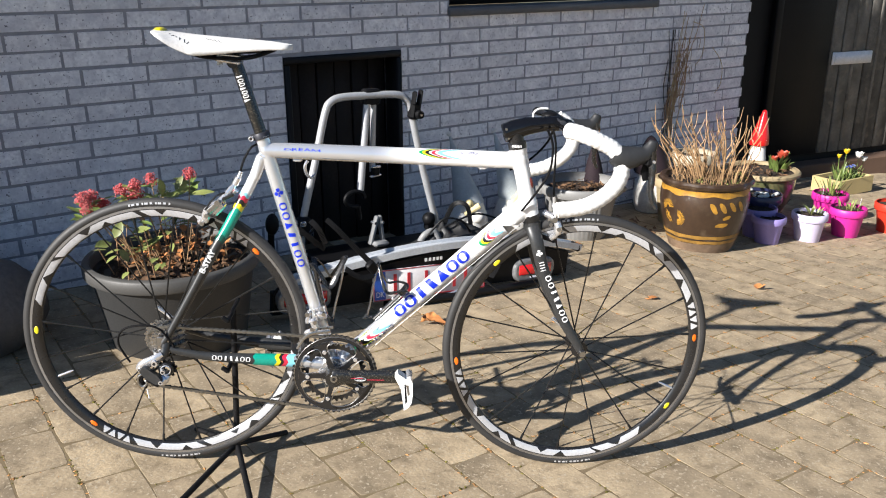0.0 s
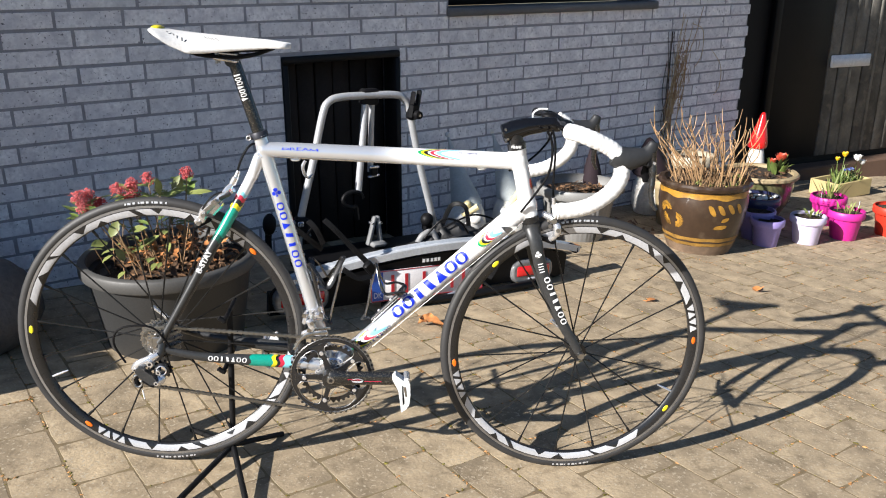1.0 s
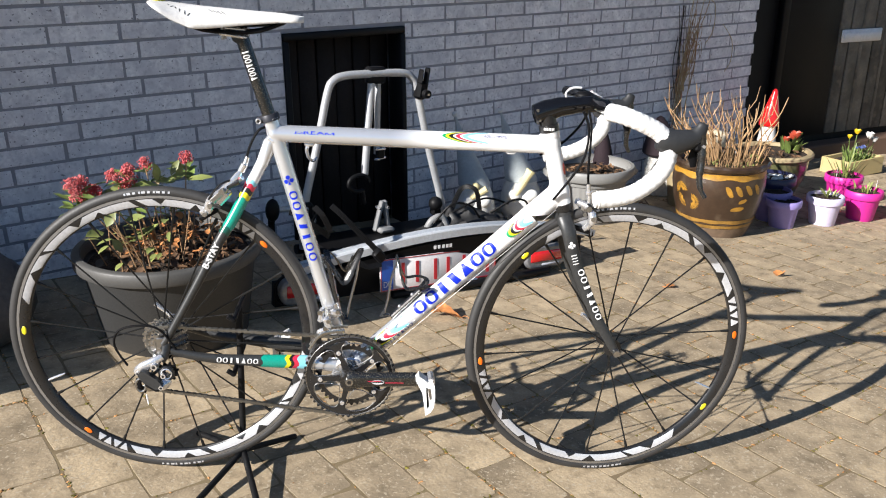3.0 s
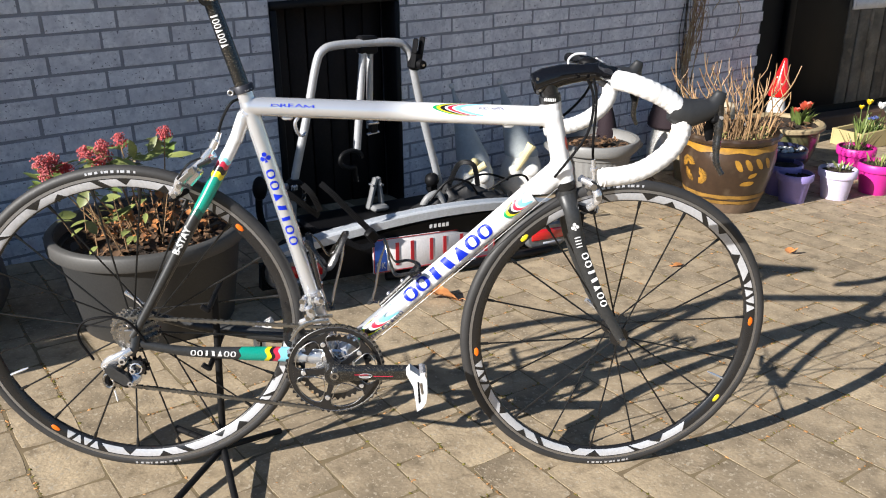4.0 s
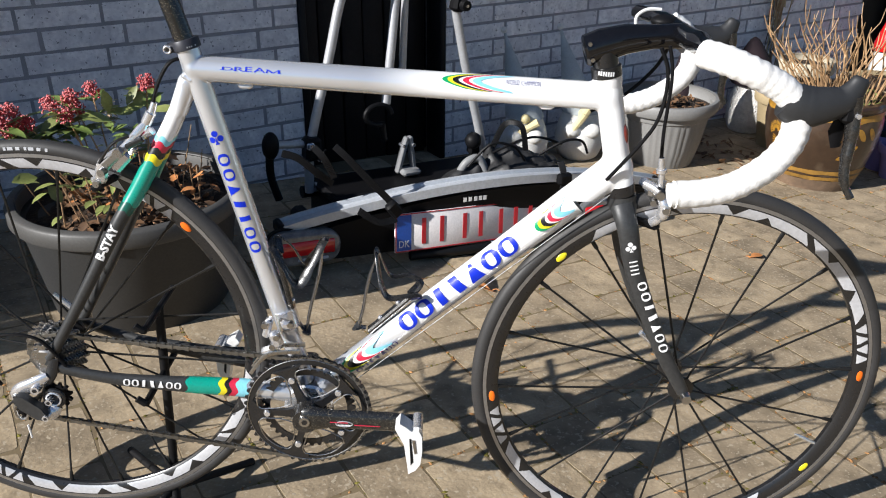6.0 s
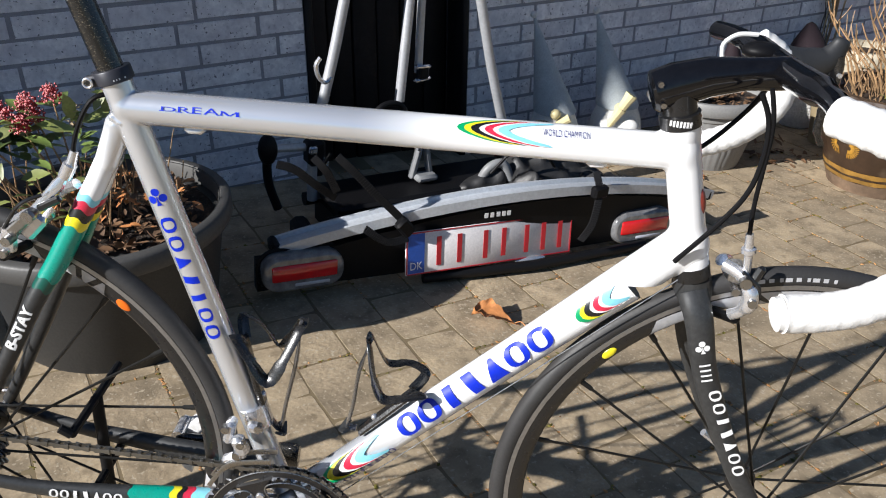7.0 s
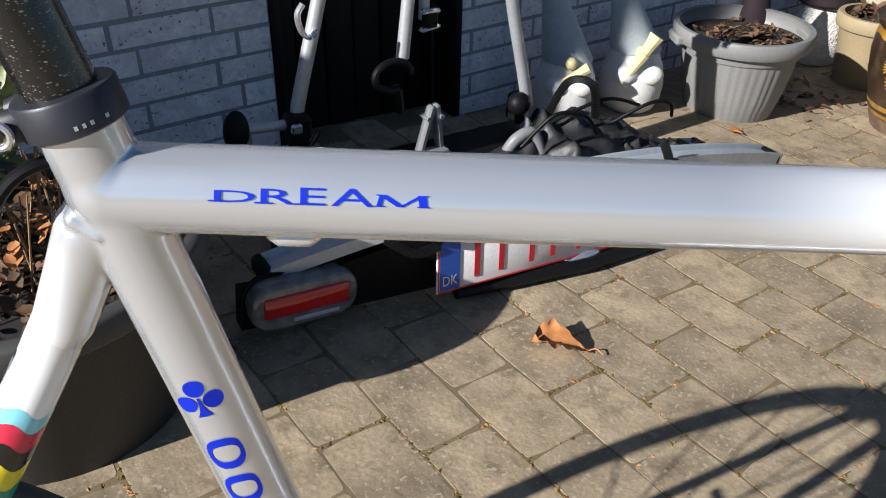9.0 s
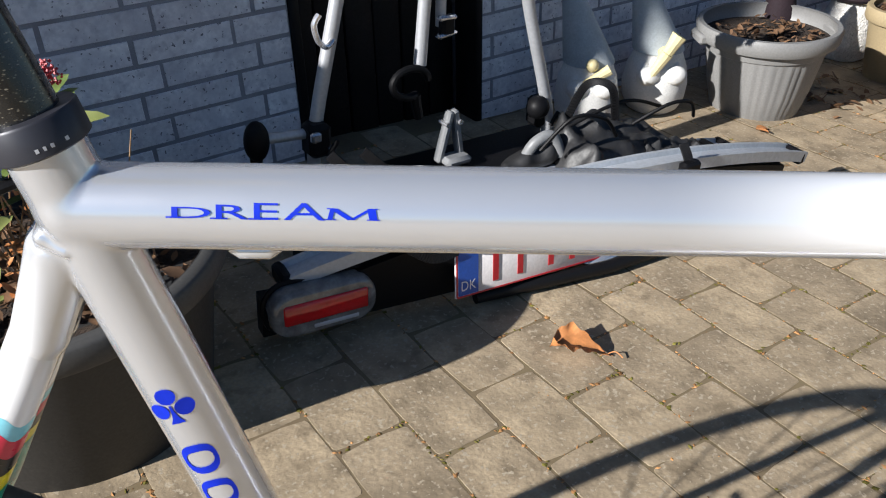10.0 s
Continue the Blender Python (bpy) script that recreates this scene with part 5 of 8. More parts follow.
# chain as links on its run
run = [BB + Vector((0.097 * math.cos(a), -0.050, 0.097 * math.sin(a))) for a in [radians(d) for d in range(-92, 105, 4)]]
run += [run[-1].lerp(Vector((0.006, -0.044, REAR.z + 0.036)), k / 34) for k in range(1, 35)]
run += [REAR + Vector((0.035 * math.cos(a), -0.044, 0.035 * math.sin(a))) for a in [radians(d) for d in range(90, 240, 14)]]
run += [run[-1].lerp(Vector((-0.006, -0.062, 0.292)), k / 4) for k in range(1, 5)] + [Vector((-0.040, -0.064, 0.262)), Vector((-0.034, -0.064, 0.244))]
start = run[-1]
run += [start.lerp(run[0], k / 40) for k in range(1, 40)]
length = [0.0]
for a_, b_ in zip(run, run[1:]):
    length.append(length[-1] + (b_ - a_).length)
s, i = 0.0, 0
links = Geo()
while s < length[-1] - 0.0127:
    def at(d):
        k = max(j for j in range(len(length)) if length[j] <= d)
        k = min(k, len(run) - 2)
        return run[k].lerp(run[k + 1], (d - length[k]) / max(1e-6, length[k + 1] - length[k]))
    a_, b_ = at(s), at(s + 0.0127)
    wide = 0.0031 if i % 2 else 0.0022
    t = (b_ - a_).normalized()
    for yy in (-wide, wide):
        links.sweep([a_ - t * 0.003 + Vector((0, yy, 0)), a_.lerp(b_, 0.5) + Vector((0, yy, 0)), b_ + t * 0.003 + Vector((0, yy, 0))], [0.0046, 0.0029, 0.0046], 6, flat=0.25, up=(0, 1, 0))
    links.sweep([a_ + Vector((0, -0.0028, 0)), a_ + Vector((0, 0.0028, 0))], 0.0026, 6, up=(1, 0, 0))
    s += 0.0127
    i += 1
part("chain", links, CHAIN_M, bike, "oily dark metal chain")

# derailleurs
rd = part("rear_derailleur", Geo().sweep(curve([(-0.054, -0.078, 0.288), (-0.040, -0.080, 0.300), (-0.018, -0.080, 0.313), (0.004, -0.076, 0.326)], 5), [0.006, 0.0075, 0.0090, 0.0105, 0.0115, 0.0120, 0.0125, 0.0125, 0.0120, 0.0115, 0.0110, 0.0105, 0.0100, 0.0090, 0.0080, 0.0070], 12, flat=0.62), CHROME, bike, "polished rear derailleur with black carbon link")
part("derailleur_hanger", Geo().sweep(curve([(0.012, -0.066, 0.352), (0.008, -0.072, 0.330), (0.000, -0.076, 0.316)], 5), 0.009, 12, flat=0.5), BLACK_ALU, rd)
part("derailleur_link", Geo().sheet([(-0.044, 0.294), (-0.038, 0.303), (-0.028, 0.302), (-0.004, 0.284), (0.006, 0.270), (0.002, 0.261), (-0.010, 0.262), (-0.034, 0.279)], 0.014,
                                    Matrix.Translation((0, -0.096, 0)) @ Matrix(((1, 0, 0), (0, 0, 1), (0, 1, 0))).to_4x4()), CARBON_M, rd, "black carbon derailleur link")
part("derailleur_knuckle", Geo().sweep(curve([(0.014, -0.082, 0.276), (0.006, -0.088, 0.264), (-0.004, -0.084, 0.256)], 4), [0.009, 0.010, 0.011, 0.011, 0.010, 0.009, 0.008, 0.006, 0.005], 10, flat=0.7), CHROME, rd)


def ring_of(cx, cz, y, r, w, stretch=1.0):
    """A flat turned ring standing in the bicycle's plane."""
    pts = [Vector((cx + r * math.cos(2 * math.pi * i / 20), y, cz + r * stretch * math.sin(2 * math.pi * i / 20))) for i in range(20)]
    return Geo().sweep(pts, w, 8, loop=True)


part("derailleur_rim", ring_of(0.012, 0.291, -0.084, 0.0150, 0.0030), BLACK_ALU, rd)
part("derailleur_ring", ring_of(0.012, 0.291, -0.087, 0.0110, 0.0018), CHROME, rd)
part("cage_ring", ring_of(-0.044, 0.261, -0.080, 0.0105, 0.0028, 1.45), STEEL, rd)
for q, r in (((0.012, -0.070, 0.288), 0.019), ((-0.040, -0.070, 0.258), 0.017)):
    part("jockey_wheel", toothed(Vector((q[0], 0, q[2])), r, 11, q[1], 0.005, 0.006), BLACK_PLASTIC, rd)
part("cage_plate", Geo().sweep([(0.016, -0.076, 0.284), (-0.010, -0.077, 0.266), (-0.036, -0.076, 0.250)], [0.008, 0.011, 0.009], 12, flat=0.16, up=(0, 1, 0)), STEEL, rd)
part("cage_shade", Geo().box((-0.018, -0.084, 0.262), (0.032, 0.008, 0.020), Matrix.Rotation(radians(32), 3, "Y"), 0.003), BLACK_PLASTIC, rd)
for q, r in (((-0.012, -0.094, 0.309), 0.0068), ((0.006, -0.094, 0.288), 0.0055), ((0.003, -0.105, 0.266), 0.0048), ((-0.048, -0.088, 0.291), 0.0042)):
    pv = part("pivot", Geo().sweep([Vector(q), Vector(q) + Vector((0, 0.014, 0))], r, 16, up=(1, 0, 0)), CHROME, rd)
    part("pivot_socket", Geo().sweep([Vector(q) + Vector((0, -0.0006, 0)), Vector(q) + Vector((0, 0.002, 0))], r * 0.55, 6, up=(1, 0, 0)), BLACK_ALU, pv)
part("cable_tail", Geo().sweep([(-0.030, -0.095, 0.246), (-0.026, -0.097, 0.224)], 0.0016, 6), WHITE_D, rd)
fd = part("front_derailleur", Geo().sweep([(0.362, 0, 0.394), (0.354, 0, 0.424)], 0.0190, 20), CHROME, bike, "polished front derailleur")
part("derailleur_cage", Geo().sweep(curve([(0.310, -0.054, 0.335), (0.326, -0.054, 0.360), (0.345, -0.054, 0.374), (0.388, -0.054, 0.380)], 4), [0.003] * 5 + [0.004] * 8, 10, flat=0.3, up=(0, 1, 0)), STEEL, fd)
part("derailleur_cage", Geo().sweep(curve([(0.312, -0.042, 0.340), (0.332, -0.042, 0.368), (0.360, -0.042, 0.382), (0.394, -0.042, 0.386)], 4), 0.004, 10, flat=0.22, up=(0, 1, 0)), STEEL, fd)
for c_, s_, r_ in (((0.336, -0.036, 0.410), (0.012, 0.020, 0.034), 12), ((0.350, -0.046, 0.396), (0.016, 0.016, 0.028), -20), ((0.366, -0.034, 0.415), (0.020, 0.014, 0.014), 10), ((0.342, -0.046, 0.378), (0.034, 0.012, 0.012), -25)):
    part("derailleur_arm", Geo().box(c_, s_, Matrix.Rotation(radians(r_), 3, "Y"), 0.004), CHROME, fd)
for q in ((0.333, -0.050, 0.419), (0.352, -0.056, 0.402), (0.371, -0.043, 0.418), (0.345, -0.054, 0.384)):
    part("derailleur_bolt", Geo().sweep([Vector(q), Vector(q) + Vector((0, 0.010, 0))], 0.0050, 10, up=(1, 0, 0)), STEEL, fd)

# rim brakes
rb = part("rear_brake", Geo().sweep(curve([(0.178, -0.014, 0.735), (0.168, -0.018, 0.718), (0.136, -0.026, 0.680), (0.110, -0.032, 0.660), (0.102, -0.028, 0.638), (0.088, -0.018, 0.628)], 5), [0.0050] * 6 + [0.0070] * 5 + [0.0098] * 5 + [0.0092] * 6 + [0.0075] * 4, 8, flat=0.6), CHROME, bike, "polished rear rim brake")
part("brake_arm", Geo().sweep(curve([(0.168, 0.012, 0.700), (0.140, 0.028, 0.682), (0.114, 0.032, 0.655), (0.114, 0.018, 0.626)], 5), [0.0065] * 16, 8, flat=0.8), CHROME, rb)
part("brake_bridge", Geo().box((0.134, -0.018, 0.664), (0.016, 0.030, 0.036), Matrix.Rotation(radians(42), 3, "Y"), 0.004), CHROME, rb)
part("cable_adjuster", Geo().sweep([(0.170, -0.016, 0.720), (0.178, -0.016, 0.735), (0.179, -0.016, 0.736), (0.184, -0.015, 0.750)], [0.0075, 0.0075, 0.0055, 0.0045], 14), CHROME, rb)
for q, r in (((0.134, -0.042, 0.680), 0.0070), ((0.110, -0.048, 0.652), 0.0055), ((0.096, -0.036, 0.630), 0.0050)):
    part("brake_bolt", Geo().sweep([Vector(q), Vector(q) + Vector((0.001, 0.014, 0))], r, 12, up=(1, 0, 0)), STEEL, rb)
part("brake_plate", Geo().box((0.126, -0.038, 0.672), (0.012, 0.006, 0.040), Matrix.Rotation(radians(48), 3, "Y"), 0.002), STEEL, rb)
part("quick_release", Geo().box((0.156, -0.030, 0.694), (0.008, 0.008, 0.030), Matrix.Rotation(radians(62), 3, "Y"), 0.002), BLACK_ALU, rb)
part("brake_spring", Geo().sweep(curve([(0.150, -0.032, 0.704), (0.128, -0.040, 0.694), (0.106, -0.038, 0.664)], 5), 0.0022, 8), BLACK_ALU, rb)
for y in (-0.0165, 0.0165):
    part("brake_pad", Geo().box((0.101, y, 0.626), (0.046, 0.009, 0.011), Matrix.Rotation(radians(-30), 3, "Y"), 0.003), BLACK_PLASTIC, rb)
fb = steered("front_brake", Geo().sweep(curve([(0.888, -0.006, 0.668), (0.905, -0.024, 0.662), (0.914, -0.032, 0.640), (0.910, -0.026, 0.622), (0.902, -0.018, 0.612)], 5), [0.0075] * 8 + [0.0095] * 6 + [0.007] * 7, 12, flat=0.8), CHROME, label="polished front rim brake")
steered("brake_arm", Geo().sweep(curve([(0.888, 0.006, 0.668), (0.905, 0.028, 0.655), (0.914, 0.030, 0.632), (0.905, 0.018, 0.612)], 5), 0.0075, 12, flat=0.8), CHROME, fb)
steered("brake_bridge", Geo().box((0.902, -0.006, 0.660), (0.022, 0.030, 0.022), None, 0.005), STEEL, fb)
steered("cable_adjuster", Geo().sweep([(0.908, -0.020, 0.668), (0.905, -0.020, 0.690), (0.9045, -0.020, 0.691), (0.904, -0.020, 0.696), (0.9035, -0.020, 0.697), (0.901, -0.020, 0.713)], [0.0045, 0.0045, 0.0080, 0.0080, 0.0050, 0.0042], 12), CHROME, fb)
for q, r in (((0.904, -0.036, 0.660), 0.0065), ((0.913, -0.044, 0.640), 0.0050), ((0.896, -0.034, 0.648), 0.0045)):
    steered("brake_bolt", Geo().sweep([Vector(q), Vector(q) + Vector((0.002, 0.012, 0))], r, 12, up=(1, 0, 0)), STEEL, fb)
steered("brake_spring", Geo().sweep(curve([(0.900, -0.030, 0.672), (0.920, -0.034, 0.655), (0.922, -0.032, 0.630)], 5), 0.0022, 8), BLACK_ALU, fb)
steered("quick_release", Geo().box((0.916, -0.030, 0.668), (0.010, 0.008, 0.026), Matrix.Rotation(radians(20), 3, "Y"), 0.003), BLACK_ALU, fb)
for y in (-0.0165, 0.0165):
    steered("brake_pad", Geo().box((0.893, y, 0.611), (0.046, 0.009, 0.011), Matrix.Rotation(radians(18), 3, "Y"), 0.003), BLACK_PLASTIC, fb)

# bottle cages


def cage(tube, top, mid, tip, foot, label):
    """A carbon bottle cage: a base on the tube, two wings that dip at the sides and meet in a tip, and a strip down to the foot; (x, z) each."""
    a, b = Vector((tube[0], 0, tube[1])), Vector((top[0], 0, top[1]))
    t = (b - a).normalized()
    ry = math.atan2(t.x, t.z)
    c = part("bottle_cage", Geo().box(a.lerp(b, 0.45), (0.009, 0.018, (b - a).length), Matrix.Rotation(ry, 3, "Y"), 0.003), CARBON, bike, label)
    m_, p_ = Vector((mid[0], 0, mid[1])), Vector((tip[0], 0, tip[1]))
    for s in (-1, 1):
        w = Vector((0, s, 0))
        wing = [b + w * 0.006 - t * 0.012, b + w * 0.022 + t * 0.010, b.lerp(m_, 0.5) + w * 0.036 + t * 0.010, m_ + w * 0.037, m_.lerp(p_, 0.5) + w * 0.030 - t * 0.002, p_ + w * 0.012 + t * 0.004, p_ + w * 0.002]
        part("cage_wing", Geo().sweep(curve(wing, 5), [0.0075] * 6 + [0.0070] * 6 + [0.0085] * 8 + [0.0062] * 6 + [0.0055] * 5, 10, flat=0.24, up=w), CARBON, c, "black carbon wing")
    f_ = Vector((foot[0], 0, foot[1]))
    # carbon strip; its white highlights are put into the colour as silver
    part("cage_strip", Geo().sweep(curve([p_ + t * 0.006, p_.lerp(f_, 0.35) + (p_ - m_).normalized() * 0.004, p_.lerp(f_, 0.75), f_, a.lerp(f_, 0.4)], 5), [0.0055] * 4 + [0.0085] * 10 + [0.0065] * 7, 10, flat=0.32, up=p_ - m_), CAGE_M, c, "glossy carbon strip with its highlights put in as a silver tone")
    part("cage_foot", Geo().sweep(curve([f_ + Vector((0, -0.012, 0)), f_ + t * -0.010, f_ + Vector((0, 0.012, 0))], 4), 0.0055, 8, flat=0.4, up=(0, 0, 1)), CARBON_M, c)
    for k in (0.25, 0.65):
        q = a.lerp(b, k)
        part("cage_bolt", Geo().ball(q + (p_ - m_).normalized() * 0.005, 0.0045, 8), CHROME, c)
    return c


cage((0.372, 0.405), (0.346, 0.528), (0.383, 0.487), (0.419, 0.543), (0.389, 0.390), "black carbon bottle cage on the seat tube")
cage((0.492, 0.395), (0.560, 0.466), (0.520, 0.474), (0.497, 0.527), (0.474, 0.402), "black carbon bottle cage on the down tube")

# ---------------- workshop stand under the rear wheel ----------------
stand = thing("bicycle_stand", BIKE, "black steel display stand holding the rear stays", "bicycle stand")
part("pole", Geo().sweep([(0.152, 0.012, 0.012), (0.152, 0.012, 0.405)], 0.0075, 12, up=(1, 0, 0)), BLACK_PAINT, stand)
for z, y0 in ((0.405, -0.060), (0.288, -0.082)):
    part("hook_bar", Geo().sweep([(0.152, y0, z), (0.152, 0.085, z)], 0.0055, 10, up=(1, 0, 0)), BLACK_PAINT, stand)
    part("hook_tip", Geo().sweep([(0.152, y0, z), (0.140, y0 - 0.002, z + 0.010)], 0.0055, 10), BLACK_PAINT, stand)
for q in ((0.035, -0.245, 0.006), (0.235, -0.255, 0.006), (0.260, 0.135, 0.006), (0.020, 0.150, 0.006)):
    part("leg", Geo().sweep([(0.152, 0.010, 0.045), q], 0.0072, 12), BLACK_PAINT, stand)

# ---------------- tow-bar bike carrier lying against the house ----------------
carrier = thing("bike_carrier", SLOPE, "silver and black tow-bar bike carrier leaning against the hatch", "bike carrier")
PANEL = pose(0.72, 0.725, 0, 0, 0, -6.5)


def loc(p):
    return PANEL @ Vector(p)


def arch(y, z0, r_w, lift=0.125, x0=-0.03, x1=1.245):
    pts = []
    for i in range(25):
        u = i / 24
        pts.append(loc((x0 + (x1 - x0) * u, y - 0.055 * math.sin(math.pi * u), z0 + lift * math.sin(math.pi * u) ** 0.9)))
    return pts


def rail_geo(pts, w, h):
    """A hollow wheel rail with a lip along both edges."""
    g2 = Geo()
    prof = [(-w / 2, -h / 2), (w / 2, -h / 2), (w / 2, h / 2), (w * 0.36, h / 2), (w * 0.30, h * 0.15), (-w * 0.30, h * 0.15), (-w * 0.36, h / 2), (-w / 2, h / 2)]
    vs, fs, k = [], [], len(prof)
    across = (PANEL.to_3x3() @ Vector((0, 1, 0))).normalized()
    for i, p in enumerate(pts):
        t = (pts[min(i + 1, len(pts) - 1)] - pts[max(i - 1, 0)]).normalized()
        up = t.cross(across).normalized()
        if up.z < 0:
            up = -up
        for a, b in prof:
            vs.append(p + across * a + up * b)
    for i in range(len(pts) - 1):
        for j in range(k):
            jj = (j + 1) % k
            fs.append((i * k + j, i * k + jj, (i + 1) * k + jj, (i + 1) * k + j))
    fs += [tuple(range(k - 1, -1, -1)), tuple(range((len(pts) - 1) * k, len(pts) * k))]
    return g2.add(vs, fs)


front_rail = part("wheel_rail", rail_geo(arch(0.015, 0.130, 0.07, 0.098, -0.065, 1.265), 0.062, 0.026), ALU_RAIL, carrier, "curved silver wheel rail", angle=30)
rear_rail = part("wheel_rail", rail_geo(arch(0.235, 0.062, 0.07, 0.058, 0.34), 0.062, 0.026), ALU_RAIL, carrier, "curved silver wheel rail", angle=30)
for rail, y, z in ((front_rail, 0.015, 0.130), (rear_rail, 0.235, 0.062)):
    for x in (-0.070 if rail == front_rail else 0.335, 1.25):
        part("end_cap", Geo().box(loc((x, y, z)), (0.022, 0.066, 0.034), PANEL.to_3x3(), 0.006), BLACK_PLASTIC, rail)


def rounded(w, h, r, n=6):
    """Outline of a rectangle with round corners."""
    out = []
    for k, (sx, sz) in enumerate(((1, 1), (-1, 1), (-1, -1), (1, -1))):
        for i in range(n + 1):
            a = math.pi / 2 * (k + i / n)
            out.append((sx * (w / 2 - r) + r * math.cos(a), sz * (h / 2 - r) + r * math.sin(a)))
    return out


def pillow(at, w, h, r):
    """A rounded lens that bulges forwards, standing in the light board's plane."""
    g3 = Geo()
    rings = [(1.0, 0.014), (1.0, -0.010), (0.97, -0.018), (0.90, -0.023), (0.78, -0.025)]
    out = rounded(w, h, r)
    k, vs, fs = len(out), [], []
    for q, y in rings:
        for x, z in rounded(w - (1 - q) * h, h * q, r * q):
            vs.append(Vector(at) + PANEL.to_3x3() @ Vector((x, y, z)))
    for i in range(len(rings) - 1):
        for j in range(k):
            jj = (j + 1) % k
            fs.append((i * k + j, i * k + jj, (i + 1) * k + jj, (i + 1) * k + j))
    fs += [tuple(range(k)), tuple(range((len(rings) - 1) * k, len(rings) * k))[::-1]]
    return g3.add(vs, fs)


# light board: a black panel that follows the arch
g2 = Geo()
vs, fs = [], []
N = 24
for i in range(N + 1):
    u = i / N
    x = -0.12 + 1.32 * u
    top = 0.105 + 0.096 * math.sin(math.pi * min(1, max(0, (x + 0.03) / 1.275))) ** 0.9
    low = 0.020 + 0.018 * math.sin(math.pi * u)
    for y, z in ((-0.004, low), (-0.010, top), (0.020, top + 0.004), (0.030, low)):
        vs.append(loc((x, y - 0.045 * math.sin(math.pi * u), z)))
for i in range(N):
    for j in range(4):
        fs.append((i * 4 + j, (i + 1) * 4 + j, (i + 1) * 4 + (j + 1) % 4, i * 4 + (j + 1) % 4))
fs += [(0, 1, 2, 3), tuple(N * 4 + j for j in (3, 2, 1, 0))]
board = part("light_board", g2.add(vs, fs), BLACK_PLASTIC, carrier, "glossy black light board", angle=40)
for x, z in ((-0.012, 0.082), (0.998, 0.074)):
    lamp = part("tail_lamp", pillow(loc((x, -0.026, z)), 0.208, 0.100, 0.044), LAMP_CLEAR, board, "clear tail lamp with a red reflector", angle=40)
    part("lamp_rim", Geo().sweep([loc((x + px_, -0.014, z + pz_)) for px_, pz_ in rounded(0.214, 0.106, 0.046)], 0.0055, 8, loop=True), BLACK_PLASTIC, lamp)
    part("red_reflector", Geo().box(loc((x + 0.002, -0.0505, z + 0.004)), (0.164, 0.008, 0.044), PANEL.to_3x3(), 0.004), LAMP_RED, lamp, "red reflector", angle=50)
    part("lamp_strip", Geo().box(loc((x + 0.020, -0.0495, z - 0.031)), (0.090, 0.006, 0.010), PANEL.to_3x3(), 0.002), LAMP_STRIP, lamp, "pale reflector strip", angle=50)
PLATE_T = PANEL @ pose(0.495, -0.062, 0.098, -8, 1.8, 3.0)
plate = part("number_plate", Geo().box((0, 0, 0), (0.508, 0.004, 0.116), None, 0.0015).move(PLATE_T), PLATE_W, board, "white number plate with red figures hidden as bars", angle=50)
for c, s in (((0, -0.0026, 0.0555), (0.500, 0.001, 0.003)), ((0, -0.0026, -0.0555), (0.500, 0.001, 0.003)), ((-0.2505, -0.0026, 0), (0.003, 0.001, 0.108)), ((0.2505, -0.0026, 0), (0.003, 0.001, 0.108))):
    part("plate_border", Geo().box(c, s).move(PLATE_T), PLATE_RED, plate, smooth=False)
part("country_strip", Geo().box((-0.2245, -0.0029, 0), (0.046, 0.001, 0.106)).move(PLATE_T), PLATE_BLUE, plate, "blue country strip", smooth=False)
gl = letters("DK", 0.030, 0.85)
gl.v = [PLATE_T @ Vector((-0.243 + p.x, -0.0040, -0.043 + p.y)) for p in gl.v]
part("lettering", gl, WHITE_D, plate, smooth=False)
for x in (-0.160, -0.100, -0.022, 0.034, 0.106, 0.160, 0.214):
    w = 0.0135
    part("figure_bar", Geo().box((x, -0.0029, 0), (w, 0.001, 0.078)).move(PLATE_T), PLATE_RED, plate, smooth=False)
for dx in (-0.035, -0.018, 0.0, 0.016, 0.031):
    part("maker_bar", Geo().box(loc((0.505 + dx, -0.0615, 0.181)), (0.010, 0.002, 0.013), PANEL.to_3x3()), WHITE_D, board, smooth=False)
part("plate_lamp", Geo().ball(loc((0.62, -0.058, 0.030)), 0.05, 12, PANEL.to_3x3(), (1.0, 0.35, 0.28)), CHROME, board, "chromed plate lamp")

# added black bar that stands in for the shadow strip before the board
part("lower_bar", Geo().sweep([loc((0.30, -0.060, 0.022)), loc((0.62, -0.085, 0.024)), loc((1.00, -0.060, 0.022))], 0.014, 12), BLACK_PAINT, carrier, "black bar added for the dark shadow strip under the light board")

# frame hoop, centre post and holders
HOOP_Y = 1.04
hoop = [(0.868, 0.10), (0.874, 0.26), (0.934, 0.52), (0.970, 0.690), (0.995, 0.735), (1.045, 0.752), (1.165, 0.757), (1.290, 0.757), (1.333, 0.738), (1.358, 0.690), (1.422, 0.46), (1.483, 0.270), (1.506, 0.185), (1.509, 0.09)]
hoop = curve([(x, HOOP_Y - 0.055 * max(0.0, x - 0.93), z) for x, z in hoop], 6)
part("hoop", Geo().sweep(hoop, 0.0150, 14), ALU_TUBE, carrier, "bent aluminium frame hoop", angle=60)
part("centre_post", Geo().sweep([(1.160, HOOP_Y - 0.004, 0.735), (1.126, HOOP_Y - 0.02, 0.372)], 0.0145, 14), ALU_TUBE, carrier)
part("centre_post", Geo().sweep([(1.205, HOOP_Y + 0.022, 0.735), (1.200, HOOP_Y + 0.012, 0.44)], 0.0120, 14), ALU_TUBE, carrier)
part("hoop_bracket", Geo().box((1.178, HOOP_Y, 0.750), (0.076, 0.044, 0.064), None, 0.008), BLACK_PLASTIC, carrier, "black hoop bracket")


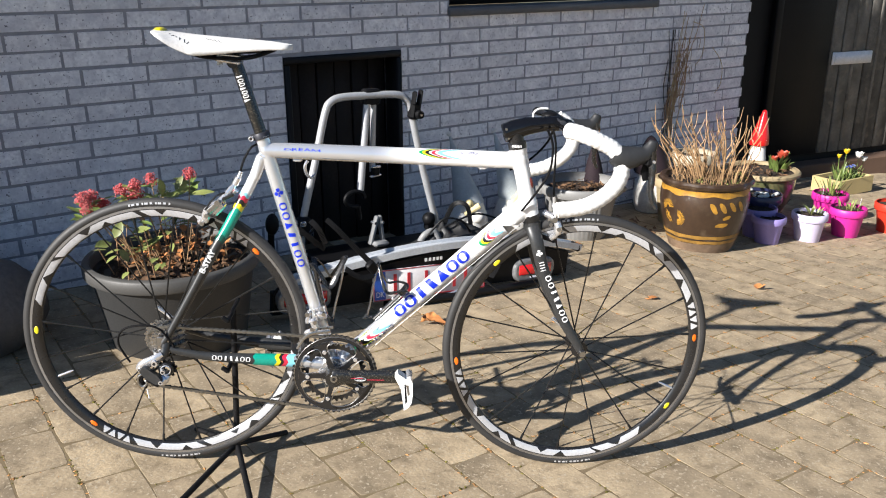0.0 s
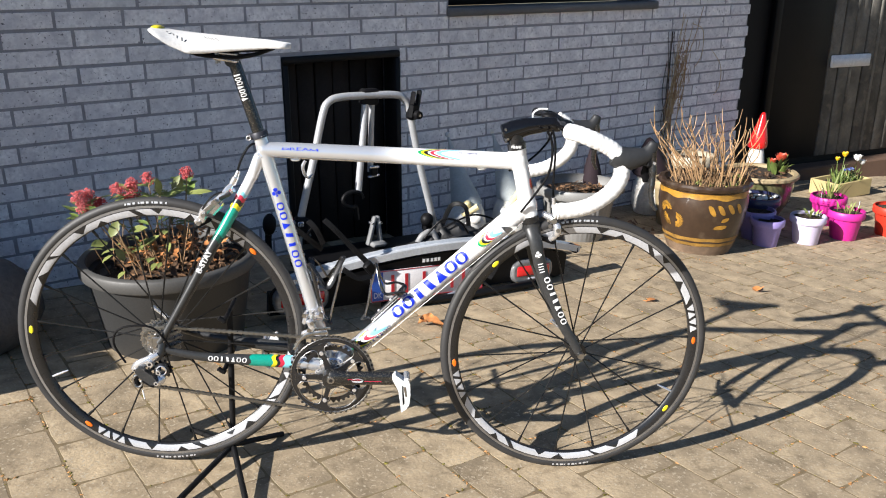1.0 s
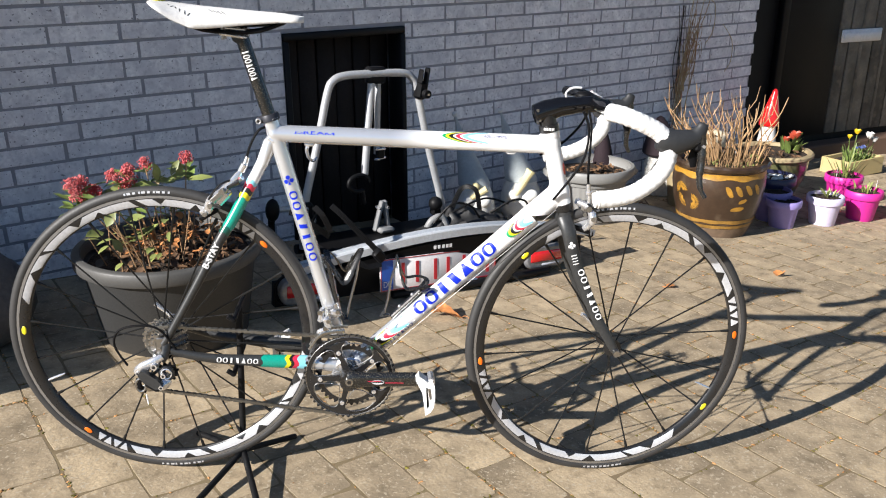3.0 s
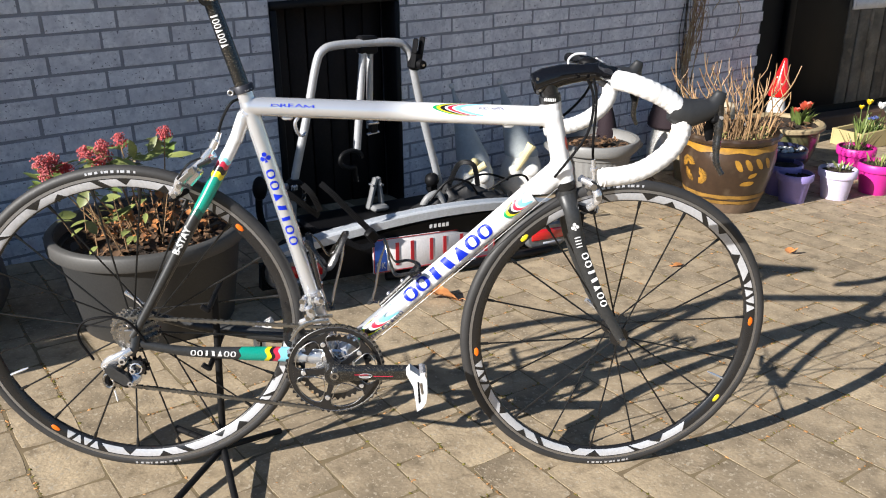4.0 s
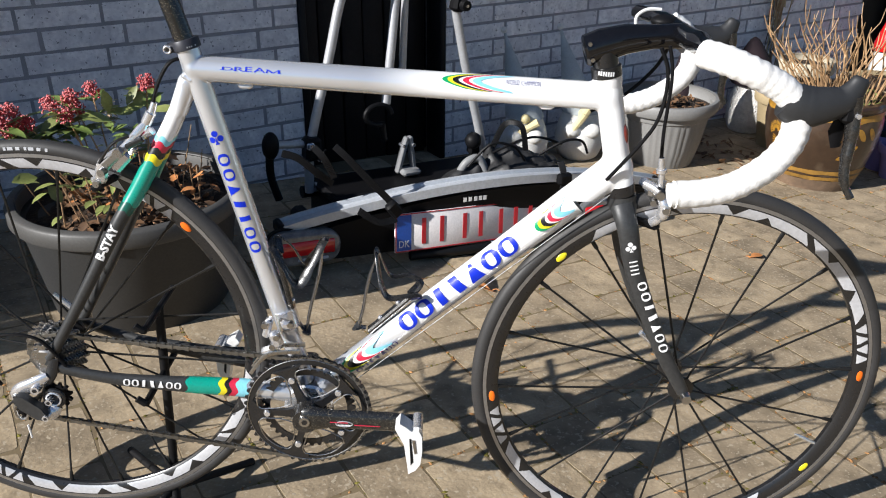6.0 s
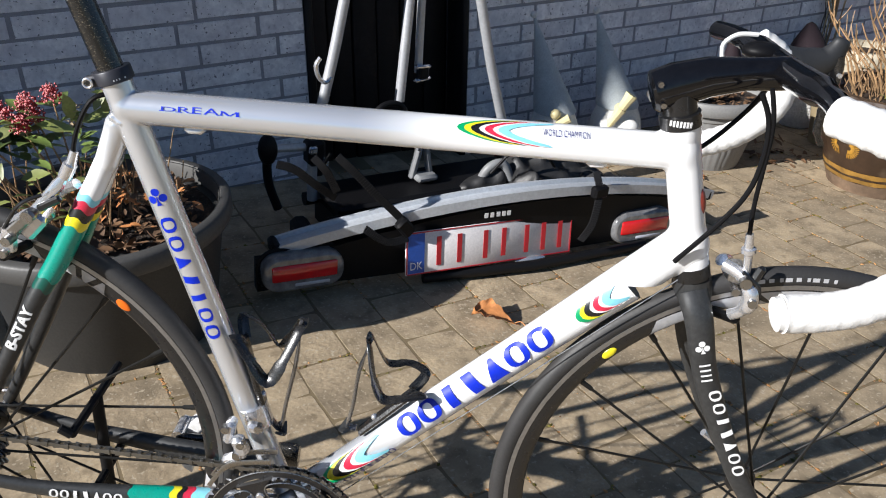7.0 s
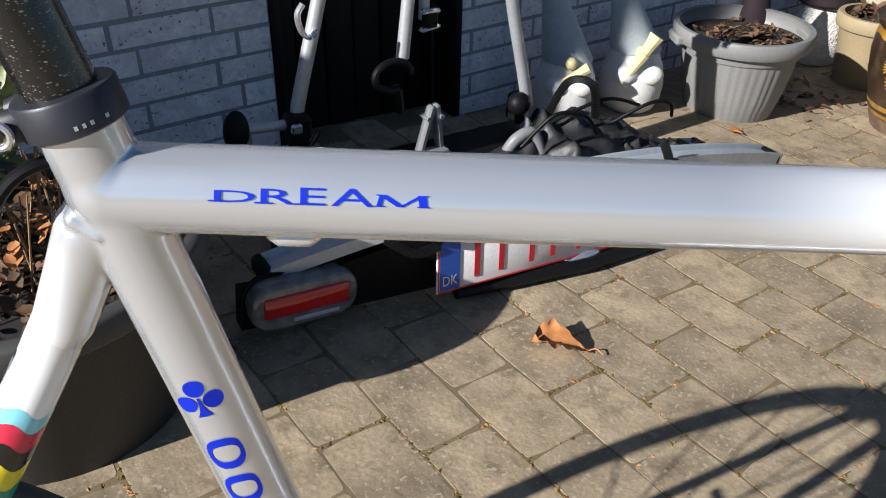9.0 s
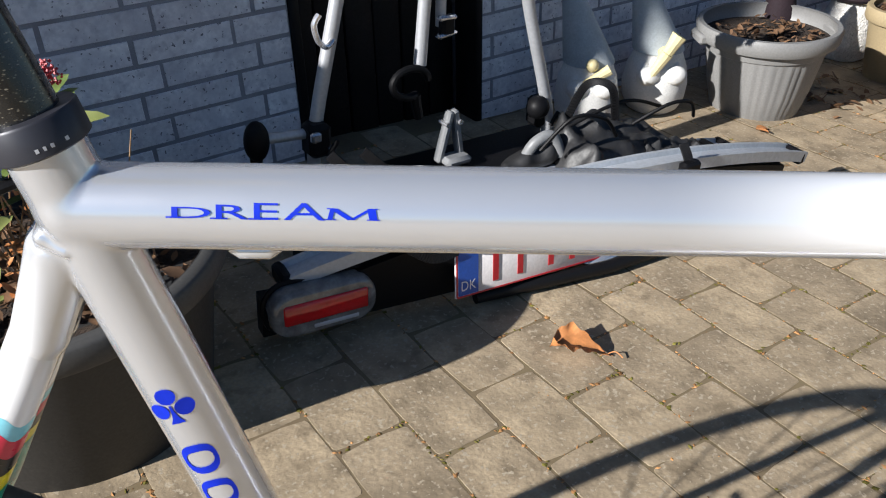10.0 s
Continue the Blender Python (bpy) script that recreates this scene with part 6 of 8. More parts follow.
def holder(p, size, tilt, label):
    """A clamp that grips a bicycle's tube: a body, a jaw, a knob."""
    p = Vector(p)
    r = Matrix.Rotation(radians(tilt), 3, "Y")
    h = part("tube_holder", Geo().box(p, (0.050 * size, 0.045 * size, 0.075 * size), r, 0.010), BLACK_PLASTIC, carrier, label)
    part("jaw", Geo().box(p + r @ Vector((0.010, -0.012, 0.060 * size)), (0.014 * size, 0.030 * size, 0.070 * size), r, 0.005), BLACK_PLASTIC, h)
    part("jaw", Geo().box(p + r @ Vector((-0.018, -0.012, 0.055 * size)), (0.012 * size, 0.030 * size, 0.060 * size), r, 0.005), BLACK_PLASTIC, h)
    part("knob", Geo().sweep([p + Vector((0.006, -0.026 * size, -0.012)), p + Vector((0.006, -0.046 * size, -0.012))], [0.020 * size, 0.017 * size], 14, up=(1, 0, 0)), BLACK_PLASTIC, h)
    part("knob_screw", Geo().sweep([p + Vector((0.006, -0.046 * size, -0.012)), p + Vector((0.006, -0.050 * size, -0.012))], 0.005, 10, up=(1, 0, 0)), STEEL, h)
    return h


holder((1.368, HOOP_Y - 0.036, 0.690), 0.95, 8, "black frame holder on the hoop")
ring = [Vector((1.086 + 0.046 * math.cos(a), HOOP_Y - 0.045, 0.345 + 0.032 * math.sin(a))) for a in [2 * math.pi * i / 20 for i in range(17)]]
part("tube_holder", Geo().sweep(ring, 0.0085, 10), BLACK_PLASTIC, carrier, "open black clamp ring")
part("holder_stem", Geo().sweep([(1.100, HOOP_Y - 0.04, 0.315), (1.118, HOOP_Y - 0.03, 0.255)], [0.013, 0.011], 10), BLACK_PLASTIC, carrier)
for dx in (-0.018, 0.018):
    part("buckle_arm", Geo().box((1.190 + dx, 0.985, 0.205), (0.016, 0.024, 0.125), Matrix.Rotation(radians(14 if dx < 0 else -10), 3, "Y"), 0.004), CLAMP_GREY, carrier)
    part("buckle_pin", Geo().sweep([(1.190 + dx, 0.968, 0.238), (1.190 + dx, 1.002, 0.238)], 0.006, 10, up=(1, 0, 0)), CHROME, carrier)
part("buckle_base", Geo().box((1.195, 0.97, 0.150), (0.070, 0.05, 0.022), None, 0.008), CLAMP_GREY, carrier, "grey bracket")
part("hook", Geo().sweep(curve([(0.918, HOOP_Y - 0.014, 0.456), (0.900, HOOP_Y - 0.022, 0.446), (0.880, HOOP_Y - 0.025, 0.462), (0.872, HOOP_Y - 0.025, 0.494), (0.884, HOOP_Y - 0.025, 0.514)], 5), 0.0062, 8), CHROME, carrier)
part("latch", Geo().box((1.205, HOOP_Y - 0.005, 0.462), (0.046, 0.02, 0.012), None, 0.004), CHROME, carrier)
part("latch", Geo().box((1.205, HOOP_Y - 0.005, 0.425), (0.052, 0.02, 0.010), Matrix.Rotation(radians(-8), 3, "Y"), 0.004), CHROME, carrier)
part("latch_body", Geo().box((1.207, HOOP_Y - 0.002, 0.444), (0.034, 0.026, 0.044), None, 0.006), BLACK_PLASTIC, carrier)
for x, z in ((0.872, 0.250), (1.497, 0.190)):
    part("hoop_joint", Geo().box((x, HOOP_Y - 0.01, z), (0.052, 0.056, 0.075), None, 0.010), BLACK_PLASTIC, carrier)
    part("joint_clip", Geo().box((x - 0.016, HOOP_Y - 0.042, z + 0.016), (0.024, 0.014, 0.022), None, 0.004), CHROME, carrier)
    part("joint_clip", Geo().box((x + 0.020, HOOP_Y - 0.040, z - 0.026), (0.016, 0.014, 0.030), None, 0.004), CHROME, carrier)
    part("joint_lever", Geo().sweep([(x + 0.010, HOOP_Y - 0.045, z - 0.030), (x + 0.030, HOOP_Y - 0.050, z + 0.004)], [0.007, 0.005], 10), BLACK_PLASTIC, carrier)
part("ball_knob", Geo().ball((1.452, HOOP_Y - 0.055, 0.222), 0.029, 14), BLACK_PLASTIC, carrier, "round black knob")
part("cross_tube", Geo().sweep([(0.735, HOOP_Y - 0.005, 0.272), (0.875, HOOP_Y - 0.005, 0.262)], 0.0115, 14), ALU_TUBE, carrier)
part("cross_tube", Geo().sweep([(0.885, HOOP_Y, 0.115), (1.535, HOOP_Y, 0.115)], 0.016, 12), ALU_TUBE, carrier)
part("base_beam", Geo().box((1.21, 0.86, 0.075), (0.10, 0.34, 0.07), None, 0.012), BLACK_PLASTIC, carrier)
part("wheel_stop", Geo().ball((0.738, HOOP_Y - 0.01, 0.272), 0.044, 14, squash=(0.62, 0.5, 1.0)), BLACK_PLASTIC, carrier)
part("stop_arm", Geo().sweep(curve([(0.738, HOOP_Y, 0.240), (0.742, HOOP_Y + 0.005, 0.170), (0.765, HOOP_Y, 0.090)], 5), 0.013, 12), BLACK_PLASTIC, carrier)
# black under-frame added to darken the shaded gap between the rails and the hoop
part("base_tray", Geo().box((1.215, 0.985, 0.118), (0.66, 0.20, 0.030), None, 0.010), BLACK_PLASTIC, carrier, "black tray added to fill the dark shaded gap behind the rails")
for y in (0.90, 1.085):
    part("base_bar", Geo().sweep([(0.86, y, 0.085), (1.55, y, 0.085)], 0.020, 12), BLACK_PAINT, carrier)
for x in (0.92, 1.22, 1.50):
    part("base_leg", Geo().box((x, 0.99, 0.045), (0.040, 0.24, 0.086), None, 0.008), BLACK_PAINT, carrier)
for x in (0.05, 1.17):
    part("base_foot", Geo().box(loc((x, 0.13, 0.050)), (0.05, 0.26, 0.085), PANEL.to_3x3(), 0.012), BLACK_PLASTIC, carrier)


def strap(pts, label="ribbed black rubber strap", face=(-0.5, -0.8, 0.35)):
    """A ribbed strap: a flat band with cross ribs."""
    pth = curve([Vector(p) for p in pts], 14)
    s = part("wheel_strap", Geo().sweep(pth, 0.0105, 10, flat=0.24, up=face), STRAP, carrier, label, angle=50)
    g3 = Geo()
    for i in range(2, len(pth) - 2):
        t = (pth[i + 1] - pth[i - 1]).normalized()
        side = t.cross(Vector(face)).normalized()
        up = side.cross(t)
        g3.box(pth[i] + up * 0.003, (0.004, 0.018, 0.004), Matrix((t, side, up)).transposed())
    tagged(part("strap_rib", g3, STRAP, s, smooth=False), kind="stuff")
    return s


strap([(0.796, 0.695, 0.366), (0.830, 0.676, 0.330), (0.888, 0.652, 0.262), (0.934, 0.640, 0.212), (0.970, 0.628, 0.165)])
strap([(0.960, 0.628, 0.150), (0.905, 0.632, 0.148), (0.850, 0.650, 0.185)])
strap([(0.660, 0.735, 0.350), (0.700, 0.725, 0.335), (0.747, 0.715, 0.294), (0.800, 0.715, 0.250)])
strap([(0.745, 0.720, 0.362), (0.770, 0.705, 0.330), (0.800, 0.705, 0.270)])
strap([(1.500, 0.575, 0.270), (1.496, 0.545, 0.225), (1.480, 0.535, 0.140), (1.455, 0.545, 0.085)])
strap([loc((0.735, 0.27, 0.215)), loc((0.76, 0.24, 0.305)), loc((0.80, 0.20, 0.305)), loc((0.825, 0.20, 0.220))])
part("strap_buckle", Geo().box((1.497, 0.545, 0.225), (0.050, 0.026, 0.034), None, 0.006), BLACK_PLASTIC, carrier)
part("strap_buckle", Geo().box((0.950, 0.628, 0.182), (0.036, 0.026, 0.052), Matrix.Rotation(radians(-40), 3, "Y"), 0.006), BLACK_PLASTIC, carrier)
def cover(tubes, lo, hi, seed, label):
    """A limp rubber cover: soft folded lumps that run together, wrinkled all over."""
    g3 = skin(tubes, lo, hi, 0.0055, 0.030)
    off = Vector((seed * 3.1, seed * 1.7, 0))
    for p in g3.v:
        p += Vector((noise.noise(p * 34 + off), noise.noise(p * 34 + off + Vector((7, 0, 0))), noise.noise(p * 34 + off + Vector((0, 9, 0))))) * 0.006
        fold = abs(noise.noise(Vector((p.x * 11 + p.y * 9, p.y * 17, p.z * 6)) + off))
        p.z += 0.026 * (0.35 - fold) - 0.006
        p.y += 0.012 * noise.noise(p * 22 + off)
    return part("wheel_holder", g3, COVER, carrier, label, angle=60)




def drape(x0, x1, y0, y1, low, tall, seed, label):
    """A limp rubber sheet flung over the frame: a folded top with creases, closed down to its base."""
    nx, ny, off = 64, 36, Vector((seed * 4.3, seed * 2.9, 0))
    top, bottom, fs = [], [], []
    for i in range(nx + 1):
        for j in range(ny + 1):
            u, v = i / nx, j / ny
            edge = min(1.0, 6 * min(u, 1 - u)) * min(1.0, 5 * min(v, 1 - v))
            x = x0 + (x1 - x0) * u + 0.020 * noise.noise(Vector((v * 5, 3.1, 0)) + off) * (1 if u in (0, 1) else 0.4)
            y = y0 + (y1 - y0) * v + 0.028 * noise.noise(Vector((u * 7, 0.3, 0)) + off)
            q = Vector((u * 5.0 + v * 1.5, v * 3.0 - u, 0)) + off
            ridge = 1 - abs(noise.noise(q * 0.75)) * 2.2
            crease = 1 - abs(noise.noise(q * 1.5 + Vector((5, 1, 0)))) * 2.5
            body = float(np.interp(u, [0, 0.10, 0.30, 0.55, 0.8, 1], [0.35, 0.90, 1.0, 0.72, 0.52, 0.25])) * (0.55 + 0.45 * v)
            z = low + edge ** 0.7 * (tall * body * (0.72 + 0.28 * ridge) + 0.012 * crease + 0.002 * noise.noise(q * 6))
            top.append(Vector((x, y, max(low, z))))
            bottom.append(Vector((x, y, low - 0.02)))
    k, n = ny + 1, (nx + 1) * (ny + 1)
    for i in range(nx):
        for j in range(ny):
            a, b = i * k + j, (i + 1) * k + j
            fs += [(a, b, b + 1, a + 1), (n + a, n + a + 1, n + b + 1, n + b)]
    rim = [i * k for i in range(nx + 1)] + [nx * k + j for j in range(1, k)] + [i * k + ny for i in range(nx - 1, -1, -1)] + [j for j in range(ny - 1, 0, -1)]
    fs += [(rim[i], n + rim[i], n + rim[(i + 1) % len(rim)], rim[(i + 1) % len(rim)]) for i in range(len(rim))]
    return part("wheel_holder", Geo().add(top + bottom, fs), COVER, carrier, label, angle=70)


drape(1.385, 1.80, 0.735, 0.965, 0.095, 0.150, 1, "crumpled black rubber wheel holder cover")
drape(1.60, 1.875, 0.695, 0.835, 0.085, 0.080, 2, "folded black rubber wheel holder cover")
cover([((1.30, 0.90, 0.130), (1.40, 0.88, 0.150), 0.026, 0.030, 1.0)], (1.25, 0.83, 0.08), (1.45, 0.95, 0.20), 3, "small black rubber holder cover")
part("holder_clamp", Geo().sweep(curve([(1.335, 0.90, 0.120), (1.355, 0.88, 0.185), (1.400, 0.87, 0.200), (1.425, 0.86, 0.150)], 5), 0.014, 12), CLAMP_GREY, carrier, "grey plastic holder clamp")
for pts in ([(0.60, 0.18, 0.19), (0.66, 0.15, 0.27), (0.74, 0.14, 0.26), (0.80, 0.16, 0.20)], [(0.88, 0.20, 0.20), (0.95, 0.16, 0.255), (1.02, 0.16, 0.25), (1.08, 0.20, 0.19)], [(0.70, 0.24, 0.20), (0.84, 0.20, 0.265), (0.98, 0.22, 0.225)]):
    part("loose_cord", Geo().sweep(curve([loc(q) for q in pts], 8), 0.0045, 8), BLACK_PLASTIC, carrier)


# ---------------- pots, plants and garden figures ----------------
def pot(name, x, y, prof, material, label, category="flower pot", turn=0.0, n=48, wave=None, wall=0.012, soil=None, group="", sink=0.0):
    """A hollow turned pot; prof runs from foot to rim. soil: (depth below the rim)."""
    t = thing(name, upright(x, y, -sink, turn), label, category, group)
    inner = [(max(0.01, r - wall), z) for r, z in reversed(prof) if z > 0.35 * prof[-1][1]]
    body = part("pot_body", Geo().lathe(prof + inner, n, wave=wave), material, t, angle=40)
    if soil is not None:
        z = prof[-1][1] - soil
        r = np.interp(z, [q[1] for q in prof], [q[0] for q in prof]) - wall * 0.9
        rn = random.Random(int(abs(x * 977 + y * 131)))
        g3 = Geo()
        vs, fs = [(0, 0, z + 0.012)], []
        rings, k = 6, 26
        for i in range(1, rings + 1):
            for j in range(k):
                a = 2 * math.pi * j / k
                vs.append((r * i / rings * math.cos(a), r * i / rings * math.sin(a), z + rn.uniform(-0.007, 0.010) * (i < rings)))
        for j in range(k):
            fs.append((0, 1 + j, 1 + (j + 1) % k))
            for i in range(rings - 1):
                a0, a1 = 1 + i * k + j, 1 + i * k + (j + 1) % k
                fs.append((a0, a0 + k, a1 + k, a1))
        part("soil", g3.add(vs, fs), SOIL, t, "dark crumbly soil")
    return t


def leaf_geo(g3, base, way, length, width, rn, curl=0.25, up=Vector((0, 0, 1))):
    """One pointed leaf with a fold along its middle."""
    way = way.normalized()
    side = way.cross(up)
    if side.length < 1e-3:
        side = way.orthogonal()
    side.normalize()
    nrm = side.cross(way)
    vs = [base]
    for u, w in ((0.25, 0.75), (0.55, 1.0), (0.82, 0.6)):
        c = base + way * length * u - nrm * curl * length * u * u
        vs += [c + side * width * w / 2 + nrm * width * 0.12, c, c - side * width * w / 2 + nrm * width * 0.12]
    vs.append(base + way * length - nrm * curl * length)
    g3.add(vs, [(0, 2, 1), (0, 3, 2), (1, 2, 5, 4), (2, 3, 6, 5), (4, 5, 8, 7), (5, 6, 9, 8), (7, 8, 10), (8, 9, 10)])


def crumpled(g3, c, r, rn):
    """One dry, curled leaf."""
    a, t = rn.uniform(0, 6.28), rn.uniform(-0.7, 0.7)
    leaf_geo(g3, Vector(c), Vector((math.cos(a), math.sin(a), t)), r, r * rn.uniform(0.4, 0.75), rn, rn.uniform(-0.5, 0.6))


def litter(name, n, area, material, label, parent=None, z=0.004, size=(0.015, 0.045), seed=5, m_=None):
    rn = random.Random(seed)
    g3 = Geo()
    for _ in range(n):
        crumpled(g3, (rn.uniform(area[0], area[1]), rn.uniform(area[2], area[3]), z + rn.uniform(0, 0.012)), rn.uniform(*size), rn)
    ob = new(name, mesh_of(name, g3, material))
    ob.matrix_world = m_ or SLOPE
    return tagged(ob, label, "leaf litter", kind="stuff")


# large round planter with the red-budded shrub
planter = pot("planter", 0.285, 0.775, [(0.212, 0.0), (0.219, 0.01), (0.260, 0.260), (0.262, 0.266), (0.278, 0.268), (0.281, 0.278), (0.281, 0.302), (0.275, 0.308)], PLANTER,
              "large charcoal plastic planter standing on the paving by the wall", "planter", n=64, wall=0.018, soil=0.045, sink=0.012)
part("planter_rim", Geo().lathe([(0.2800, 0.2675), (0.2835, 0.273), (0.2835, 0.304), (0.278, 0.3105), (0.261, 0.3105), (0.257, 0.302), (0.253, 0.276)], 64, cap=False), PLANTER_RIM, planter, "paler rounded rim", angle=50)
shrub = thing("flowering_shrub", upright(0.285, 0.775, 0.235), "evergreen shrub with clusters of red flower buds in the planter", "shrub")
rn = random.Random(21)
CLUSTERS = [(-0.272, 0.00, 0.286), (-0.238, 0.02, 0.283), (-0.265, -0.01, 0.254), (-0.211, 0.00, 0.256), (-0.154, 0.00, 0.292), (-0.107, 0.01, 0.300), (-0.124, -0.02, 0.268), (-0.098, 0.03, 0.266),
            (-0.058, 0.00, 0.314), (0.068, 0.00, 0.314), (-0.246, 0.03, 0.246)]
for c in CLUSTERS:
    c = Vector(c)
    root = Vector((c.x * 0.35, c.y * 0.35, 0.0))
    part("stem", Geo().sweep(curve([root, root.lerp(c, 0.5) + Vector((rn.uniform(-0.02, 0.02), rn.uniform(-0.02, 0.02), 0.01)), c], 4), [0.0028 - 0.00015 * i for i in range(9)], 6), TWIG, shrub)
    g3 = Geo()
    for _ in range(170):
        a, b = rn.uniform(0, 6.28), rn.uniform(-0.6, 1.5)
        q = Vector((math.cos(a) * math.cos(b), math.sin(a) * math.cos(b), math.sin(b))) * rn.uniform(0.007, 0.025)
        q.z *= 1.10
        p = c + q
        r = rn.uniform(0.0021, 0.0034)
        g3.add([p + Vector(v) * r for v in ((1, 0, 0), (-1, 0, 0), (0, 1, 0), (0, -1, 0), (0, 0, 1), (0, 0, -1))],
               [(0, 2, 4), (2, 1, 4), (1, 3, 4), (3, 0, 4), (2, 0, 5), (1, 2, 5), (3, 1, 5), (0, 3, 5)])
    part("flower_head", g3, BERRY, shrub, "dense cluster of small red buds")
g3, c = Geo(), Vector((-0.029, 0.0, 0.262))
for _ in range(120):
    p = c + Vector((rn.gauss(0, 0.008), rn.gauss(0, 0.008), rn.uniform(-0.035, 0.030)))
    crumpled(g3, p, rn.uniform(0.006, 0.011), rn)
tagged(part("dry_flower_head", g3, TWIG_PALE, shrub, "withered yellow flower head"), kind="stuff")
g3 = Geo()
for x, y, z, dx, dz, ln, wd in ((-0.029, -0.01, 0.262, -0.1, 1.0, 0.060, 0.030), (-0.100, -0.02, 0.268, 1.0, -0.2, 0.075, 0.032), (0.055, -0.01, 0.252, 1.0, 0.15, 0.085, 0.026), (0.040, 0.00, 0.262, 0.1, 1.0, 0.050, 0.028),
                                (0.015, 0.00, 0.270, 0.5, 0.8, 0.055, 0.022), (-0.010, -0.01, 0.252, 1.0, 0.35, 0.080, 0.028), (0.030, 0.01, 0.246, -0.8, 0.3, 0.070, 0.030), (-0.185, -0.01, 0.240, 0.8, 0.5, 0.060, 0.026),
                                (-0.215, -0.06, 0.150, -1.0, 0.2, 0.060, 0.036), (-0.205, -0.06, 0.165, 0.4, 0.7, 0.055, 0.034), (-0.200, -0.07, 0.130, 0.3, -0.5, 0.050, 0.032), (-0.150, -0.05, 0.170, 1.0, 0.3, 0.060, 0.030)):
    leaf_geo(g3, Vector((x, y, z)), Vector((dx, rn.uniform(-0.5, 0.1), dz)), ln, wd, rn, 0.12, Vector((0, -0.6, 1)))
tagged(part("broad_leaves", g3, LEAF_PALE, shrub, "broad pale green leaves", angle=80), kind="stuff")
g3 = Geo()
for c in CLUSTERS + [(-0.02, 0.06, 0.22), (0.02, 0.05, 0.20)]:
    c = Vector(c)
    for _ in range(8):
        a = rn.uniform(0, 6.28)
        way = Vector((math.cos(a), math.sin(a), rn.uniform(-0.15, 0.75)))
        leaf_geo(g3, c + Vector((0, 0, rn.uniform(-0.08, -0.02))), way, rn.uniform(0.045, 0.090), rn.uniform(0.020, 0.034), rn, rn.uniform(0.0, 0.35))
tagged(part("leaves", g3, LEAF, shrub, "narrow glossy green leaves", angle=80), kind="stuff")
g3 = Geo()
for _ in range(34):
    a, r = rn.uniform(2.0, 4.4), rn.uniform(0.05, 0.22)
    leaf_geo(g3, Vector((r * math.cos(a), r * math.sin(a), rn.uniform(0.05, 0.16))), Vector((math.cos(a), math.sin(a), rn.uniform(-0.2, 0.8))), rn.uniform(0.03, 0.06), rn.uniform(0.014, 0.024), rn)
tagged(part("pale_leaves", g3, LEAF_PALE, shrub, "yellowing leaves", angle=80), kind="stuff")
g3 = Geo()
for _ in range(46):
    a, r = rn.uniform(0, 6.28), rn.uniform(0.0, 0.20)
    p = Vector((r * math.cos(a), r * math.sin(a), 0.0))
    g3.sweep([p, p + Vector((rn.uniform(-0.05, 0.05), rn.uniform(-0.05, 0.05), rn.uniform(0.06, 0.20)))], [0.0022, 0.0012], 5)
tagged(part("bare_stem_tangle", g3, TWIG, shrub, "thin bare stems"), kind="stuff")
for m_, n, lab in ((DEAD_LEAF, 110, "withered orange leaves"), (DRY_LEAF, 70, "withered brown leaves")):
    g3 = Geo()
    for _ in range(n):
        a, r = rn.uniform(0, 6.28), 0.17 * math.sqrt(rn.uniform(0, 1))
        crumpled(g3, (r * math.cos(a) + 0.02, r * math.sin(a), 0.052 + rn.uniform(0, 0.085) * (1 - (r / 0.19) ** 2)), rn.uniform(0.014, 0.036), rn)
    tagged(part("withered_leaves", g3, m_, shrub, lab), kind="stuff")
litter("dead_leaves", 210, (-0.175, 0.175, -0.175, 0.175), DRY_LEAF, "dry brown leaves lying in the planter", z=0.022, size=(0.015, 0.045), seed=8, m_=upright(0.285, 0.775, 0.235))

# grey ribbed pot with two lugs
grey_pot = pot("ribbed_pot", 2.475, 1.075, [(r * 0.955, z * 0.965) for r, z in ((0.140, 0.0), (0.145, 0.008), (0.164, 0.090), (0.182, 0.190), (0.186, 0.212), (0.194, 0.217), (0.198, 0.240), (0.219, 0.245), (0.225, 0.256), (0.228, 0.286), (0.222, 0.295))], GREY_POT,
               "grey ribbed plastic pot with bare soil", n=160, wave=lambda a, i: 1 + (0.018 * (math.cos(a * 40) > 0) if 1 < i < 4 else 0), wall=0.014, soil=0.046, sink=0.006)
for a in (150, 330):
    q = Matrix.Rotation(radians(a), 3, "Z")
    part("lug", Geo().box(q @ Vector((0.214, 0, 0.247)), (0.034, 0.090, 0.032), q, 0.008), GREY_POT, grey_pot)
litter("dead_leaves", 150, (-0.12, 0.12, -0.12, 0.12), DRY_LEAF, "brown mulch and dry leaves on the soil of the grey pot", size=(0.012, 0.034), seed=9, m_=upright(2.475, 1.075, 0.240))

# big brown glazed pot with ochre ornament
BP = [(r * 0.888, z * 1.022) for r, z in ((0.165, 0.0), (0.172, 0.010), (0.205, 0.09), (0.232, 0.180), (0.243, 0.250), (0.241, 0.290), (0.234, 0.318), (0.236, 0.330), (0.250, 0.338), (0.254, 0.352), (0.246, 0.362))]
brown = pot("glazed_pot", 2.900, 0.632, BP, BROWN_GLAZE, "large brown glazed pot with ochre bands and leaf ornament", n=72, wave=lambda a, i: 1 + (0.020 * math.cos(a * 19) * (0.5 if i in (8, 12) else 1) if 8 <= i <= 12 else 0), wall=0.022, soil=0.03, sink=0.008)


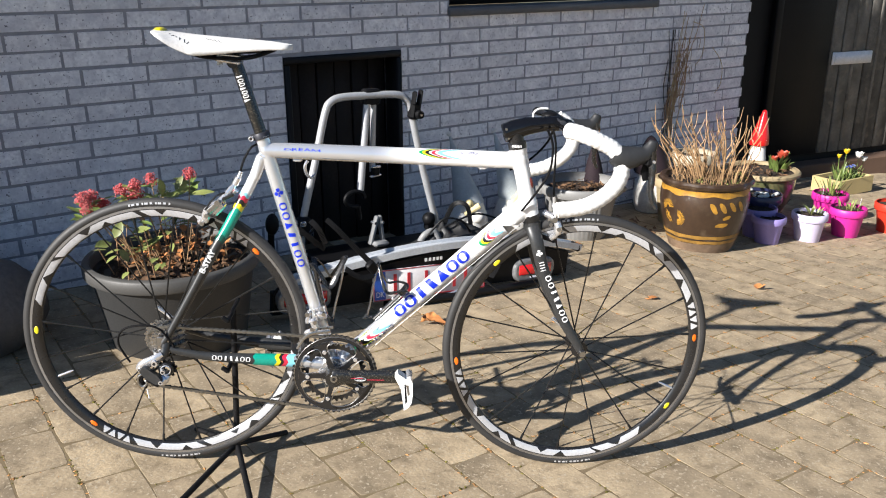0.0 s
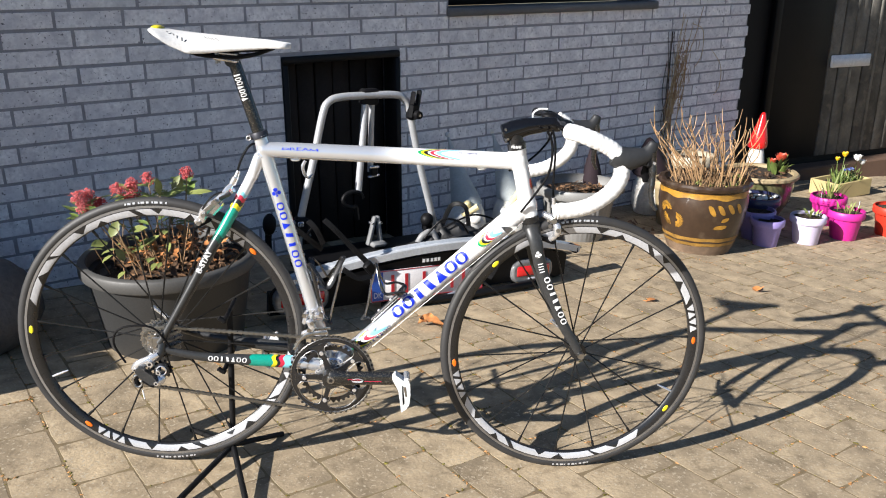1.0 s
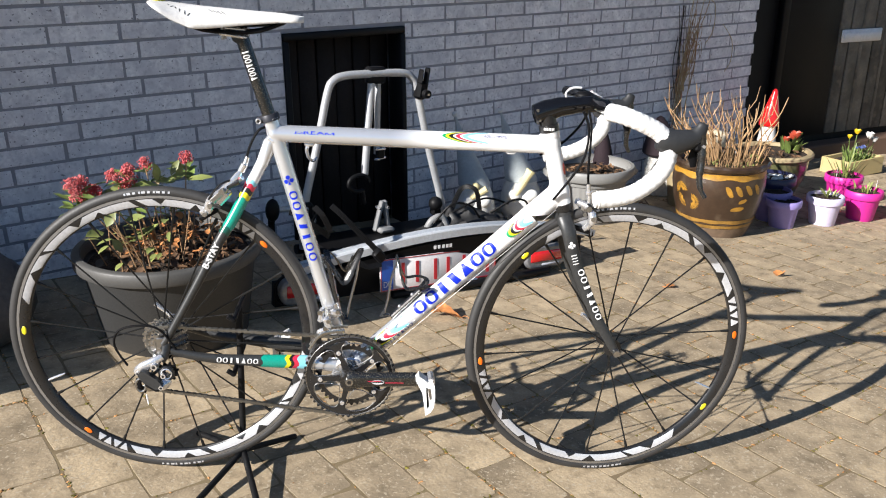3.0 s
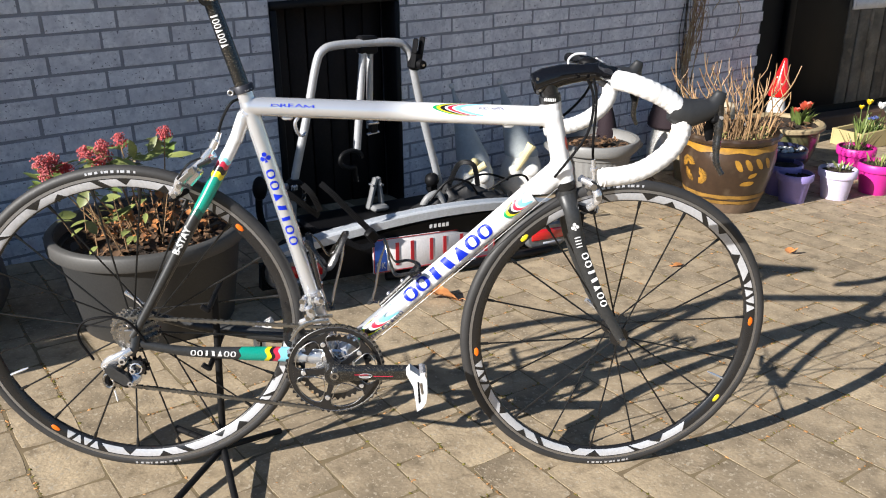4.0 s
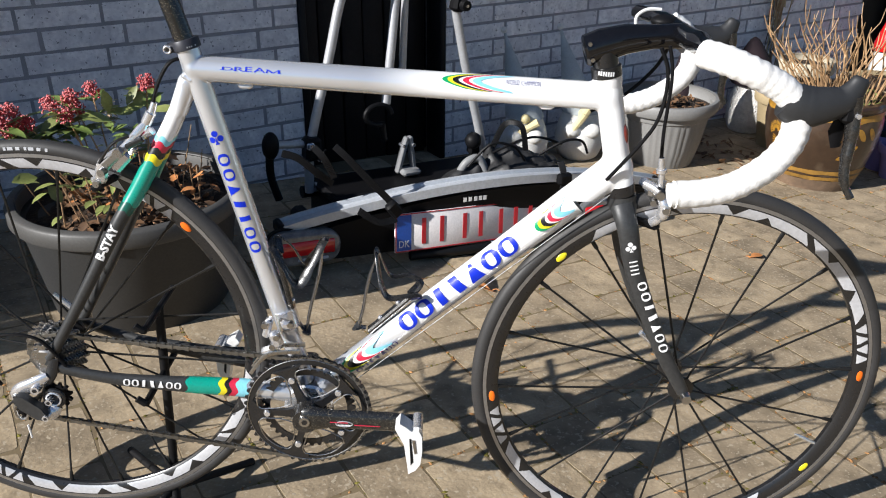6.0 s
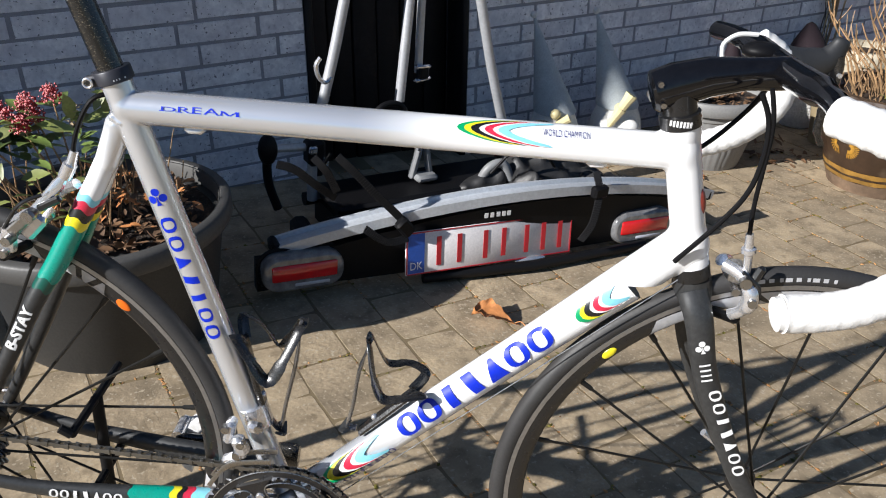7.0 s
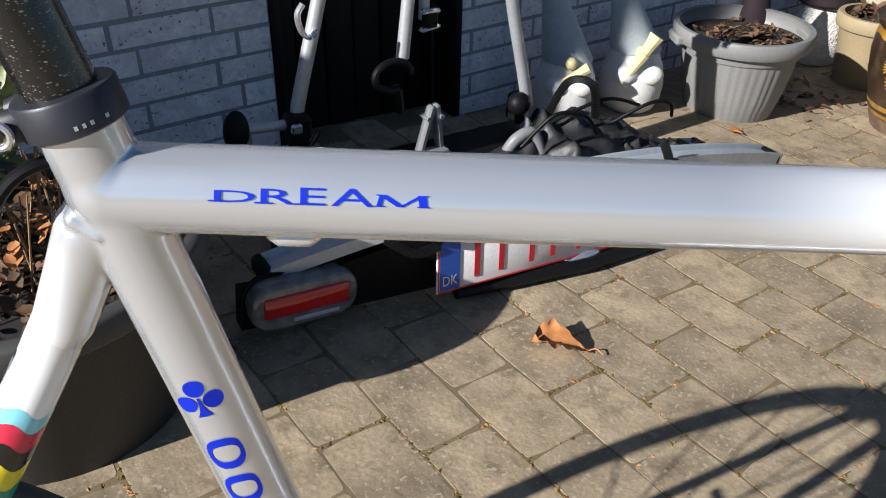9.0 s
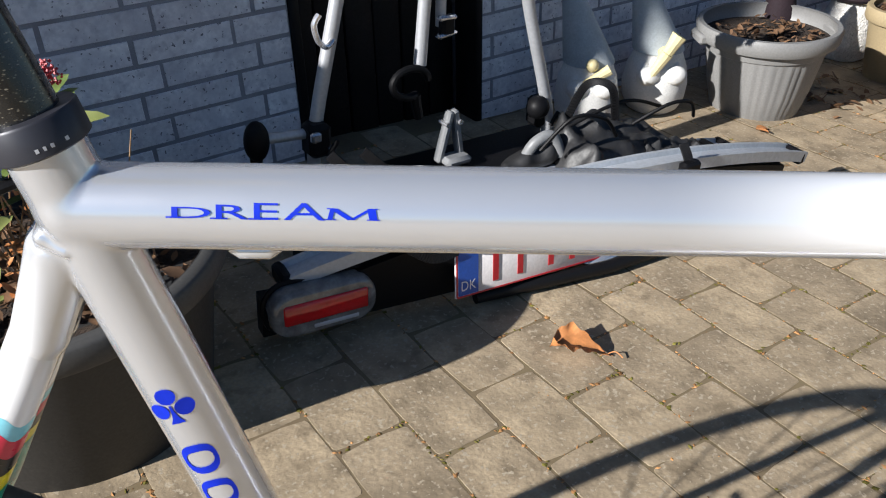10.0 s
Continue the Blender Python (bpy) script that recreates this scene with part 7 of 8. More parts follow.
def on_pot(outline, mid, name, material, lift=0.0018):
    """A flat ornament laid on the brown pot's side: an outline of (angle, height) round its middle."""
    rs, zs = [q[0] for q in BP], [q[1] for q in BP]
    n = len(outline)
    vs = []
    for a, z in [mid] + [(mid[0] + (a - mid[0]) * k, mid[1] + (z - mid[1]) * k) for k in (0.55, 1.0) for a, z in outline]:
        r = float(np.interp(z, zs, rs)) + lift
        vs.append((r * math.cos(a), r * math.sin(a), z))
    fs = [(0, 1 + i, 1 + (i + 1) % n) for i in range(n)]
    fs += [(1 + i, 1 + n + i, 1 + n + (i + 1) % n, 1 + (i + 1) % n) for i in range(n)]
    return part(name, Geo().add(vs, fs), material, brown)


def leaf_mark(a0, z0, length, width, tilt, name="ochre_leaf", lift=0.0018):
    """An oval brush mark; tilt leans its top to the side."""
    pts = []
    for i in range(14):
        b = 2 * math.pi * i / 14
        u, v = length / 2 * math.sin(b), width / 2 * math.cos(b) * (1 + 0.18 * math.sin(b * 2))
        pts.append((a0 + (v * math.cos(tilt) - u * math.sin(tilt)) / 0.215, z0 + u * math.cos(tilt) + v * math.sin(tilt)))
    on_pot(pts, (a0, z0), name, OCHRE, lift)


def pot_ring(z0, z1, wobble, name, material, label="", lift=0.0015, k=144):
    rs, zs = [q[0] for q in BP], [q[1] for q in BP]
    steps = sorted({z0, z1} | {z for z in zs if z0 < z < z1})
    vs, fs = [], []
    for i in range(k):
        a = 2 * math.pi * i / k
        for z in steps:
            zz = z + (wobble * (math.cos(a * 11) + 0.6 * math.sin(a * 5 + 1)) if z == z0 else wobble * 0.3 * math.sin(a * 7) if z == z1 else 0)
            r = float(np.interp(zz, zs, rs)) + lift
            vs.append((r * math.cos(a), r * math.sin(a), zz))
    m = len(steps)
    for i in range(k):
        j = (i + 1) % k
        fs += [(m * i + q, m * j + q, m * j + q + 1, m * i + q + 1) for q in range(m - 1)]
    return part(name, Geo().add(vs, fs), material, brown, label)


FACE = radians(215)
pot_ring(0.012, 0.062, 0.002, "pot_foot", POT_FOOT, "worn unglazed clay foot", lift=0.0010)
pot_ring(0.064, 0.080, 0.0015, "ochre_band", OCHRE_DULL)
pot_ring(0.090, 0.108, 0.0020, "ochre_band", OCHRE_DULL)
pot_ring(0.308, 0.333, 0.0040, "ochre_band", OCHRE)
for da, z, tilt in ((0.25, 0.256, 0.62), (0.46, 0.259, 0.66), (0.70, 0.261, 0.70), (0.94, 0.259, 0.62)):
    leaf_mark(FACE + da, z, 0.062, 0.024, tilt)
leaf_mark(FACE + 0.58, 0.208, 0.044, 0.020, -1.15)
leaf_mark(FACE + 0.49, 0.170, 0.070, 0.023, -1.42)
# a winged ornament: feather strokes fanning from two middles, joined by a curved body
for ca_, cz, b0, b1, n in ((FACE - 0.86, 0.236, 0.1, 3.6, 15), (FACE - 0.56, 0.190, -1.7, 1.5, 15), (FACE - 0.78, 0.196, 2.6, 4.9, 9)):
    for i in range(n):
        b = b0 + (b1 - b0) * i / (n - 1)
        for rr, ln in ((0.015, 0.016), (0.031, 0.018)):
            a_, z_ = ca_ + rr * math.cos(b) / 0.215, cz + rr * math.sin(b)
            leaf_mark(a_, z_, ln, 0.0052, b - math.pi / 2 + 0.25, "feather_stroke", 0.0016 + 0.00003 * i)
dry_shrub = thing("bare_shrub", upright(2.900, 0.632, 0.322), "bare tan twigs of a dormant shrub in the brown pot", "shrub")
rn = random.Random(33)
for i in range(42):
    a, r = rn.uniform(0, 6.28), rn.uniform(0.02, 0.16)
    p = Vector((r * math.cos(a), r * math.sin(a), 0))
    tall = rn.uniform(0.10, 0.25) if i > 24 else rn.uniform(0.24, 0.38)
    out = Vector((math.cos(a), math.sin(a), 0)) * rn.uniform(0.06, 0.25) * (tall / 0.4) + Vector((-0.10, 0.05, 0)) * (tall / 0.4)
    pth = curve([p, p + out * 0.3 + Vector((rn.uniform(-0.02, 0.02), rn.uniform(-0.02, 0.02), tall * 0.4)), p + out * 0.75 + Vector((rn.uniform(-0.03, 0.03), rn.uniform(-0.02, 0.02), tall * 0.75)), p + out + Vector((0, 0, tall))], 4)
    tw = part("twig", Geo().sweep(pth, [0.0044 * (1 - 0.60 * k / (len(pth) - 1)) for k in range(len(pth))], 6), TWIG, dry_shrub)
    for _ in range(rn.choice((0, 1, 2))):
        q = pth[rn.randrange(4, len(pth) - 2)]
        b = rn.uniform(0, 6.28)
        part("side_twig", Geo().sweep([q, q + Vector((0.03 * math.cos(b), 0.03 * math.sin(b), 0.05)), q + Vector((0.04 * math.cos(b), 0.04 * math.sin(b), rn.uniform(0.07, 0.12)))], [0.0024, 0.0020, 0.0013], 5), TWIG, tw)
g3 = Geo()
for _ in range(150):
    a, r = rn.uniform(0, 6.28), rn.uniform(0.02, 0.19)
    p = Vector((r * math.cos(a), r * math.sin(a), 0.0))
    g3.sweep([p, p + Vector((rn.uniform(-0.04, 0.04), rn.uniform(-0.04, 0.04), rn.uniform(0.04, 0.13)))], [0.0022, 0.0010], 4)
tagged(part("stubble", g3, TWIG, dry_shrub, "short dry stalks"), kind="stuff")
g3 = Geo()
for _ in range(60):
    a, r = rn.uniform(3.3, 6.0), rn.uniform(0.08, 0.19)
    leaf_geo(g3, Vector((r * math.cos(a), r * math.sin(a), rn.uniform(0, 0.03))), Vector((rn.uniform(-1, 1), rn.uniform(-1, 1), rn.uniform(0.2, 1.2))), rn.uniform(0.02, 0.045), 0.010, rn)
tagged(part("new_leaves", g3, LEAF_PALE, dry_shrub, "small yellow-green shoots", angle=80), kind="stuff")

# beige clay pot behind it
pot("clay_pot", 3.16, 1.00, [(0.090, 0.0), (0.094, 0.008), (0.118, 0.205), (0.121, 0.211), (0.132, 0.215), (0.136, 0.224), (0.136, 0.255), (0.131, 0.262)], BEIGE_POT, "pale beige clay pot beside the brown pot", wall=0.016, soil=0.02, sink=0.006)
litter("dry_stalks", 60, (-0.085, 0.085, -0.085, 0.085), DRY_LEAF, "withered stalks on the soil of the clay pot", size=(0.02, 0.05), seed=14, m_=upright(3.16, 1.00, 0.244))
pot("clay_pot", 3.44, 1.13, [(0.085, 0.0), (0.090, 0.008), (0.112, 0.290), (0.115, 0.298), (0.126, 0.302), (0.130, 0.312), (0.130, 0.352), (0.125, 0.360)], PALE_CLAY, "tall cream clay pot standing near the wall", wall=0.016, soil=0.03, sink=0.006)

# green glazed pot with red tulips
green = pot("glazed_pot", 3.80, 0.92, [(0.120, 0.0), (0.130, 0.01), (0.180, 0.11), (0.198, 0.19), (0.200, 0.235), (0.214, 0.245), (0.220, 0.258), (0.213, 0.270)], GREEN_GLAZE, "round mottled green glazed pot with pale rim", wall=0.020, soil=0.02, sink=0.006)
part("pot_rim", Geo().lathe([(0.2145, 0.2435), (0.2235, 0.252), (0.2235, 0.266), (0.214, 0.2745), (0.192, 0.272), (0.188, 0.255)], 48, cap=False), BEIGE_POT, green, "pale clay rim")


def sprouts(name, m_, n, spread, tall, label, flowers=(), seed=1, leafm=LEAF_PALE, width=0.010):
    """A tuft of upright leaves with flower heads on stalks: flowers = (x, y, z, radius, petal material)."""
    t = thing(name, m_, label, "plant")
    rn = random.Random(seed)
    g3 = Geo()
    for _ in range(n):
        a, r = rn.uniform(0, 6.28), rn.uniform(0, spread)
        leaf_geo(g3, Vector((r * math.cos(a), r * math.sin(a), 0)), Vector((math.cos(a) * 0.5 + rn.uniform(-0.3, 0.3), math.sin(a) * 0.5 + rn.uniform(-0.3, 0.3), 1.2)), rn.uniform(0.5, 1.0) * tall, width, rn, rn.uniform(0.0, 0.3))
    tagged(part("leaves", g3, leafm, t, angle=80), kind="stuff")
    for x, y, z, r, m2 in flowers:
        st = part("flower_stalk", Geo().sweep([(x * 0.5, y * 0.5, 0), (x, y, z)], 0.0022, 6), LEAF, t)
        g4 = Geo()
        for k in range(6):
            a = k * math.pi / 3
            leaf_geo(g4, Vector((x, y, z - r * 0.3)), Vector((math.cos(a), math.sin(a), 1.0)), r * 1.6, r * 1.1, rn, -0.2)
        part("flower_head", g4, m2, st, angle=80)
    return t


sprouts("flowering_plant", upright(3.90, 0.885, 0.245), 16, 0.05, 0.12, "red tulips among broad green leaves in the green pot", [(0.015, -0.02, 0.090, 0.036, PETAL_R), (0.045, 0.01, 0.075, 0.034, PETAL_R), (-0.010, 0.02, 0.065, 0.026, PETAL_R)], 3, LEAF, 0.034)
litter("dead_leaves", 40, (-0.15, 0.15, -0.15, 0.15), DRY_LEAF, "dry brown leaves in the green pot", size=(0.02, 0.05), seed=19, m_=upright(3.80, 0.92, 0.252))
SMALL = [(0.062, 0.0), (0.066, 0.006), (0.082, 0.118), (0.084, 0.122), (0.093, 0.124), (0.096, 0.130), (0.096, 0.158), (0.092, 0.163)]
for nm, x, y, m_, lab, k in (("small_pot", 3.265, 0.492, PURPLE, "small purple plastic pot with dark soil", 0.90), ("small_pot", 3.33, 0.60, PURPLE, "small purple plastic pot half hidden behind another", 1.0),
                             ("small_pot", 3.515, 0.415, LILAC, "small pale lilac plastic pot with shoots", 0.95), ("small_pot", 3.80, 0.365, PINK, "small bright pink plastic pot with a label", 1.0),
                             ("small_pot", 4.03, 0.60, PINK, "small bright pink plastic pot with green shoots", 1.05), ("small_pot", 4.13, 0.28, RED_POT, "small red plastic pot with sparse shoots", 1.05),
                             ("small_pot", 3.48, 0.70, NAVY_POT, "small dark blue glazed pot with pebbles", 1.25)):
    q = pot(nm, x, y, [(r * k, z * k) for r, z in SMALL], m_, lab, group="small garden pots", wall=0.006, soil=0.020, sink=0.003)
for x, y, n, tall, sd, fl in ((3.515, 0.415, 16, 0.06, 4, ()), (3.80, 0.365, 14, 0.07, 5, ()), (4.03, 0.60, 26, 0.17, 6, ()), (4.13, 0.28, 10, 0.05, 7, ())):
    sprouts("seedlings", upright(x, y, 0.140), n, 0.055, tall, "young green shoots in a small pot", fl, sd)
g3 = Geo().box((0, 0, 0), (0.032, 0.002, 0.055), None, 0.0008)
tagged(new("plant_label", mesh_of("plant_label", g3.move(upright(3.875, 0.345, 0.175, 20) @ pose(0, 0, 0, 0, 18, 0)), WHITE_GLOSS)), "blank white plant label stuck in the pink pot", "plant label")
g3 = Geo().box((0, 0, 0), (0.012, 0.002, 0.06), None, 0.0008)
tagged(new("plant_label", mesh_of("plant_label", g3.move(upright(3.955, 0.61, 0.185, 20)), WHITE_GLOSS)), "narrow white plant label in the pink pot", "plant label")
tagged(new("garden_stick", mesh_of("garden_stick", Geo().sweep([SLOPE @ Vector((4.06, 0.28, 0.12)), SLOPE @ Vector((4.42, 0.36, 0.44))], 0.005, 8), RED_POT)), "thin red plastic stick leaning in the red pot", "garden stick")
pebbles = thing("pebbles", upright(3.48, 0.70, 0.195), "pale pebbles in the dark blue pot", "pebbles")
for i in range(14):
    a, r = rn.uniform(0, 6.28), rn.uniform(0.0, 0.085)
    part("pebble", Geo().ball((r * math.cos(a), r * math.sin(a), 0), rn.uniform(0.010, 0.018), 6, squash=(1.2, 0.9, 0.6)), GNOME_W, pebbles)

# cream wooden crate with spring flowers
crate = thing("flower_crate", upright(4.93, 1.02, 0.0, -6), "cream wooden crate planted with spring flowers", "crate")
for c, s in (((0, -0.10, 0.055), (0.36, 0.014, 0.11)), ((0, 0.10, 0.055), (0.36, 0.014, 0.11)), ((-0.173, 0, 0.055), (0.014, 0.186, 0.11)), ((0.173, 0, 0.055), (0.014, 0.186, 0.11))):
    part("side_board", Geo().box(c, s, None, 0.003), CRATE, crate)
part("soil", Geo().box((0, 0, 0.042), (0.332, 0.186, 0.084)), SOIL, crate)
sprouts("daffodils", upright(4.85, 1.0, 0.075), 24, 0.05, 0.16, "yellow daffodils growing in the crate", [(0.0, -0.02, 0.20, 0.026, PETAL_Y), (-0.03, 0.01, 0.17, 0.020, PETAL_Y)], 11, LEAF)
sprouts("spring_flowers", upright(5.02, 1.0, 0.075), 24, 0.07, 0.10, "white flowers growing in the crate", [(0.0, -0.02, 0.16, 0.034, PETAL_W), (0.05, -0.03, 0.13, 0.028, PETAL_W)], 12, LEAF)
sprouts("grape_hyacinths", upright(4.93, 0.98, 0.075), 26, 0.06, 0.10, "blue grape hyacinths growing in the crate", [(0.02 * i - 0.05, -0.02 * (i % 2), 0.10, 0.012, FLOWER_BLUE) for i in range(5)], 13, LEAF)


# garden figures: plain shapes
ROUND_CAP = [(1.0, 0.0), (1.06, 0.06), (1.0, 0.2), (0.86, 0.36), (0.70, 0.52), (0.53, 0.68), (0.38, 0.82), (0.30, 0.90), (0.25, 0.95), (0.15, 0.985), (0.03, 1.0)]
SOFT_CAP = [(1.0, 0.0), (1.08, 0.05), (1.02, 0.2), (0.90, 0.36), (0.76, 0.52), (0.60, 0.66), (0.44, 0.78), (0.32, 0.87), (0.20, 0.95), (0.03, 1.0)]
def gnome(name, x, y, h, hat, body, label, r=0.10, lean=(0.0, 0.0), turn=0.0, arms=None, split=0.38, cap=None):
    """A plain bearded figure with a pointed hat, one mesh with three materials."""
    g3, slots = Geo(), []

    def put(k):
        slots.extend([k] * (len(g3.f) - len(slots)))

    g3.lathe([(r * 0.62, 0.0), (r * 0.84, h * 0.03), (r * 1.0, h * split * 0.26), (r * 1.04, h * split * 0.46), (r * 0.94, h * split * 0.74), (r * 0.74, h * split * 0.98), (r * 0.50, h * split * 1.12)], 28)
    for k in range(5):
        g3.ball(((k - 2) * r * 0.22, -r * 0.62, h * split * (0.60 + 0.05 * (k % 2))), r * 0.34, 8, squash=(0.8, 0.8, 1.8))
    put(0)
    g3.ball((0, -r * 0.80, h * split * 1.05), r * 0.20, 8)
    put(1)
    n, prof = 9, []
    for i in range(n + 1):
        u = i / n
        prof.append((max(0.004, r * 0.82 * (1 - u) ** 1.04), u))
    if cap:
        prof = [(r * q, u) for q, u in cap]
    hats = Geo().lathe(prof, 22)
    for p in hats.v:
        u = p.z
        p.x += lean[0] * u * h
        p.y += lean[1] * u * h
        p.z = h * split + u * h * (1 - split)
    g3.add(hats.v, hats.f)
    put(2)
    if cap == ROUND_CAP:
        for a, u, q in ((215, 0.12, 0.97), (300, 0.16, 0.95), (262, 0.34, 0.84), (215, 0.50, 0.70)):
            g3.ball((r * q * math.cos(radians(a)) + lean[0] * u * h, r * q * math.sin(radians(a)), h * split + u * h * (1 - split)), r * 0.11, 8, squash=(0.6, 0.6, 1))
        put(0)
    if arms:
        g3.ball((lean[0] * h, lean[1] * h, h * 0.995), 0.013, 8)
        put(0)
        for a, b, rr in arms:
            g3.sweep([a, Vector(a).lerp(Vector(b), 0.5), b], [rr * 0.8, rr * 0.9, rr * 1.15], 10)
        put(1)
        for sx in (-1, 1):
            g3.ball((sx * r * 0.42, -r * 0.86, h * split * 0.70), r * 0.34, 10, squash=(1.1, 0.8, 0.9))
        put(0)
    me = mesh_of(name, g3, body)
    me.materials.append(GNOME_GOLD)
    me.materials.append(hat)
    me.polygons.foreach_set("material_index", slots)
    ob = new(name, me)
    ob.matrix_world = upright(x, y, -0.003, turn)
    return tagged(ob, label, "garden figure")


gnome("garden_gnome", 1.890, 1.255, 0.525, GNOME_HAT, GNOME_W, "white bearded garden gnome with a tall grey felt hat", 0.094, (-0.18, 0.1), -35, [((-0.03, -0.086, 0.15), (0.05, -0.084, 0.20), 0.014), ((-0.060, -0.060, 0.13), (-0.030, -0.090, 0.15), 0.018)])
gnome("garden_gnome", 2.165, 1.235, 0.530, GNOME_HAT, GNOME_W, "white bearded garden gnome holding a golden horn under a grey hat", 0.098, (-0.20, 0.1), -35, [((-0.042, -0.096, 0.140), (0.005, -0.096, 0.215), 0.017), ((0.005, -0.096, 0.215), (0.036, -0.092, 0.268), 0.021)])
gnome("garden_gnome", 4.215, 1.225, 0.56, GNOME_RED, GNOME_W, "white garden gnome with a glossy red dotted hat", 0.058, (0.03, 0), -40, split=0.60, cap=ROUND_CAP)
gnome("garden_gnome", 4.62, 0.38, 0.52, GNOME_RED, GNOME_W, "white garden gnome with a red hat beside the pots", 0.058, (0.0, 0), -40, split=0.60, cap=ROUND_CAP)
gnome("garden_gnome", 2.68, 1.18, 0.45, GNOME_DARK, FLEECE, "fluffy white bearded gnome with a maroon felt hat", 0.054, (-0.02, 0), -30, split=0.45, cap=SOFT_CAP)
gnome("garden_gnome", 3.22, 1.24, 0.45, GNOME_DARK, FLEECE, "fluffy white bearded gnome in a rounded maroon hat by the pots", 0.098, (-0.05, 0), -30, split=0.52, cap=SOFT_CAP)
# dead climber on the wall
climber = thing("dead_climber", pose(3.50, WALL_Y - 0.02, 0), "dead climbing stems tied against the brick wall", "climber")
rn = random.Random(41)
for i in range(7):
    x = rn.uniform(-0.03, 0.04)
    pts = [Vector((x, 0, -0.20))]
    for k in range(1, 7):
        pts.append(Vector((x + rn.uniform(-0.03, 0.03), rn.uniform(-0.015, 0.0), -0.20 + 0.17 * k)))
    part("dark_stem", Geo().sweep(curve(pts[:rn.randrange(4, 8)], 5), rn.uniform(0.0014, 0.0026), 6), TWIG_DARK, climber)
for i in range(16):
    x, z = rn.uniform(-0.02, 0.05), rn.uniform(-0.05, 0.35)
    top = rn.uniform(0.55, 0.95) if i > 4 else rn.uniform(0.86, 0.97)
    lean, pts = 0.16 * (top - 0.2) + rn.uniform(-0.06, 0.05), []
    for k in range(7):
        u = k / 6
        pts.append(Vector((x + lean * u ** 1.4 + rn.uniform(-0.016, 0.016), -0.02 - 0.03 * u * rn.random(), z + (top - z) * u)))
    pth = curve(pts, 5)
    cane = part("cane", Geo().sweep(pth, [0.0034 - 0.0018 * k / (len(pth) - 1) for k in range(len(pth))], 6), TWIG if i % 2 else TWIG_PALE, climber)
    for _ in range(3):
        q = pth[rn.randrange(8, len(pth) - 2)]
        d = rn.choice((-1, 1)) * rn.uniform(0.02, 0.06)
        hook = [q, q + Vector((d * 0.6, -0.01, rn.uniform(0.0, 0.04))), q + Vector((d, -0.015, rn.uniform(-0.04, 0.03))), q + Vector((d * 0.8, -0.015, rn.uniform(-0.09, -0.02)))]
        part("tendril", Geo().sweep(curve(hook, 4), 0.0013, 5), TWIG, cane)
for pts in ([(0.14, -0.03, 0.86), (0.22, -0.05, 0.82), (0.23, -0.05, 0.68), (0.18, -0.04, 0.60)], [(0.36, -0.02, 0.70), (0.45, -0.03, 0.60), (0.46, -0.03, 0.48), (0.41, -0.03, 0.42)]):
    part("pale_cane", Geo().sweep(curve(pts, 6), 0.0020, 7), TWIG_PALE, climber)

# big dead leaf on the paving, litter and a boulder
def curled_leaf(length, width):
    """A dry leaf with ragged lobes, folded along its middle and curled up at the edges, with its stalk."""
    g3, n, m_ = Geo(), 16, 8
    vs, fs = [], []
    for i in range(n + 1):
        u = i / n
        half = width / 2 * (math.sin(math.pi * min(1, u * 1.15) ** 0.75) * (1 - 0.55 * u) * (1 + 0.22 * math.sin(u * 26)) + 0.03)
        for j in range(m_ + 1):
            v = j / m_ * 2 - 1
            lift = 0.010 + 0.020 * math.sin(math.pi * u) * (1 - 0.5 * u) + 0.024 * abs(v) ** 1.4 * (1 - u) - 0.008 * u
            wob = 0.004 * noise.noise(Vector((u * 5, v * 3, 1.7)))
            vs.append((length * (u - 0.45) + 0.006 * abs(v), half * v + 0.004 * math.sin(u * 7), max(0.002, lift + wob)))
    for i in range(n):
        for j in range(m_):
            a = i * (m_ + 1) + j
            fs.append((a, a + 1, a + m_ + 2, a + m_ + 1))
    g3.add(vs, fs)
    g3.sweep(curve([(length * 0.50, 0.003, 0.006), (length * 0.62, 0.004, 0.012), (length * 0.74, -0.004, 0.006)], 4), 0.0013, 6)
    return g3


dead = new("dead_leaf", mesh_of("dead_leaf", curled_leaf(0.115, 0.095), DEAD_LEAF, angle=80))
dead.matrix_world = SLOPE @ pose(1.080, 0.402, 0.001, 0, 0, -42)
tagged(dead, "curled orange-brown dead leaf lying on the paving", "leaf")
for x, y in ((2.54, 0.06), (2.30, 0.93), (2.02, 0.2)):
    g3 = Geo()
    crumpled(g3, (0, 0, 0.004), 0.05, rn)
    crumpled(g3, (0.01, 0, 0.004), 0.045, rn)
    ob = new("dead_leaf", mesh_of("dead_leaf", g3, DEAD_LEAF, angle=80))
    ob.matrix_world = SLOPE @ pose(x, y, 0.001, 0, 0, x * 90)
    tagged(ob, "small curled brown leaf on the paving", "leaf")
litter("dead_leaves", 90, (2.62, 2.95, 0.85, 1.38), DRY_LEAF, "brown leaf litter along the wall between the pots", size=(0.02, 0.05), seed=17)
litter("dead_leaves", 60, (3.1, 4.2, 0.8, 1.38), DRY_LEAF, "brown leaf litter behind the pots", size=(0.03, 0.07), seed=18)
g3 = Geo().ball((0, 0, 0), 1.0, 14)
rn = random.Random(5)
for p in g3.v:
    k = 1 + 0.16 * noise.noise(p * 1.6) + 0.05 * noise.noise(p * 5)
    p *= k
    p.x, p.y, p.z = p.x * 0.30, p.y * 0.20, p.z * 0.17
boulder = new("boulder", mesh_of("boulder", g3, ROCK, angle=50))
boulder.matrix_world = upright(-0.36, 1.02, 0.12, -12)
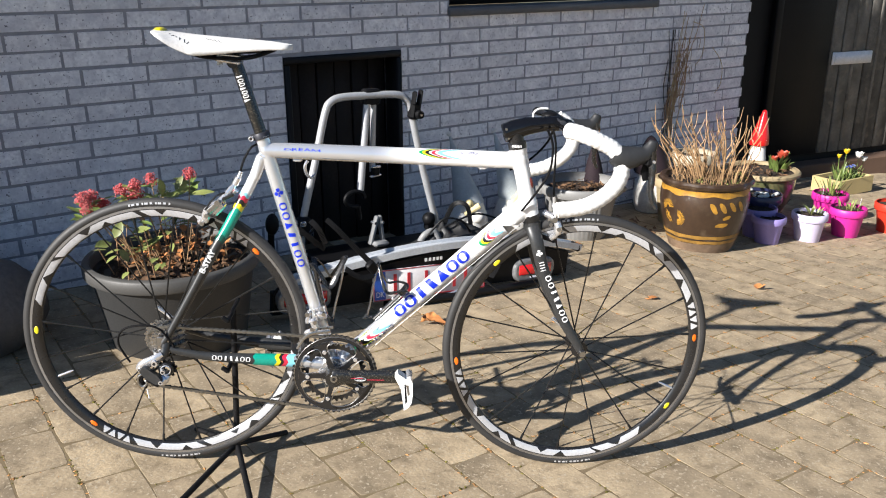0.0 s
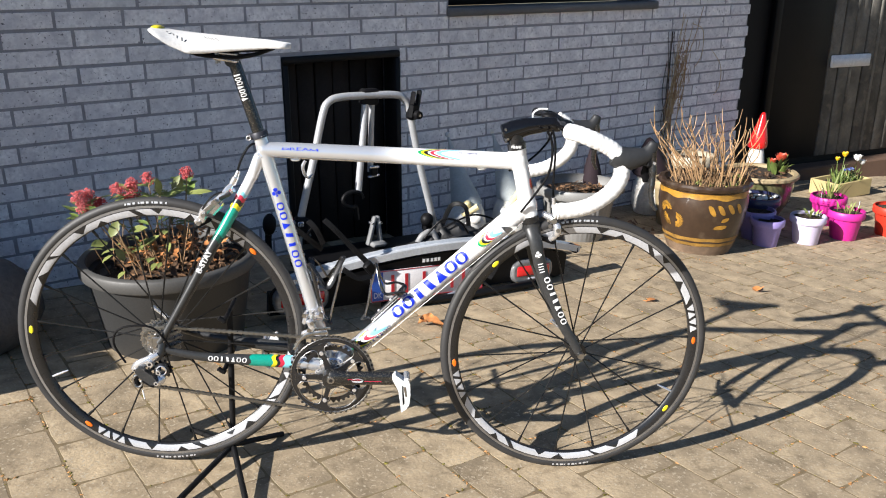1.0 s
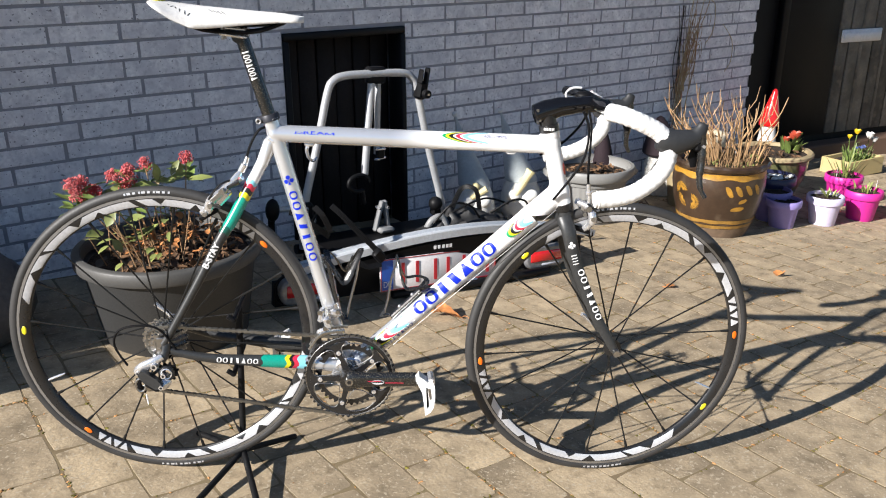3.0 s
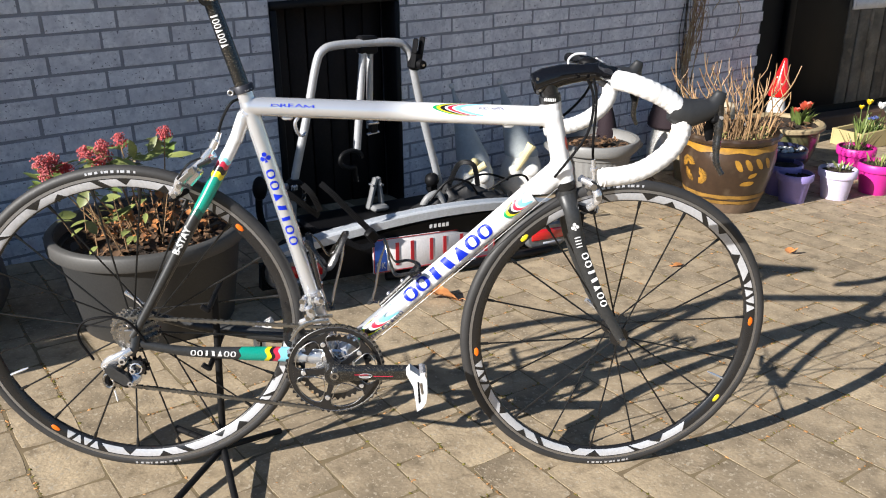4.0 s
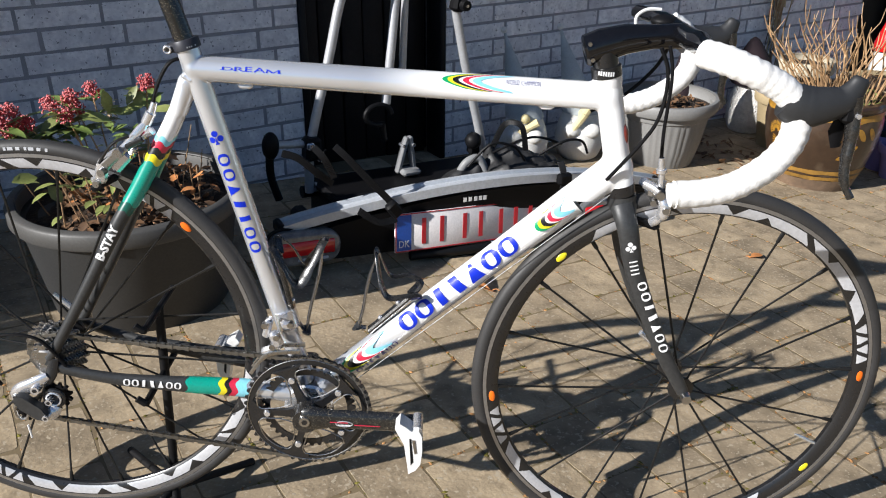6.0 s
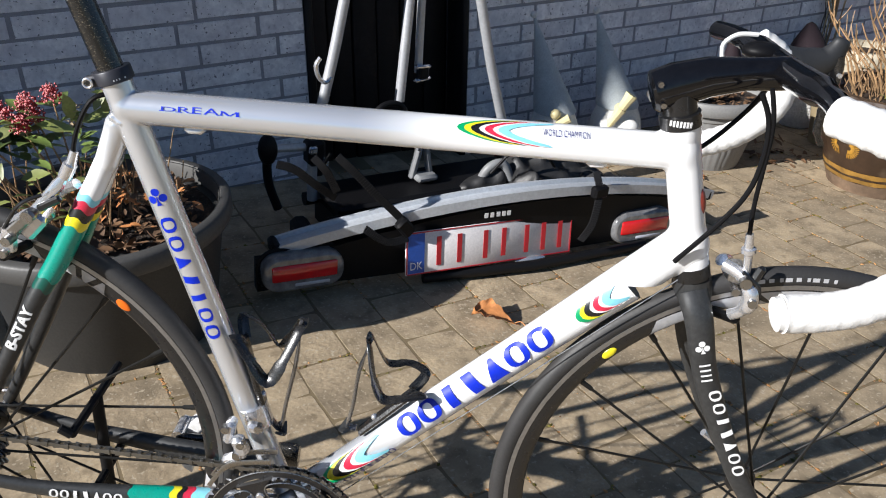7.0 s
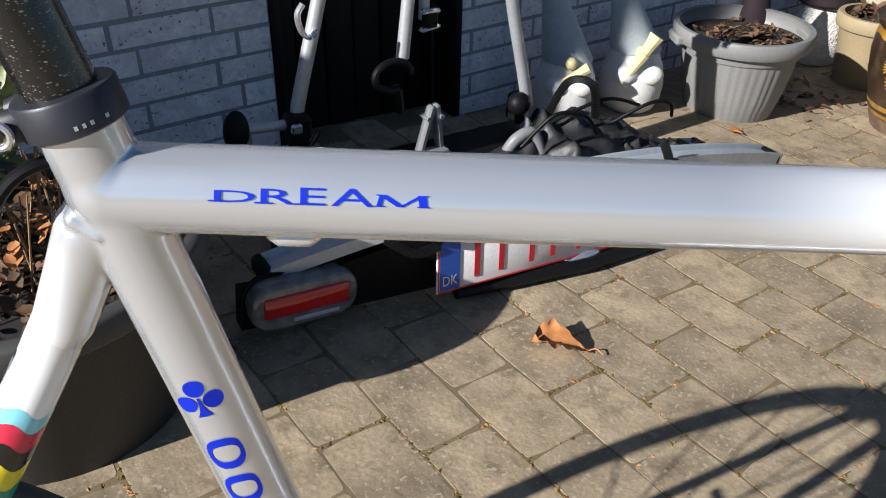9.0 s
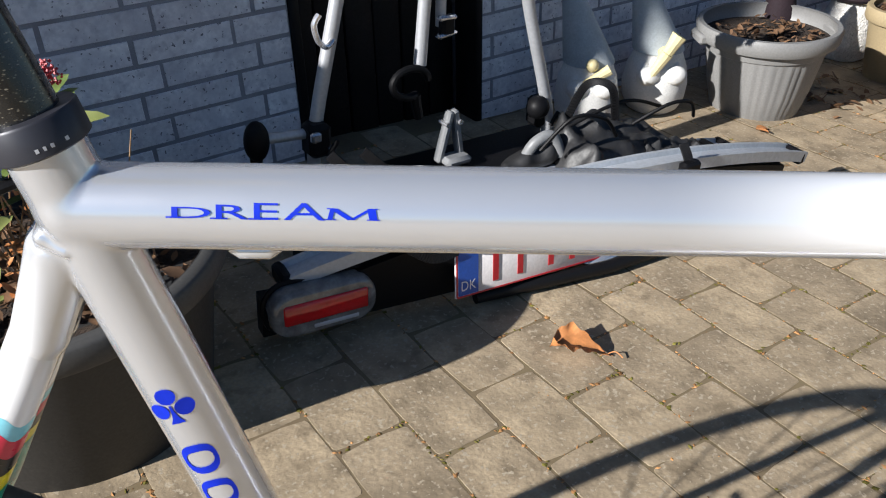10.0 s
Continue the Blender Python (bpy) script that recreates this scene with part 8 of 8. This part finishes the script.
tagged(boulder, "long grey-brown boulder lying at the foot of the wall", "boulder")

# ---------------- bricks of the wall ----------------
def block(l, h, d, bev, rnd, skew=0.0012):
    """A brick or paver with a worn front: back and side edges, a bevel and a slightly uneven face (front towards -y)."""
    g2 = Geo()
    vs = []
    for y, e in ((d, 0.0), (bev, 0.0), (0.0, bev)):
        for sx, sz in ((-1, -1), (1, -1), (1, 1), (-1, 1)):
            j = skew if y < d else 0
            vs.append((sx * (l / 2 - e) + rnd.uniform(-j, j), y + (rnd.uniform(-j, j) if y < d else 0), sz * (h / 2 - e) + rnd.uniform(-j, j)))
    fs = [(8, 9, 10, 11)]
    for r in (0, 4):
        for i in range(4):
            j = (i + 1) % 4
            fs.append((r + i, r + j, r + 4 + j, r + 4 + i))
    return g2.add(vs, fs)


rnd = random.Random(11)
BH, PITCH_X, PITCH_Z = 0.0555, 0.240, 0.0667
brick_kinds = {}
field = Geo()
near_n = 0
for k in range(-32, 25):
    z = 0.924 - PITCH_Z * k
    first = -0.018 - 0.058 * (k % 2) - 26 * PITCH_X
    for n in range(45):
        x0, x1 = first + n * PITCH_X + 0.006, first + (n + 1) * PITCH_X - 0.006
        spans = [(x0, min(x1, CORNER))]
        if z < HATCH[2] + 0.02:
            spans = [q for a, b in spans for q in ((a, min(b, HATCH[0] - 0.003)), (max(a, HATCH[1] + 0.003), b))]
        if WIN[2] - 0.025 < z < WIN[2] + 1.22:
            spans = [q for a, b in spans for q in ((a, min(b, WIN[0] - 0.012)), (max(a, WIN[1] + 0.012), b))]
        for a, b in spans:
            if b - a < 0.03:
                continue
            l = round(b - a, 3)
            near = -0.75 < a and b < 2.6 and 0.03 < z < 0.98
            if near and near_n < 300:
                key = (l, (k * 3 + n) % 6 if l > 0.22 else 0)
                if key not in brick_kinds:
                    brick_kinds[key] = mesh_of("brick", block(l, BH, 0.045, 0.0007, rnd, 0.0010), BRICK, smooth=False)
                ob = new("brick", brick_kinds[key])
                ob.parent = wall_north
                ob.matrix_local = pose((a + b) / 2 + rnd.uniform(-0.0015, 0.0015), WALL_Y + rnd.uniform(-0.0008, 0.0012), z + rnd.uniform(-0.001, 0.001), rnd.uniform(-0.3, 0.3), rnd.uniform(-0.3, 0.3),
                                       rnd.uniform(-0.25, 0.25))
                near_n += 1
            else:
                g2 = block(l, BH, 0.045, 0.0007, rnd, 0.0010).move(pose((a + b) / 2, WALL_Y + rnd.uniform(-0.0008, 0.0012), z, 0, 0, rnd.uniform(-0.25, 0.25)))
                field.add(g2.v, g2.f)
wall_bricks = part("brick_field", field, BRICK_FIELD, wall_north, smooth=False)
tagged(wall_bricks, "light grey speckled bricks of the house wall", kind="stuff")

# ---------------- paving blocks of the driveway ----------------
def paver(l, h, d, rnd):
    """A tumbled paving block, top towards +z, with chipped, uneven edges."""
    ring = []
    for (x0, y0), (x1, y1) in (((-1, -1), (1, -1)), ((1, -1), (1, 1)), ((1, 1), (-1, 1)), ((-1, 1), (-1, -1))):
        for q in (0.03, 0.34, 0.67, 0.97):
            j = rnd.uniform(-0.0022, 0.0010) - (0.0040 if q in (0.03, 0.97) else 0)
            x, y = (x0 + (x1 - x0) * q) * l / 2, (y0 + (y1 - y0) * q) * h / 2
            k = math.hypot(x, y)
            ring.append((x * (1 + j / k), y * (1 + j / k)))
    n, vs, fs = len(ring), [], []
    for z, e in ((-d, 0.0), (-0.0004, 0.0), (0.0, 0.0006)):
        for x, y in ring:
            k = math.hypot(x, y)
            ee = e * rnd.uniform(0.6, 1.3)
            vs.append((x * (1 - ee / k), y * (1 - ee / k), z + (rnd.uniform(-0.0002, 0.0001) if z > -d else 0)))
    for r in (0, n):
        for i in range(n):
            j = (i + 1) % n
            fs.append((r + i, r + j, r + n + j, r + n + i))
    fs.append(tuple(range(2 * n, 3 * n)))
    return Geo().add(vs, fs)


PX, PY = 0.1333, 0.2005
paver_kinds = [mesh_of("paver", paver(PX - 0.0030, PY - 0.0030, 0.05, rnd), PAVER, smooth=False) for _ in range(12)]
joints = []
field, near_n = Geo(), 0
for k in range(-34, 42):
    x = 0.579 + PX * (k + 0.5)
    for n in range(-26, 9):
        y = 0.42 + PY * (n + 0.5) - 0.5 * PY * (k % 2)
        if y > WALL_Y + 0.06 and x < CORNER:
            continue
        joints.append((x, y))
        zz = rnd.uniform(0.0001, 0.0005)
        m_ = pose(x + rnd.uniform(-0.002, 0.002), y + rnd.uniform(-0.003, 0.003), zz, rnd.uniform(-0.05, 0.05), rnd.uniform(-0.05, 0.05), rnd.uniform(-0.7, 0.7))
        if -0.45 < x < 2.75 and -1.05 < y < 0.85 and near_n < 300:
            ob = new("paver", paver_kinds[(k * 7 + n * 3) % 12])
            ob.parent = ground
            ob.matrix_local = m_
            near_n += 1
        else:
            g2 = paver(PX - 0.0030, PY - 0.0030, 0.05, rnd).move(m_)
            field.add(g2.v, g2.f)
paver_field = part("paver_field", field, PAVER_FIELD, ground, smooth=False)
tagged(paver_field, "beige-grey concrete paving blocks with sandy joints", kind="stuff")


# moss and brown litter caught in the joints
litter, moss = Geo(), Geo()
for x, y in joints:
    if not (-1.3 < x < 4.2 and -1.6 < y < 1.35):
        continue
    amount = max(0.0, rnd.gauss(0.70, 0.80))
    for _ in range(int(26 * amount)):
        q = rnd.betavariate(0.6, 0.6)
        if rnd.random() < 0.55:
            p = Vector((x + PX / 2 + rnd.gauss(0, 0.0022), y + (q - 0.5) * PY, 0))
        else:
            p = Vector((x + (q - 0.5) * PX, y + PY / 2 + rnd.gauss(0, 0.0022), 0))
        s = rnd.choice((0.002, 0.003, 0.0045, 0.006)) * rnd.uniform(0.7, 1.3)
        a = rnd.uniform(0, 6.3)
        u, v = Vector((math.cos(a), math.sin(a), rnd.uniform(-0.3, 0.3))) * s, Vector((-math.sin(a), math.cos(a), rnd.uniform(-0.3, 0.3))) * s * rnd.uniform(0.3, 0.8)
        p.z = 0.0004
        goal = litter if rnd.random() < 0.6 else moss
        goal.add([p - u, p + v, p + u, p - v, p + Vector((0, 0, s * 0.22))], [(0, 1, 4), (1, 2, 4), (2, 3, 4), (3, 0, 4)])
    if rnd.random() < 0.25:
        for _ in range(rnd.randint(1, 4)):
            p = Vector((x + rnd.uniform(-0.5, 0.5) * PX, y + rnd.uniform(-0.5, 0.5) * PY, 0.001))
            s, a = rnd.uniform(0.001, 0.003), rnd.uniform(0, 6.3)
            u, v = Vector((math.cos(a), math.sin(a), 0)) * s, Vector((-math.sin(a), math.cos(a), 0)) * s * 0.6
            litter.add([p - u, p + v, p + u, p - v, p + Vector((0, 0, s * 0.25))], [(0, 1, 4), (1, 2, 4), (2, 3, 4), (3, 0, 4)])
for nm2, geo, m_, lab in (("litter", litter, LITTER, "brown plant litter caught in the paving joints"), ("moss", moss, MOSS, "olive moss growing in the paving joints")):
    ob = new(nm2, mesh_of(nm2, geo, m_, smooth=False))
    ob.matrix_world = SLOPE
    tagged(ob, lab, nm2, kind="stuff")
